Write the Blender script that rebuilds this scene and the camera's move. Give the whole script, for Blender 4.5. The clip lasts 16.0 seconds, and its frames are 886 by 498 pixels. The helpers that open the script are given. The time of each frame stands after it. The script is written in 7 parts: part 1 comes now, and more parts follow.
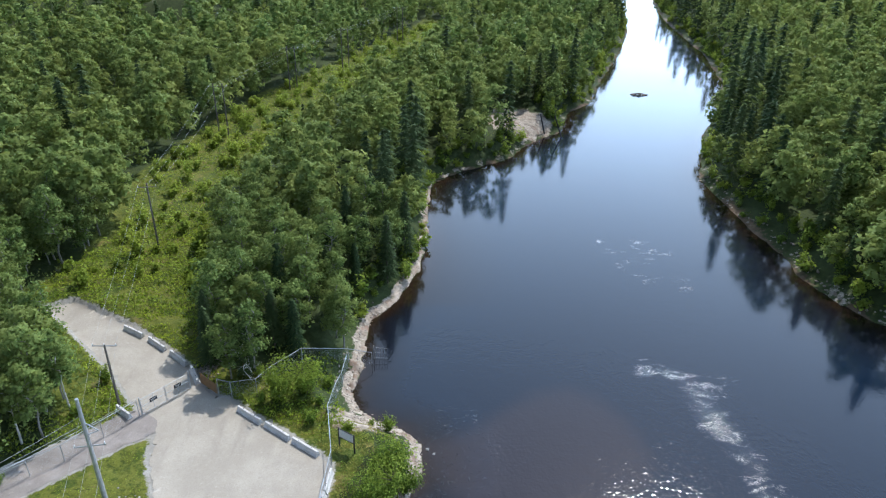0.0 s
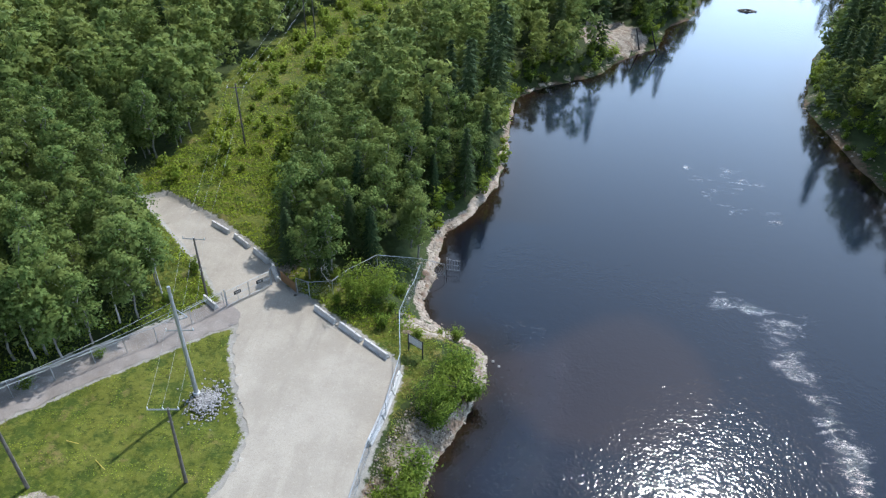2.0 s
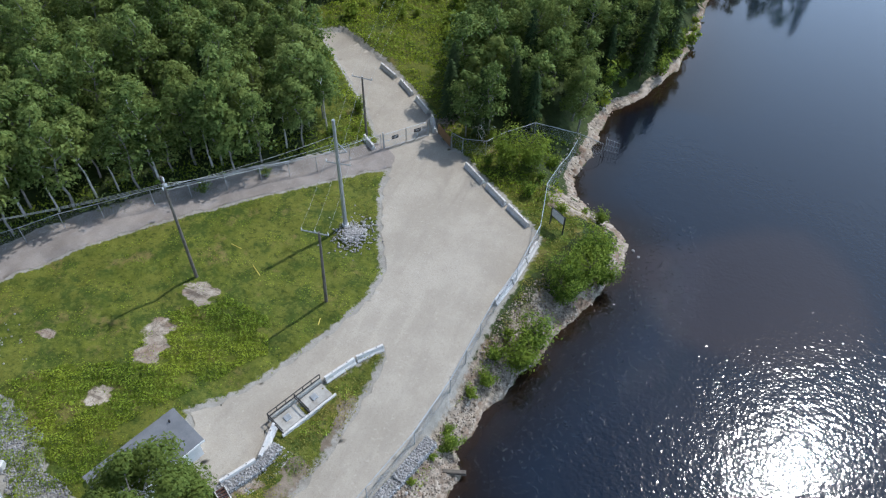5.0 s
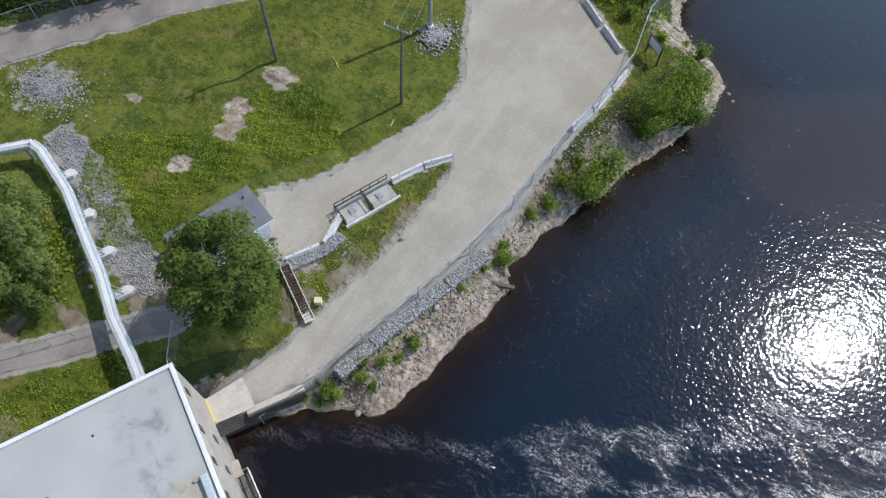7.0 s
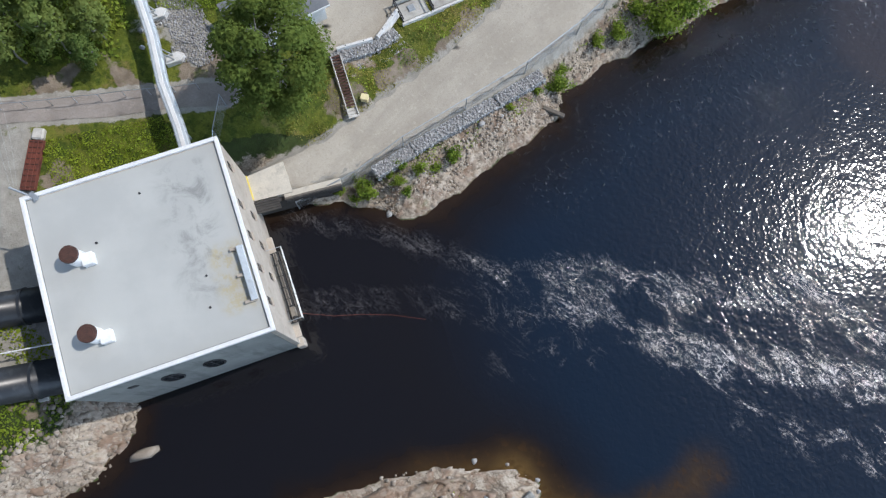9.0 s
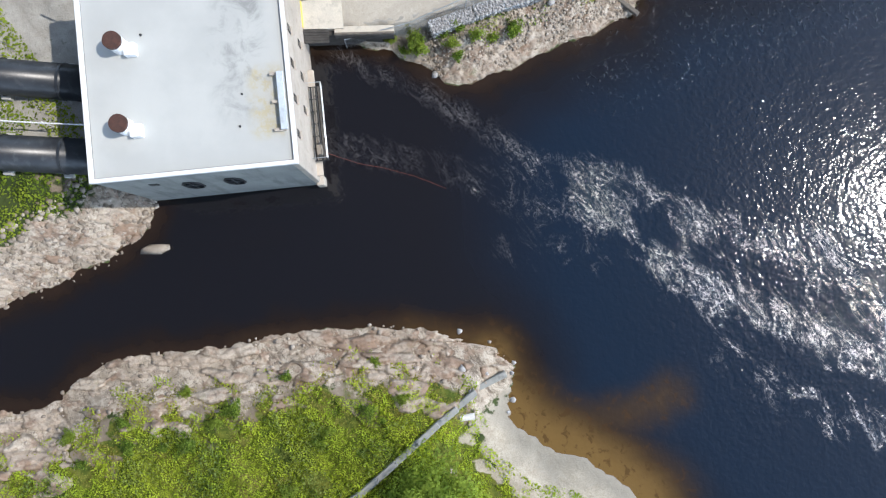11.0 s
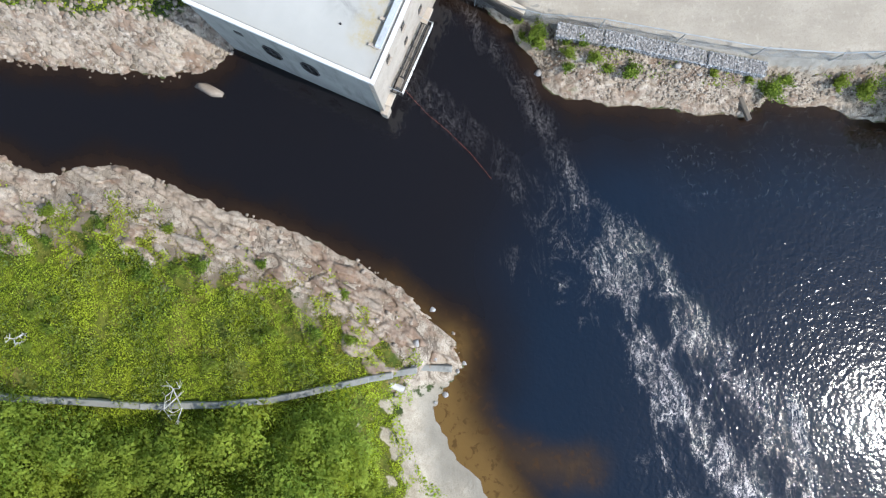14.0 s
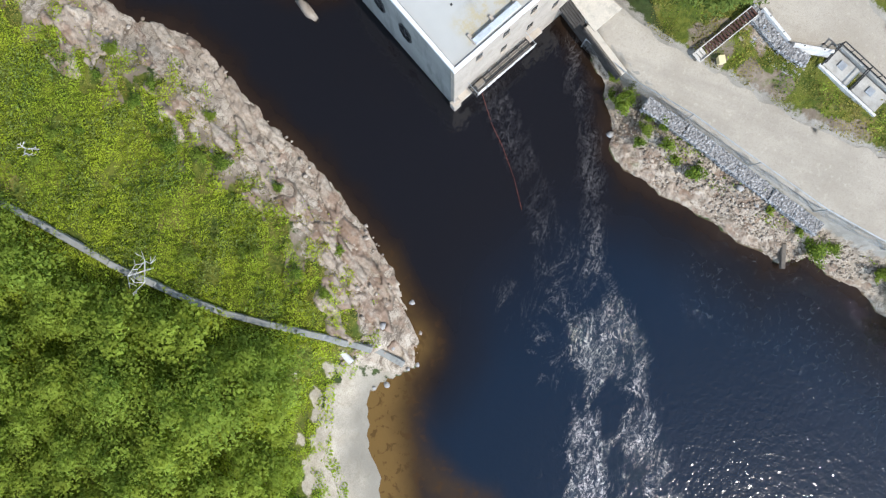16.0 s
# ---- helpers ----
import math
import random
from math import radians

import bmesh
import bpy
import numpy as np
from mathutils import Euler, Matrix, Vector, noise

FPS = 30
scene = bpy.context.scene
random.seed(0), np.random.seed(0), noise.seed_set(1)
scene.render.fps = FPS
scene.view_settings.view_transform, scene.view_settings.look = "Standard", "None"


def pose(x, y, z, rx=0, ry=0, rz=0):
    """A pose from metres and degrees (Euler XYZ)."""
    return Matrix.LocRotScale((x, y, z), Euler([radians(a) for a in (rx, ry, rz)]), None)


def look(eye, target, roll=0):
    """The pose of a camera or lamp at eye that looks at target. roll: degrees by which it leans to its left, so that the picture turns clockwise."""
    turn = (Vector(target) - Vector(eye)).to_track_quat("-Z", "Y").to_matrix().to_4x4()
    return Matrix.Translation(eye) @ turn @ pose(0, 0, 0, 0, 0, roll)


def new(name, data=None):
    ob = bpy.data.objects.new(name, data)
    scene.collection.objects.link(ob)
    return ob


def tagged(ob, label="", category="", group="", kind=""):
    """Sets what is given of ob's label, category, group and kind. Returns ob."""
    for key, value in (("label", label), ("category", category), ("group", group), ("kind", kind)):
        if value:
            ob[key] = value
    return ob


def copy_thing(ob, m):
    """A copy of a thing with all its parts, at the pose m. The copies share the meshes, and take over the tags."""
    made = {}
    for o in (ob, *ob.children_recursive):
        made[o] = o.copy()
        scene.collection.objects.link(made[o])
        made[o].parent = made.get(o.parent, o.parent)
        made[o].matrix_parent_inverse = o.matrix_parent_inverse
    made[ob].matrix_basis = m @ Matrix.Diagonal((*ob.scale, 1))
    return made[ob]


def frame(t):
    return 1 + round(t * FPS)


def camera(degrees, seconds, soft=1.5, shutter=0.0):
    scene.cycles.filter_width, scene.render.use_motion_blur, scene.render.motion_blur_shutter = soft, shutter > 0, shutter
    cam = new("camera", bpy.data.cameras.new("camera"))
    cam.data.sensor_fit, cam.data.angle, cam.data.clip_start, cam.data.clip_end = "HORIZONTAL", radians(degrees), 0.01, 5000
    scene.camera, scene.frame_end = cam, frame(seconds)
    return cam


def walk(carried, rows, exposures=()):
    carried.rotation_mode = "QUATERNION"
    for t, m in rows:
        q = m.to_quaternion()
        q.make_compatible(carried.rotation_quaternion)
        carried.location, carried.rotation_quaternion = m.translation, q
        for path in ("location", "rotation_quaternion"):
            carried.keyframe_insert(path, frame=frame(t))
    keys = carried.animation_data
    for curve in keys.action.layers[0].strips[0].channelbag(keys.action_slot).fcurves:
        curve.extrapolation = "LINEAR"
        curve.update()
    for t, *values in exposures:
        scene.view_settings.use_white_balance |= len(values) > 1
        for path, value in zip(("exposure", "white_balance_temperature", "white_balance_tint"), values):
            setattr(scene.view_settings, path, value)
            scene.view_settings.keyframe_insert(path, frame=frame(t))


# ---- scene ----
cam = camera(65.54, 16.0, soft=1.25)
PATH = [
    (0, pose(-0.00, -0.00, 53.18, 62.53, -0.88, -1.83)),
    (0.5, pose(0.00, 0.01, 53.20, 60.67, -0.84, 0.39)),
    (1, pose(0.01, 0.01, 53.23, 58.96, -0.83, 2.58)),
    (1.5, pose(0.03, 0.03, 53.23, 57.10, -0.81, 4.53)),
    (2, pose(0.03, 0.06, 53.20, 55.31, -0.83, 5.56)),
    (2.5, pose(0.01, 0.05, 53.15, 53.38, -0.86, 6.69)),
    (3, pose(-0.03, 0.01, 53.08, 51.25, -0.91, 8.82)),
    (3.5, pose(-0.06, -0.03, 53.01, 49.12, -0.92, 12.03)),
    (4, pose(-0.06, -0.05, 52.93, 47.59, -0.90, 15.09)),
    (4.5, pose(-0.05, -0.07, 52.85, 46.08, -0.87, 18.27)),
    (5, pose(-0.02, -0.09, 52.77, 44.31, -0.84, 21.42)),
    (5.5, pose(0.02, -0.10, 52.69, 42.00, -0.83, 24.43)),
    (6, pose(0.05, -0.11, 52.62, 38.86, -0.86, 27.19)),
    (6.5, pose(0.09, -0.14, 52.55, 33.72, -1.01, 29.43)),
    (7, pose(0.13, -0.15, 52.50, 28.97, -1.07, 31.42)),
    (7.5, pose(0.18, -0.17, 52.46, 24.73, -1.12, 33.68)),
    (8, pose(0.20, -0.17, 52.46, 20.63, -1.14, 36.01)),
    (8.5, pose(0.20, -0.15, 52.48, 16.92, -1.18, 38.52)),
    (9, pose(0.20, -0.15, 52.50, 13.41, -1.29, 41.18)),
    (9.5, pose(0.21, -0.14, 52.53, 9.84, -1.30, 44.14)),
    (10, pose(0.22, -0.11, 52.60, 6.36, -1.35, 47.35)),
    (10.5, pose(0.24, -0.01, 52.65, 3.96, -1.27, 51.00)),
    (11, pose(0.25, 0.13, 52.71, 2.19, -1.13, 55.00)),
    (11.5, pose(0.26, 0.29, 52.75, 0.96, -0.96, 59.32)),
    (12, pose(0.26, 0.43, 52.78, 0.18, -0.77, 63.94)),
    (12.5, pose(0.25, 0.56, 52.80, -0.24, -0.59, 68.84)),
    (13, pose(0.22, 0.64, 52.79, -0.32, -0.39, 74.95)),
    (13.5, pose(0.18, 0.66, 52.78, -0.36, -0.29, 79.37)),
    (14, pose(0.16, 0.71, 52.80, -0.37, -0.14, 84.49)),
    (14.5, pose(0.16, 0.81, 52.80, -0.33, 0.13, 91.09)),
    (15, pose(0.20, 0.95, 52.79, -0.18, 0.44, 97.70)),
    (15.5, pose(0.27, 1.09, 52.76, -0.01, 0.67, 103.92)),
    (16, pose(0.33, 1.20, 52.76, 0.24, 0.86, 110.10)),
]
walk(cam, PATH, exposures=[(0, 0.13, 6150, 12), (3.5, -0.04, 6150, 12), (6, -0.35, 6200, 13), (7.5, -0.38, 6350, 13), (9, -0.31, 6450, 13), (10, -0.03, 6500, 13), (12.5, 0.15, 6500, 12), (16, 0.15, 6500, 12)])

# ---- sun and sky ----
SUN = Vector((0.263, 0.534, 0.803)).normalized()
sun = new("sun", bpy.data.lights.new("sun", "SUN"))
sun.data.energy, sun.data.angle, sun.data.color = 3.8, radians(0.53), (1.0, 0.965, 0.9)
sun.matrix_world = look((0, 0, 90), Vector((0, 0, 90)) - SUN)
world = bpy.data.worlds.new("sky")
scene.world = world
world.use_nodes = True
wn = world.node_tree.nodes
sky = wn.new("ShaderNodeTexSky")
sky.sky_type, sky.sun_disc = "NISHITA", False
sky.sun_elevation, sky.sun_rotation = math.asin(SUN.z), math.atan2(SUN.x, SUN.y)
sky.air_density, sky.dust_density = 1.0, 1.2
wn["Background"].inputs["Strength"].default_value = 0.076
# summer haze that whitens the whole sky towards the horizon
wl = world.node_tree.links
up = wn.new("ShaderNodeTexCoord")
split = wn.new("ShaderNodeSeparateXYZ")
wl.new(up.outputs["Generated"], split.inputs[0])
low = wn.new("ShaderNodeMapRange")
low.inputs["From Min"].default_value, low.inputs["From Max"].default_value = 1.0, 0.0
wl.new(split.outputs["Z"], low.inputs["Value"])
curve = wn.new("ShaderNodeMath")
curve.operation, curve.inputs[1].default_value = "POWER", 1.8
wl.new(low.outputs["Result"], curve.inputs[0])
# forward scatter: the haze is brighter on the sun's side of the sky
sunward = wn.new("ShaderNodeVectorMath")
sunward.operation = "DOT_PRODUCT"
wl.new(up.outputs["Generated"], sunward.inputs[0])
sunward.inputs[1].default_value = Vector((SUN.x, SUN.y, 0.0)).normalized()
lobe = wn.new("ShaderNodeMapRange")
lobe.interpolation_type = "SMOOTHSTEP"
for key, value in (("From Min", -0.6), ("From Max", 1.0), ("To Min", 0.22), ("To Max", 1.9)):
    lobe.inputs[key].default_value = value
wl.new(sunward.outputs["Value"], lobe.inputs["Value"])
amount = wn.new("ShaderNodeMath")
amount.operation = "MULTIPLY"
wl.new(curve.outputs[0], amount.inputs[0])
wl.new(lobe.outputs["Result"], amount.inputs[1])
haze = wn.new("ShaderNodeMix")
haze.data_type, haze.blend_type = "RGBA", "ADD"
haze.clamp_factor = False
haze.inputs[7].default_value = (27.5, 37.0, 49.0, 1.0)
wl.new(amount.outputs[0], haze.inputs[0])
wl.new(sky.outputs[0], haze.inputs[6])
wl.new(haze.outputs[2], wn["Background"].inputs["Color"])


# ---- materials ----
class Nodes:
    """Short ways to add nodes to a material."""

    def __init__(self, name):
        self.mat = bpy.data.materials.new(name)
        self.mat.use_nodes = True
        self.tree = self.mat.node_tree
        self.bsdf = self.tree.nodes["Principled BSDF"]
        self.coord = self.tree.nodes.new("ShaderNodeTexCoord").outputs["Object"]

    def link(self, a, b):
        self.tree.links.new(a, b)

    def feed(self, socket, value):
        if isinstance(value, bpy.types.NodeSocket):
            self.link(value, socket)
        else:
            socket.default_value = value

    def noise(self, scale, detail=4.0, rough=0.55, at=None, stretch=None, distort=0.0):
        n = self.tree.nodes.new("ShaderNodeTexNoise")
        at = at or self.coord
        if stretch:
            mp = self.tree.nodes.new("ShaderNodeMapping")
            mp.inputs["Scale"].default_value = stretch[:3]
            if len(stretch) > 3:
                mp.inputs["Rotation"].default_value = (0, 0, stretch[3])
            self.link(at, mp.inputs[0])
            at = mp.outputs[0]
        self.link(at, n.inputs["Vector"])
        n.inputs["Scale"].default_value, n.inputs["Detail"].default_value = scale, detail
        n.inputs["Roughness"].default_value, n.inputs["Distortion"].default_value = rough, distort
        return n.outputs["Fac"]

    def voronoi(self, scale, feature="F1", out="Distance", rand=1.0):
        n = self.tree.nodes.new("ShaderNodeTexVoronoi")
        n.feature = feature
        self.link(self.coord, n.inputs["Vector"])
        n.inputs["Scale"].default_value, n.inputs["Randomness"].default_value = scale, rand
        return n.outputs[out]

    def attr(self, name):
        n = self.tree.nodes.new("ShaderNodeAttribute")
        n.attribute_name = name
        return n.outputs["Fac"]

    def island(self):
        return self.tree.nodes.new("ShaderNodeNewGeometry").outputs["Random Per Island"]

    def object_random(self):
        return self.tree.nodes.new("ShaderNodeObjectInfo").outputs["Random"]

    def ramp(self, fac, lo, hi, a=0.0, b=1.0):
        n = self.tree.nodes.new("ShaderNodeMapRange")
        n.interpolation_type = "SMOOTHSTEP"
        self.feed(n.inputs["Value"], fac)
        for k, v in (("From Min", lo), ("From Max", hi), ("To Min", a), ("To Max", b)):
            n.inputs[k].default_value = v
        return n.outputs["Result"]

    def mix(self, fac, a, b):
        n = self.tree.nodes.new("ShaderNodeMix")
        n.data_type = "RGBA"
        self.feed(n.inputs["Factor"], fac)
        for i, v in ((6, a), (7, b)):
            self.feed(n.inputs[i], v if isinstance(v, bpy.types.NodeSocket) else (*v, 1.0))
        return n.outputs[2]

    def math(self, op, a, b=0.0):
        n = self.tree.nodes.new("ShaderNodeMath")
        n.operation = op
        self.feed(n.inputs[0], a)
        self.feed(n.inputs[1], b)
        return n.outputs[0]

    def bump(self, height, strength, dist, normal=None):
        n = self.tree.nodes.new("ShaderNodeBump")
        self.feed(n.inputs["Strength"], strength)
        n.inputs["Distance"].default_value = dist
        self.link(height, n.inputs["Height"])
        if normal:
            self.link(normal, n.inputs["Normal"])
        return n.outputs["Normal"]

    def done(self, color, rough=0.8, metal=0.0, normal=None, spec=0.5):
        self.feed(self.bsdf.inputs["Base Color"], color if isinstance(color, bpy.types.NodeSocket) else (*color, 1.0))
        self.feed(self.bsdf.inputs["Roughness"], rough)
        self.bsdf.inputs["Metallic"].default_value = metal
        self.bsdf.inputs["Specular IOR Level"].default_value = spec
        if normal:
            self.link(normal, self.bsdf.inputs["Normal"])
        return self.mat


def surface(name, a, b, scale, grain=12.0, rough=0.8, metal=0.0, depth=0.01, dirt=None, amount=0.5):
    """A worn surface: two colours at two scales, fine relief, and stains."""
    n = Nodes(name)
    big = n.ramp(n.noise(scale, 5), 0.35, 0.65)
    fine = n.noise(scale * grain, 4, 0.65)
    col = n.mix(big, a, b)
    col = n.mix(n.ramp(fine, 0.3, 0.75, 0.0, 0.35), col, [c * 0.62 for c in b])
    if dirt:
        col = n.mix(n.ramp(n.noise(scale * 2.3, 6, 0.6), 0.52, 0.7, 0.0, amount), col, dirt)
    return n.done(col, rough, metal, n.bump(fine, 0.5, depth), 0.35)


def ground_material():
    n = Nodes("ground")
    mid, fine, big = n.noise(1.1, 5, 0.6), n.noise(9, 4, 0.7), n.noise(0.17, 4)
    grass = n.mix(n.ramp(mid, 0.35, 0.65), (0.066, 0.092, 0.011), (0.138, 0.158, 0.021))
    grass = n.mix(n.ramp(big, 0.45, 0.6, 0.0, 0.6), grass, (0.175, 0.18, 0.032))
    grass = n.mix(n.ramp(n.noise(0.35, 6, 0.68), 0.5, 0.6, 0.0, 0.85), grass, (0.048, 0.08, 0.011))
    grass = n.mix(n.ramp(n.noise(0.3, 6, 0.72), 0.55, 0.66, 0.0, 0.8), grass, (0.22, 0.17, 0.065))
    grass = n.mix(n.ramp(n.noise(2.6, 5, 0.72), 0.5, 0.62, 0.0, 0.6), grass, (0.175, 0.19, 0.038))
    grass = n.mix(n.ramp(n.noise(1.7, 6, 0.75, stretch=(1.0, 1.3, 1.0)), 0.52, 0.62, 0.0, 0.8), grass, (0.033, 0.056, 0.009))
    grass = n.mix(n.ramp(fine, 0.4, 0.7, 0.0, 0.5), grass, (0.048, 0.066, 0.013))
    floor = n.mix(n.ramp(mid, 0.35, 0.65), (0.03, 0.05, 0.014), (0.05, 0.075, 0.02))
    floor = n.mix(n.ramp(fine, 0.4, 0.75, 0.0, 0.6), floor, (0.05, 0.04, 0.022))
    rock = n.mix(n.ramp(mid, 0.3, 0.7), (0.29, 0.245, 0.19), (0.52, 0.46, 0.38))
    rock = n.mix(n.ramp(n.noise(0.5, 6, 0.65), 0.5, 0.64, 0.0, 0.7), rock, (0.23, 0.145, 0.1))
    rock = n.mix(n.ramp(n.noise(0.7, 6, 0.7, stretch=(0.5, 2.2, 1.0, -0.95)), 0.54, 0.64, 0.0, 0.8), rock, (0.11, 0.085, 0.065))
    rock = n.mix(n.ramp(fine, 0.45, 0.75, 0.0, 0.7), rock, (0.17, 0.135, 0.105))
    rock = n.mix(n.ramp(n.math("ABSOLUTE", n.math("SUBTRACT", n.noise(0.9, 6, 0.62, distort=0.8), 0.5)), 0.0, 0.03, 0.6, 0.0), rock, (0.09, 0.07, 0.05))
    gravel = n.mix(n.ramp(mid, 0.3, 0.7), (0.3, 0.285, 0.25), (0.4, 0.385, 0.345))
    gravel = n.mix(n.ramp(n.noise(30, 2), 0.4, 0.7, 0.0, 0.5), gravel, (0.2, 0.19, 0.17))
    sand = n.mix(n.ramp(mid, 0.3, 0.7), (0.37, 0.325, 0.255), (0.48, 0.43, 0.35))
    dirt = n.mix(n.ramp(mid, 0.3, 0.7), (0.17, 0.135, 0.1), (0.27, 0.225, 0.175))
    dirt = n.mix(n.ramp(n.noise(0.8, 6, 0.7), 0.5, 0.64, 0.0, 0.8), dirt, (0.11, 0.13, 0.04))
    sand = n.mix(n.ramp(n.noise(0.6, 5, 0.6, stretch=(1.0, 0.35, 1.0, 0.5)), 0.45, 0.65, 0.0, 0.6), sand, (0.36, 0.33, 0.27))
    sand = n.mix(n.ramp(n.noise(1.9, 6, 0.75), 0.52, 0.66, 0.0, 0.55), sand, (0.27, 0.24, 0.18))
    sand = n.mix(n.ramp(fine, 0.42, 0.66, 0.0, 0.5), sand, (0.22, 0.19, 0.145))
    sand = n.mix(n.math("MULTIPLY", n.attr("wet"), 0.85), sand, (0.235, 0.22, 0.185))
    bed = n.mix(n.ramp(mid, 0.3, 0.7), (0.085, 0.058, 0.034), (0.15, 0.11, 0.07))
    ragged = n.math("MULTIPLY", n.math("SUBTRACT", n.noise(1.7, 5, 0.65), 0.5), 1.3)
    col = floor
    for layer, name in ((grass, "lawn"), (dirt, "dirt"), (rock, "rock"), (sand, "sand"), (gravel, "gravel"), (bed, "bed")):
        fac = n.ramp(n.math("ADD", n.attr(name), ragged), 0.38, 0.62)
        col = n.mix(fac, col, layer)
    relief = n.bump(fine, 0.7, 0.06, n.bump(mid, 0.7, 0.18))
    return n.done(col, 0.9, 0.0, relief, 0.2)


def gravel_material(name, a, b, tracks):
    n = Nodes(name)
    big, fine = n.noise(0.22, 5, 0.6), n.noise(22, 4, 0.7)
    col = n.mix(n.ramp(big, 0.35, 0.68), a, b)
    streak = n.noise(0.5, 5, 0.6, stretch=tracks)
    col = n.mix(n.ramp(streak, 0.5, 0.72, 0.0, 0.55), col, [c * 0.8 for c in a])
    col = n.mix(n.ramp(streak, 0.28, 0.42, 0.4, 0.0), col, [min(1, c * 1.12) for c in b])
    col = n.mix(n.ramp(n.noise(6, 5, 0.7), 0.5, 0.68, 0.0, 0.45), col, [c * 0.72 for c in a])
    col = n.mix(n.ramp(n.noise(2.5, 6, 0.75), 0.54, 0.68, 0.0, 0.5), col, [min(1, c * 1.22) for c in b])
    col = n.mix(n.ramp(fine, 0.45, 0.75, 0.0, 0.5), col, [c * 0.55 for c in a])
    return n.done(col, 0.92, 0.0, n.bump(fine, 0.6, 0.03), 0.2)


def water_material():
    n = Nodes("river_water")
    depth, flow, silt, wide = n.attr("depth"), n.attr("flow"), n.attr("silt"), n.attr("wide")
    wobble = n.math("MULTIPLY", n.math("SUBTRACT", n.noise(0.6, 7, 0.68), 0.5), 0.8)
    d = n.math("ADD", depth, wobble)
    # brown shallows over stones and sand, dark tannin water beyond
    col = n.mix(n.ramp(d, 0.0, 0.5), (0.024, 0.0145, 0.009), (0.014, 0.009, 0.0066))
    # open water: the navy holds the overhead sky's reflection in the base colour
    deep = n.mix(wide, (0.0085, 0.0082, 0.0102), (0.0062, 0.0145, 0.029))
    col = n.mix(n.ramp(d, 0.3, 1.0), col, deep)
    shoal = n.math("ADD", n.attr("shoal"), n.math("MULTIPLY", n.math("SUBTRACT", n.noise(0.28, 6, 0.6, distort=0.6), 0.5), 0.35))
    col = n.mix(n.ramp(shoal, 0.0, 0.75), col, (0.046, 0.027, 0.011))
    col = n.mix(n.ramp(shoal, 0.4, 1.15), col, (0.15, 0.09, 0.028))
    sunk = n.math("MULTIPLY", n.ramp(n.noise(1.2, 3, 0.6, distort=0.4), 0.54, 0.64), n.ramp(shoal, 0.1, 0.5, 0.0, 0.6))
    col = n.mix(sunk, col, (0.05, 0.026, 0.009))
    # distant water: reflected sky put into the base colour, paler and bluer
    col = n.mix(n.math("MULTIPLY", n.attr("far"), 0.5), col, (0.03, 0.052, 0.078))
    cloud = n.math("ADD", silt, n.math("MULTIPLY", n.math("SUBTRACT", n.noise(0.12, 5, 0.65), 0.5), 0.5))
    col = n.mix(n.ramp(cloud, 0.15, 0.95, 0.0, 0.3), col, (0.062, 0.043, 0.038))
    # lacy foam on the outflow: strands at two sizes, broken up by fine bubbles
    drift = (0.55, 1.15, 1.0, 0.0)
    patch = n.noise(0.4, 6, 0.68, stretch=drift, distort=0.9)
    churn = n.ramp(n.math("ADD", flow, n.math("MULTIPLY", n.math("SUBTRACT", patch, 0.5), n.ramp(n.attr("fresh"), 0.34, 0.62, 1.7, 4.4))), 0.42, 1.45)
    churn = n.math("MULTIPLY", churn, n.ramp(flow, 0.02, 0.3))
    strand = lambda scale, w, warp: n.ramp(n.math("ABSOLUTE", n.math("SUBTRACT", n.noise(scale, 5, 0.62, stretch=drift, distort=warp), 0.5)), w * 0.2, w, 1.0, 0.0)
    lace = n.math("MAXIMUM", strand(0.42, 0.035, 0.9), n.math("MULTIPLY", strand(1.0, 0.035, 0.7), 0.75))
    bubbles = n.ramp(n.noise(4.5, 6, 0.78, distort=0.6), 0.42, 0.56, 0.0, 1.0)
    foam = n.math("MULTIPLY", churn, n.math("MULTIPLY", lace, bubbles))
    veil = n.math("MULTIPLY", churn, n.ramp(n.noise(2.4, 7, 0.8), 0.47, 0.68, 0.0, 0.32))
    # the foam's white is scaled up where the sun's glint lies, as colour
    white = n.math("MULTIPLY", n.math("MAXIMUM", foam, veil), n.attr("fresh"))
    col = n.mix(white, col, (0.62, 0.59, 0.59))
    gust = n.math("MULTIPLY", n.ramp(n.noise(0.05, 3), 0.35, 0.65, 0.5, 1.0), n.attr("ripple"))
    normal = n.bump(n.noise(0.8, 1, 0.4, distort=0.6), gust, 0.044)
    normal = n.bump(n.noise(2.8, 1, 0.4, distort=0.5), gust, 0.035, normal)
    crest = n.ramp(n.noise(2.6, 3, 0.6, distort=0.9), 0.58, 0.72)
    normal = n.bump(crest, n.attr("sparkle"), 0.04, normal)
    normal = n.bump(n.noise(2.6, 5, 0.62, distort=1.0), n.ramp(churn, 0.0, 0.8, 0.0, 1.0), 0.12, normal)
    n.bsdf.inputs["IOR"].default_value = 1.333
    return n.done(col, n.ramp(white, 0.0, 0.6, 0.075, 0.2), 0.0, normal, 0.72)


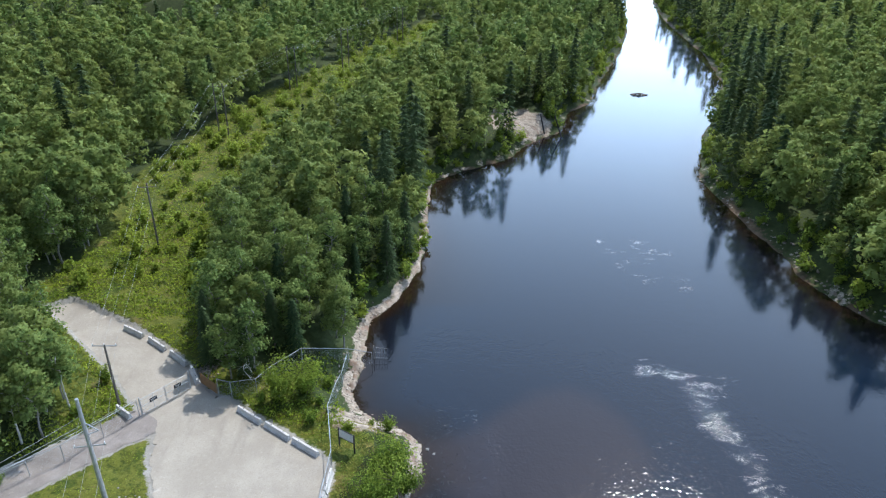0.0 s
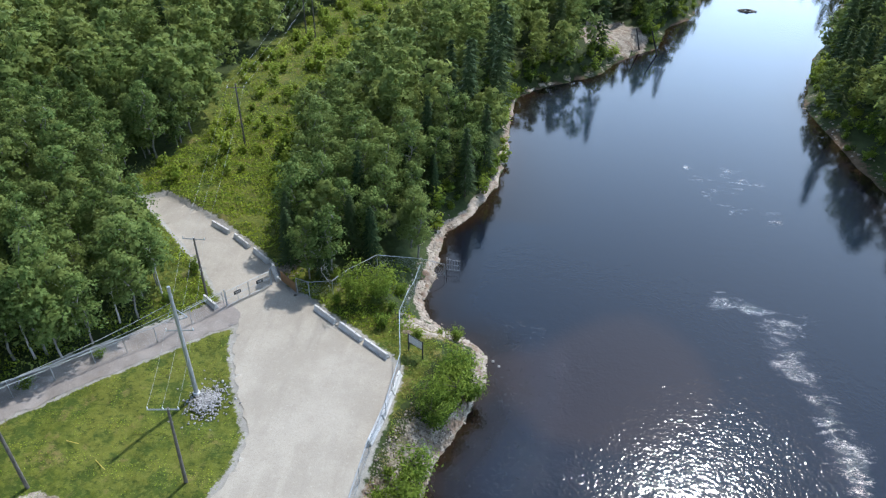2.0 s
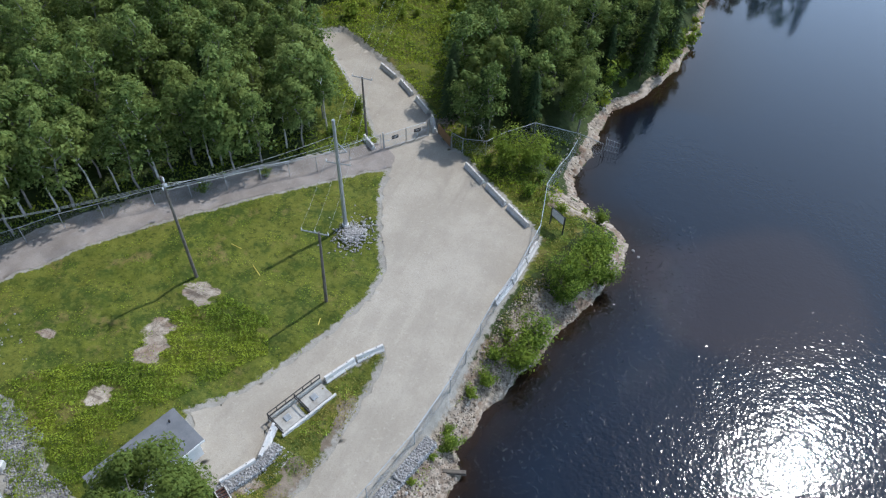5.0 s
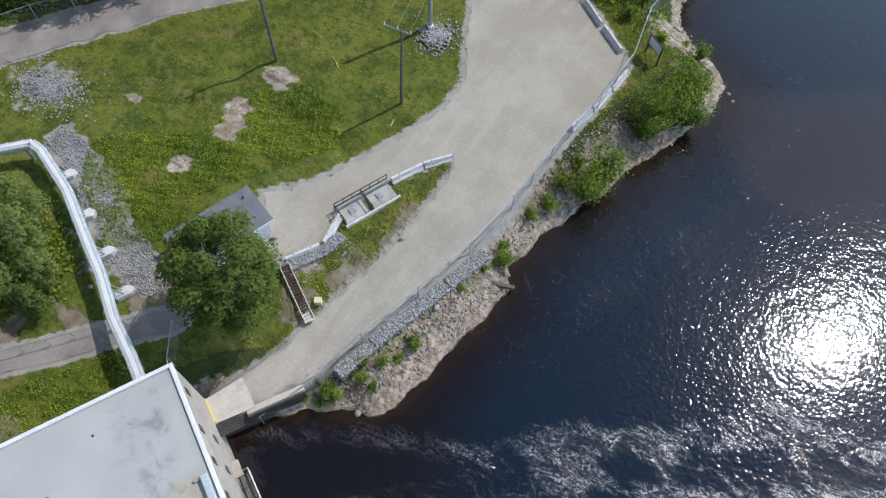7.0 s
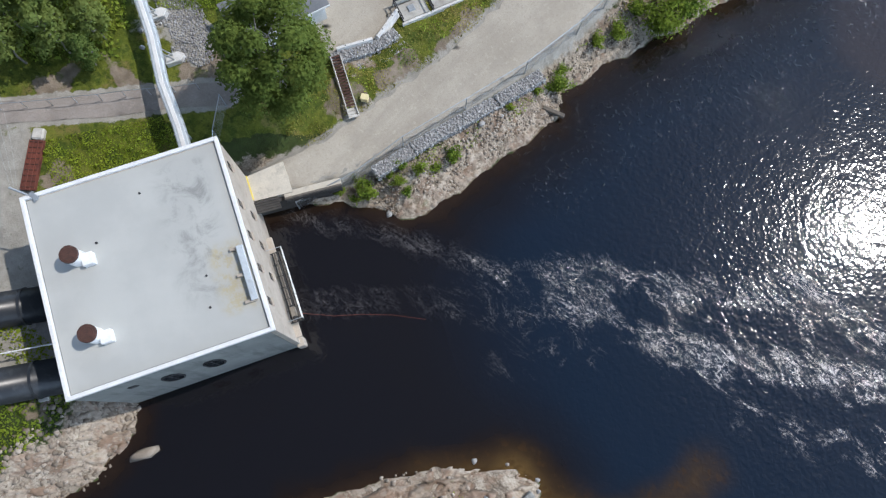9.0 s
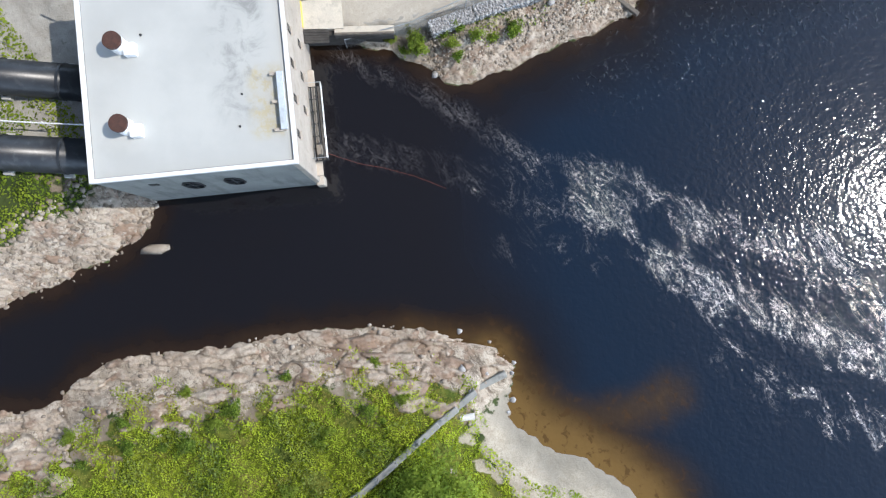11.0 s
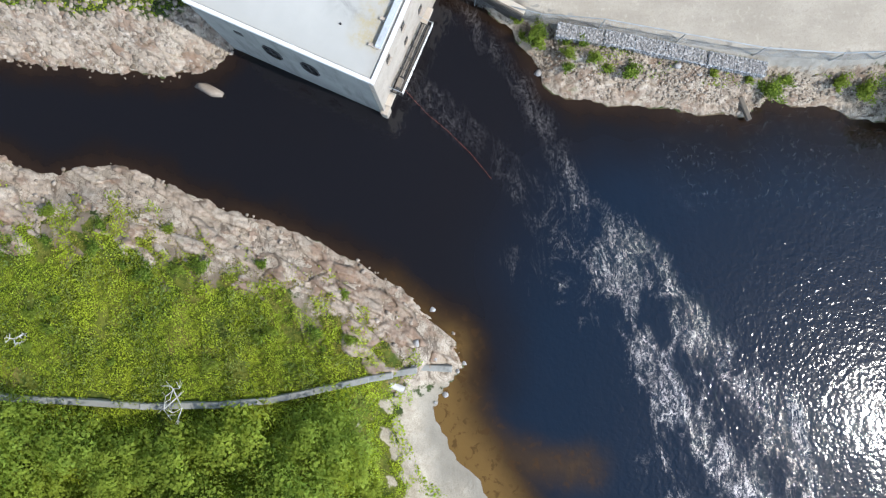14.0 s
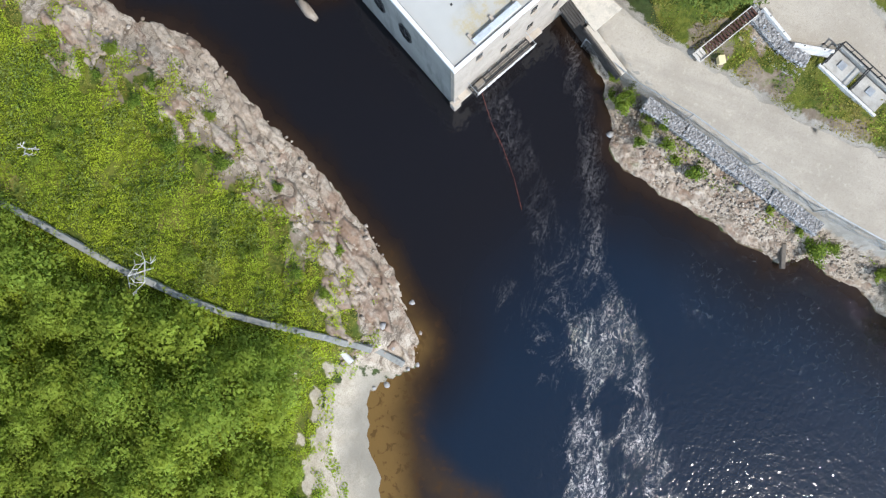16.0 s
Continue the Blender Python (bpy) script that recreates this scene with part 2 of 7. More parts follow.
def leaf_material(name, dark, light, trans=0.35, spread=1.0):
    n = Nodes(name)
    col = n.mix(n.ramp(n.island(), 0.0, 1.0, 0.5 - 0.5 * spread, 0.5 + 0.5 * spread), dark, light)
    col = n.mix(n.ramp(n.object_random(), 0.0, 1.0, 0.0, 0.5), col, [light[0] * 1.2, light[1] * 1.05, light[2]])
    col = n.mix(n.ramp(n.attr("tint"), 0.0, 1.0, 0.0, 0.75), col, [light[0] * 1.3, light[1] * 1.12, light[2]])
    n.done(col, 0.75, 0.0, None, 0.08)
    t = n.tree.nodes.new("ShaderNodeBsdfTranslucent")
    n.link(col, t.inputs["Color"])
    m = n.tree.nodes.new("ShaderNodeMixShader")
    m.inputs[0].default_value = trans
    n.link(n.bsdf.outputs[0], m.inputs[1])
    n.link(t.outputs[0], m.inputs[2])
    n.link(m.outputs[0], n.tree.nodes["Material Output"].inputs["Surface"])
    return n.mat


def stone_material(name, a, b):
    n = Nodes(name)
    col = n.mix(n.island(), a, b)
    fine = n.noise(14, 4, 0.7)
    col = n.mix(n.ramp(fine, 0.4, 0.75, 0.0, 0.6), col, [c * 0.5 for c in a])
    return n.done(col, 0.88, 0.0, n.bump(fine, 0.6, 0.03), 0.25)


def bedrock_material():
    n = Nodes("bedrock")
    block, chip, crack = n.attr("block"), n.attr("chip"), n.attr("crack")
    col = n.mix(block, (0.27, 0.215, 0.165), (0.5, 0.44, 0.36))
    col = n.mix(n.ramp(chip, 0.2, 1.0, 0.0, 0.5), col, (0.52, 0.44, 0.36))
    col = n.mix(n.ramp(n.noise(0.4, 6, 0.68), 0.48, 0.6, 0.0, 0.8), col, (0.25, 0.165, 0.115))
    col = n.mix(n.ramp(n.noise(1.1, 6, 0.7, stretch=(0.4, 1.6, 1.0, 0.75)), 0.54, 0.68, 0.0, 0.6), col, (0.17, 0.135, 0.105))
    col = n.mix(n.ramp(n.noise(0.6, 6, 0.7), 0.58, 0.7, 0.0, 0.6), col, (0.16, 0.17, 0.08))
    fine = n.noise(11, 5, 0.72)
    col = n.mix(n.ramp(fine, 0.45, 0.72, 0.0, 0.5), col, (0.2, 0.16, 0.125))
    col = n.mix(n.math("MULTIPLY", crack, 0.8), col, (0.085, 0.07, 0.055))
    return n.done(col, 0.88, 0.0, n.bump(fine, 0.7, 0.05), 0.25)


M_BEDROCK = bedrock_material()
M_GROUND = ground_material()
M_LOT = gravel_material("lot_gravel", (0.38, 0.343, 0.285), (0.455, 0.415, 0.35), (1.0, 0.16, 1.0, -0.35))
M_PATH = gravel_material("path_gravel", (0.265, 0.237, 0.215), (0.345, 0.312, 0.285), (0.3, 0.3, 1.0, 0.8))
M_WATER = water_material()
M_LEAF = leaf_material("birch_leaves", (0.088, 0.148, 0.038), (0.214, 0.29, 0.086), 0.45)
M_LEAF_DARK = leaf_material("dense_tree_leaves", (0.045, 0.085, 0.017), (0.14, 0.2, 0.045), 0.35)
M_LEAF_BUSH = leaf_material("shrub_leaves", (0.06, 0.125, 0.021), (0.265, 0.375, 0.06), 0.5)
M_SPRUCE = leaf_material("spruce_needles", (0.034, 0.066, 0.027), (0.08, 0.12, 0.045), 0.3)
M_WEED = leaf_material("weed_leaves", (0.165, 0.265, 0.024), (0.36, 0.5, 0.052), 0.5, 0.28)
M_HERB = leaf_material("herb_leaves", (0.1, 0.17, 0.02), (0.27, 0.38, 0.046), 0.5, 0.45)
M_DRY = leaf_material("dry_grass", (0.13, 0.14, 0.036), (0.25, 0.25, 0.07), 0.4)
M_BARK_WHITE = surface("white_birch_bark", (0.6, 0.58, 0.54), (0.46, 0.44, 0.4), 2.0, dirt=(0.06, 0.05, 0.045))
M_BARK = surface("birch_bark", (0.3, 0.285, 0.26), (0.2, 0.19, 0.17), 2.0, dirt=(0.06, 0.05, 0.045))
M_DEAD = surface("bleached_wood", (0.62, 0.6, 0.56), (0.5, 0.48, 0.44), 2.0)
M_SPRUCE_BARK = surface("spruce_bark", (0.12, 0.09, 0.07), (0.08, 0.065, 0.05), 3.0)
M_CONCRETE = surface("concrete", (0.5, 0.49, 0.45), (0.4, 0.39, 0.36), 0.6, dirt=(0.22, 0.2, 0.17))
M_BARRIER = surface("barrier_concrete", (0.72, 0.71, 0.69), (0.6, 0.59, 0.57), 0.9, dirt=(0.3, 0.29, 0.26))


def roof_material():
    n = Nodes("roof_membrane")
    sep = n.tree.nodes.new("ShaderNodeSeparateXYZ")
    n.link(n.coord, sep.inputs[0])
    x, y = sep.outputs[0], sep.outputs[1]
    band = lambda v, a, b, c, d: n.math("MULTIPLY", n.ramp(v, a, b), n.ramp(v, c, d, 1.0, 0.0))
    blot, fine = n.noise(0.7, 6, 0.7, distort=0.6), n.noise(14, 4, 0.7)
    col = n.mix(n.ramp(n.noise(0.25, 5), 0.35, 0.65), (0.455, 0.46, 0.435), (0.41, 0.415, 0.395))
    wet = n.math("MULTIPLY", band(x, 0.8, 1.9, 3.0, 5.6), band(y, -12.9, -11.8, -4.5, -2.0))
    col = n.mix(n.math("MULTIPLY", wet, n.ramp(blot, 0.44, 0.7, 0.05, 0.75)), col, (0.2, 0.205, 0.195))
    rust = n.math("MULTIPLY", band(x, 0.3, 0.7, 2.0, 3.0), band(y, -6.6, -5.8, -2.2, -1.4))
    col = n.mix(n.math("MULTIPLY", rust, n.ramp(n.noise(1.6, 6, 0.7), 0.4, 0.65, 0.1, 0.85)), col, (0.42, 0.36, 0.22))
    col = n.mix(n.ramp(fine, 0.5, 0.8, 0.0, 0.25), col, (0.36, 0.37, 0.37))
    return n.done(col, 0.6, 0.0, n.bump(fine, 0.3, 0.004), 0.3)


M_ROOF = roof_material()
M_WALL_E = surface("cream_render", (0.5, 0.435, 0.36), (0.42, 0.365, 0.305), 0.5, dirt=(0.28, 0.23, 0.18))


def streaked_wall():
    n = Nodes("grey_render")
    col = n.mix(n.ramp(n.noise(0.4, 5), 0.35, 0.65), (0.31, 0.315, 0.295), (0.25, 0.255, 0.24))
    run = n.noise(1.2, 5, 0.65, stretch=(1.0, 1.0, 0.14))
    col = n.mix(n.ramp(run, 0.48, 0.66, 0.0, 0.65), col, (0.15, 0.155, 0.145))
    col = n.mix(n.ramp(n.noise(0.9, 6, 0.7), 0.55, 0.7, 0.0, 0.6), col, (0.23, 0.235, 0.215))
    fine = n.noise(9, 4, 0.65)
    col = n.mix(n.ramp(fine, 0.4, 0.75, 0.0, 0.3), col, (0.2, 0.21, 0.21))
    return n.done(col, 0.85, 0.0, n.bump(fine, 0.4, 0.01), 0.3)


M_WALL_S = streaked_wall()
M_SLAB = surface("pale_slab", (0.6, 0.55, 0.46), (0.52, 0.48, 0.41), 0.7, dirt=(0.3, 0.28, 0.24))
# weathered timber, its colour darkened further for the shade below the deck
M_TIMBER = surface("dark_timber", (0.04, 0.037, 0.034), (0.07, 0.065, 0.06), 1.2, 10, 0.85)
M_GABION = stone_material("gabion_stones", (0.2, 0.2, 0.205), (0.42, 0.42, 0.42))
M_TRIM = surface("white_flashing", (0.8, 0.8, 0.79), (0.72, 0.72, 0.71), 1.0, 10, 0.45)
M_STEEL = surface("galvanised_steel", (0.5, 0.53, 0.55), (0.4, 0.43, 0.45), 2.0, 10, 0.42, 0.6, 0.002)
M_DUCT = surface("pale_painted_steel", (0.6, 0.65, 0.69), (0.52, 0.57, 0.61), 1.2, 10, 0.4, 0.15, 0.002, dirt=(0.35, 0.36, 0.36))
M_PIPE = surface("black_pipe", (0.022, 0.026, 0.032), (0.035, 0.04, 0.047), 0.8, 14, 0.32, 0.0, 0.003, dirt=(0.07, 0.075, 0.08))
M_RED = surface("red_rusted_plate", (0.2, 0.062, 0.042), (0.13, 0.045, 0.034), 1.5, 10, 0.85)
M_RUST = surface("rusted_steel", (0.105, 0.05, 0.038), (0.07, 0.038, 0.03), 3.0, 8, 0.8, 0.2)
M_DARK = surface("dark_metal", (0.035, 0.035, 0.035), (0.05, 0.05, 0.05), 2.0)
M_GLASS = surface("dark_window_glass", (0.02, 0.025, 0.03), (0.035, 0.04, 0.045), 1.0, 6, 0.12)
M_WOOD = surface("weathered_wood", (0.3, 0.26, 0.21), (0.22, 0.19, 0.155), 3.0)
M_POLE = surface("grey_pole_wood", (0.17, 0.15, 0.125), (0.12, 0.105, 0.09), 2.5)
M_PLY = surface("brown_plywood", (0.3, 0.175, 0.085), (0.24, 0.14, 0.07), 1.5)
M_YELLOW = surface("yellow_paint", (0.75, 0.6, 0.12), (0.68, 0.55, 0.16), 2.0)
M_CREAM = surface("cream_box", (0.75, 0.65, 0.38), (0.68, 0.58, 0.33), 2.0)
M_SHINGLE = surface("grey_shingles", (0.19, 0.2, 0.215), (0.15, 0.16, 0.175), 1.2, 16, 0.85)
M_SIDING = surface("white_siding", (0.7, 0.7, 0.68), (0.62, 0.62, 0.6), 1.0)
M_WIRE = surface("bright_wire", (0.42, 0.44, 0.4), (0.34, 0.36, 0.34), 5.0, 5, 0.5, 0.4)
M_STONE = stone_material("grey_stones", (0.22, 0.22, 0.22), (0.5, 0.49, 0.475))
M_ROCK = stone_material("pink_granite", (0.19, 0.155, 0.12), (0.47, 0.41, 0.345))
M_ORANGE = surface("orange_rope", (0.28, 0.07, 0.04), (0.2, 0.06, 0.04), 4.0)


# ---- plan: shores, roads, regions ----
SHORE_NORTH = [(900, 1500), (420, 1000), (180, 600), (112, 408), (95.6, 324), (75, 261), (56, 214), (48, 191), (41, 184), (35.3, 165), (31, 162),
               (25.5, 156), (20.3, 146.5), (7.1, 136.8), (2.6, 131), (1.5, 116), (1.6, 106.7), (-0.1, 94.7), (-2.6, 87.8), (-4.1, 83.9),
               (-6.6, 81), (-7.2, 75), (-7.0, 70.5), (-8.0, 65.2), (-6.9, 62.4), (-5.2, 60.3), (-0.8, 57.8), (0.1, 56), (0.2, 52.4), (-1.6, 47),
               (-3.7, 42), (-5.0, 37.6), (-6.4, 34), (-7.8, 30), (-8.3, 26.5), (-7.5, 24), (-8.3, 20), (-9.2, 16.1), (-9.7, 12.2), (-11.6, 9.6),
               (-13.6, 9.0), (-15.8, 7.6), (-18.3, 5.1), (-20.2, 2.6), (-21.5, -5), (-16.5, -13.5), (-15.3, -14.9), (-14.7, -18), (-15.4, -22.8),
               (-16.5, -28), (-20, -45), (-30, -90), (-60, -200), (-900, -600), (-1800, 0), (-1800, 1800), (900, 1800)]
SHORE_POINT = [(-60, -260), (-35, -110), (-18, -52), (-9.4, -31.4), (-7.8, -29.2), (-8.3, -26.6), (-8.3, -24.4), (-7.8, -21.8), (-5.5, -18.5), (-4.2, -16),
               (-2.3, -11.4), (0.8, -5.9), (2.7, -3.6), (5.4, -0.9), (7.6, 1.1), (9.6, 1.2), (10.9, 0.1), (12.7, -0.8), (14.6, -0.6), (16.5, 0.2),
               (18.6, 1.7), (20.2, 2.5), (22, 3.1), (30, 4), (55, 2), (90, -20), (140, -120), (400, -400)]
SHORE_EAST = [(900, -500), (300, 0), (130, 45), (85, 66), (65.7, 79), (62.7, 83.4), (60.6, 92.6), (61.6, 99.2), (60.1, 110), (60, 120), (59.3, 133),
              (71.2, 163.6), (83, 184), (85, 192), (97, 215), (107.4, 258), (116.8, 333), (133.7, 410), (205, 600), (450, 990), (950, 1450), (2500, 1400), (2500, -500)]
LOT = [(-49, 78.5), (-46.4, 80.2), (-37.8, 75.2), (-33, 71.6), (-29.2, 68.5), (-26.2, 65.3), (-24.2, 62), (-20.4, 59.8), (-9.9, 51.6), (-8.6, 50), (-9.0, 45.2),
       (-9.8, 40), (-10.4, 34.5), (-10.9, 28.5), (-12.1, 23), (-13.8, 17.2), (-15.4, 11.8), (-16.6, 8.5), (-18.2, 5.2), (-19.8, 2.6), (-21.9, 3.9),
       (-20.6, 7), (-19.3, 10), (-18.3, 15.5), (-17.0, 21.8), (-16.6, 27.2), (-16.6, 31.2), (-17.6, 32.2), (-20.6, 27.3), (-22.0, 24.2), (-22.6, 21.8),
       (-22.1, 18.6), (-23.8, 15.8), (-27, 17.5), (-29, 20.2), (-26.6, 22.8), (-25, 25.5), (-22.6, 31), (-21.0, 36), (-20.9, 40.3), (-23.7, 45.2),
       (-26.3, 51), (-27.4, 56.8), (-31, 59.8), (-34.8, 64.4), (-40.5, 70.3)]
PATH_LINE = [(-28.5, 57), (-33, 52.8), (-42.6, 43.2), (-49.5, 35.3), (-55.8, 26), (-60, 19.5), (-66, 6)]
LANE_LINE = [(-27.4, 7.6), (-30.6, 4.2), (-33.4, 0.8), (-36.2, -2.2), (-40, -6.5)]
ROAD_DIP = [(-13.5, 33), (-14.2, 26), (-15.2, 19), (-17, 12), (-20.4, 4.4)]
CORRIDOR = [(-36, 78), (-41, 92), (-45, 118), (-41, 150), (-33, 182), (-22, 212), (-8, 250), (10, 300)]
TAILRACE = [(-17.6, 4.0), (-13.6, 6.9), (-8.9, 9.2), (-4.8, 10.6), (-1.0, 11.4), (2.7, 12.8), (6.9, 14.6), (11.0, 16.2), (15.5, 18.2), (20.4, 21.1), (28, 27), (34, 38), (35.5, 48.5), (35, 53), (33.5, 60), (33, 66), (29, 69)]
SIDE_FLOW = [(-12.4, -0.4), (-9.0, 3.0), (-5.6, 6.0), (-3.6, 7.2), (1.5, 9.5)]
# distant sun sparkles, painted on the water with the foam's white
FAR_SPARKLES = [(31, 104.5), (37.2, 102.3), (41.4, 100.3), (33, 97.4), (36, 91.8), (40.7, 90.1)]
GLINT_ARM = [(-1.0, 12.2), (1.5, 14.8), (5.0, 17.0), (8.1, 18.8), (11.5, 21.8), (15.0, 25.0), (19.0, 26.1), (22.6, 27.2), (28, 33), (33, 40)]
SOUTH_ARM = [(2, 6), (2.6, 8.4), (6, 12)], [(19, 15), (23.9, 17.8), (28.1, 20.1), (34, 26)], [(38, 66), (33, 65)]
SHOALS = [([(-4, -15), (0.5, -6.5), (3, -3.2)], 1.4, 0.25), ([(2.7, -3.6), (5.4, -0.9), (8.5, 0.6)], 2.4, 0.55), ([(8.0, 0.6), (10.5, -0.2), (12.5, -1.0)], 4.0, 0.95),
          ([(12.5, -1.0), (14.6, -0.6), (18.6, 1.7), (24, 3.6)], 6.0, 1.05), ([(15.5, 2.5), (17.4, 5.6), (18.2, 8.6), (18.4, 10.2)], 3.4, 0.5)]
SILT = [(-1, 57), (4.9, 59.6), (8.5, 62.5), (13, 66.6), (18, 67.6), (22.6, 66), (25.6, 60.3), (26.6, 54), (24, 48), (16, 43), (6, 44), (1, 50)]


KNOLLS = [(-131, 272), (-89, 278)]  # bare tops on the far hill


def dense(line, step):
    out = []
    for a, b in zip(line, line[1:]):
        k = max(1, int(math.dist(a, b) / step))
        out += [(a[0] + (b[0] - a[0]) * i / k, a[1] + (b[1] - a[1]) * i / k) for i in range(k)]
    return out + [line[-1]]


def to_line(px, py, line):
    """Distance of points to a polyline, and how far along it (0 to 1) they lie."""
    best, along = np.full(px.shape, 1e9), np.zeros(px.shape)
    total = sum(math.dist(a, b) for a, b in zip(line, line[1:]))
    gone = 0.0
    for (ax, ay), (bx, by) in zip(line, line[1:]):
        dx, dy = bx - ax, by - ay
        ln = math.hypot(dx, dy)
        u = np.clip(((px - ax) * dx + (py - ay) * dy) / (ln * ln), 0, 1)
        d = np.hypot(px - ax - u * dx, py - ay - u * dy)
        m = d < best
        best[m], along[m] = d[m], (gone + u[m] * ln) / total
        gone += ln
    return best, along


def inside(px, py, poly):
    c = np.zeros(px.shape, bool)
    for (ax, ay), (bx, by) in zip(poly, poly[1:] + poly[:1]):
        if ay != by:
            c ^= ((ay > py) != (by > py)) & (px < (bx - ax) * (py - ay) / (by - ay) + ax)
    return c


def signed(px, py, poly):
    """Distance to a closed outline, positive inside."""
    d, _ = to_line(px, py, poly + poly[:1])
    return np.where(inside(px, py, poly), d, -d)


RNG = np.random.default_rng(7)
WAVES = [(RNG.normal(size=2) * 6.283 / s, RNG.uniform(0, 6.28), a) for s, a in ((2.1, 0.5), (3.7, 0.8), (6.0, 1.0), (1.3, 0.35), (0.8, 0.2), (4.6, 0.8))]


def rough_noise(px, py, scale=1.0):
    return sum(a * np.sin(k[0] * px / scale + k[1] * py / scale + f) for k, f, a in WAVES) / 2.0


def smooth(x, a, b):
    t = np.clip((x - a) / (b - a), 0, 1)
    return t * t * (3 - 2 * t)


def terrain(px, py):
    """Height and surface masks of the ground at plan points."""
    px, py = np.asarray(px, float), np.asarray(py, float)
    wob = rough_noise(px, py) * 0.28
    north, point, east = signed(px, py, SHORE_NORTH), signed(px, py, SHORE_POINT), signed(px, py, SHORE_EAST)
    land = np.maximum(np.maximum(north, point), east) + np.where(np.maximum(np.maximum(north, point), east) > -6, wob, 0)
    lot = signed(px, py, LOT)
    dip, along = to_line(px, py, ROAD_DIP)
    # the north bank
    hn = 0.15 + 3.0 * smooth(north, -0.3, 5.2) + 0.9 * smooth(-px - 24, 0, 22) * smooth(north, 4, 16) + 0.02 * np.clip(north - 45, 0, 400)
    hn = hn + sum(13 * np.exp(-((px - kx) / 17) ** 2 - ((py - ky) / 13) ** 2) for kx, ky in KNOLLS)
    cut = (0.75 * smooth(along, 0.0, 0.75)) * (1 - smooth(dip, 2.7, 4.2))
    hn = hn - np.where(north > 2, cut, 0)
    level = 3.15 + 0.2 * smooth(-px - 24, 0, 22) - cut
    paved = smooth(lot, -0.7, 0.25)
    hn = hn * (1 - paved) + level * paved
    # the rocky point: steep towards the tailrace, a flat beach at its end
    warped = point + 1.1 * rough_noise(px, py, 1.9) + 0.5 * rough_noise(py, px, 0.8)
    beach = smooth(px, 9, 13) * (py < 30)
    hp = 0.1 + (1 - beach) * 2.3 * smooth(point, -0.2, 5.5) + beach * (0.75 * smooth(point, 0, 3.5) + 1.6 * smooth(point, 3.5, 12)) + 0.012 * np.clip(point, 0, 200)
    he = 0.1 + 2.6 * smooth(east, -0.3, 5) + 0.05 * np.clip(east - 5, 0, 300)
    h = np.where(north >= np.maximum(point, east), hn, np.where(point >= east, hp, he))
    flat = smooth(lot, -1.2, 0.0)
    bumps = rough_noise(px, py, 1.0) * 0.10 + rough_noise(py, px, 0.42) * 0.05 + rough_noise(px, -py, 3.1) * 0.12
    h = h + bumps * (1 - flat) * smooth(land, -0.5, 1.5)
    h = np.where(land < 0, -0.05 + np.clip(land * 0.22, -3.2, 0), h)
    path, _ = to_line(px, py, PATH_LINE)
    lane, _ = to_line(px, py, LANE_LINE)
    broad = np.where((north > -8) & (py < 45), 1.0, np.where((north > -8) & (py < 84), 0.36, 0.32))
    shore_rock = smooth(land, -0.4, 0.2) * (1 - smooth(land / broad, 2.4, 4.6))
    bank = shore_rock * np.where((east > -8) | (py > 100), 0.55, 1.0) * (1 - beach)
    bank = np.maximum(bank, smooth(point, 0, 0.5) * (1 - smooth(warped, 2.3, 4.9)) * (1 - beach))
    for cx, cy, rx, ry in ((-35.7, 30.9, 1.9, 1.6), (-36.6, 26.2, 1.5, 1.5), (-35.8, 24.1, 1.4, 1.9), (-36.8, 18.4, 1.4, 1.1), (-45.0, 21.7, 0.9, 0.6), (-6.5, 58, 3.5, 3.5), (-22.5, 17, 2.0, 2.5)):
        bank = np.maximum(bank, 0.95 * (1 - smooth(np.hypot((px - cx) / rx, (py - cy) / ry) + 0.3 * rough_noise(px, py, 0.4), 0.35, 1.25)))
    bank = np.maximum(bank, 0.9 * (np.hypot(px - 24, py - 166) < 9) * (north > 0))
    bank = np.maximum(bank, 0.95 * np.any([np.hypot((px - kx) / 10, (py - ky) / 6) < 1 for kx, ky in KNOLLS], axis=0))
    sand = beach * smooth(np.maximum(point, land), -0.7, -0.3) * (1 - smooth(warped + 1.3 * rough_noise(px, py, 0.45), 3.2, 5.6))
    lawn = (north > 5) * inside(px, py, [(-66, 20), (-20, 62), (-18, 30), (-25, 12), (-22, 4), (-40, -24), (-75, -20)]) * 1.0
    lawn = np.maximum(lawn, (1 - smooth(to_line(px, py, CORRIDOR)[0], 7, 12)) * (north > 5))
    lawn = np.maximum(lawn, smooth(warped, 2.6, 4.6) * 0.8)
    lawn = np.maximum(lawn, (lot < 0) * smooth(lot, -9, -5) * (north > 5))
    gravel = np.maximum.reduce([smooth(lot, -1.5, 0.3), 1 - smooth(path, 2.0, 3.2), (1 - smooth(lane, 1.0, 1.7)) * 0.9])
    for cx, cy, r in ((-53, 18.5, 5.0), (-46, 14, 3.0), (-38, 10, 3.0), (-35.5, 8, 2.5), (-33, 8.5, 2.2)):
        gravel = np.maximum(gravel, 0.6 * (1 - smooth(np.hypot(px - cx, py - cy) / r + 0.25 * rough_noise(px, py, 0.5), 0.3, 1.0)))
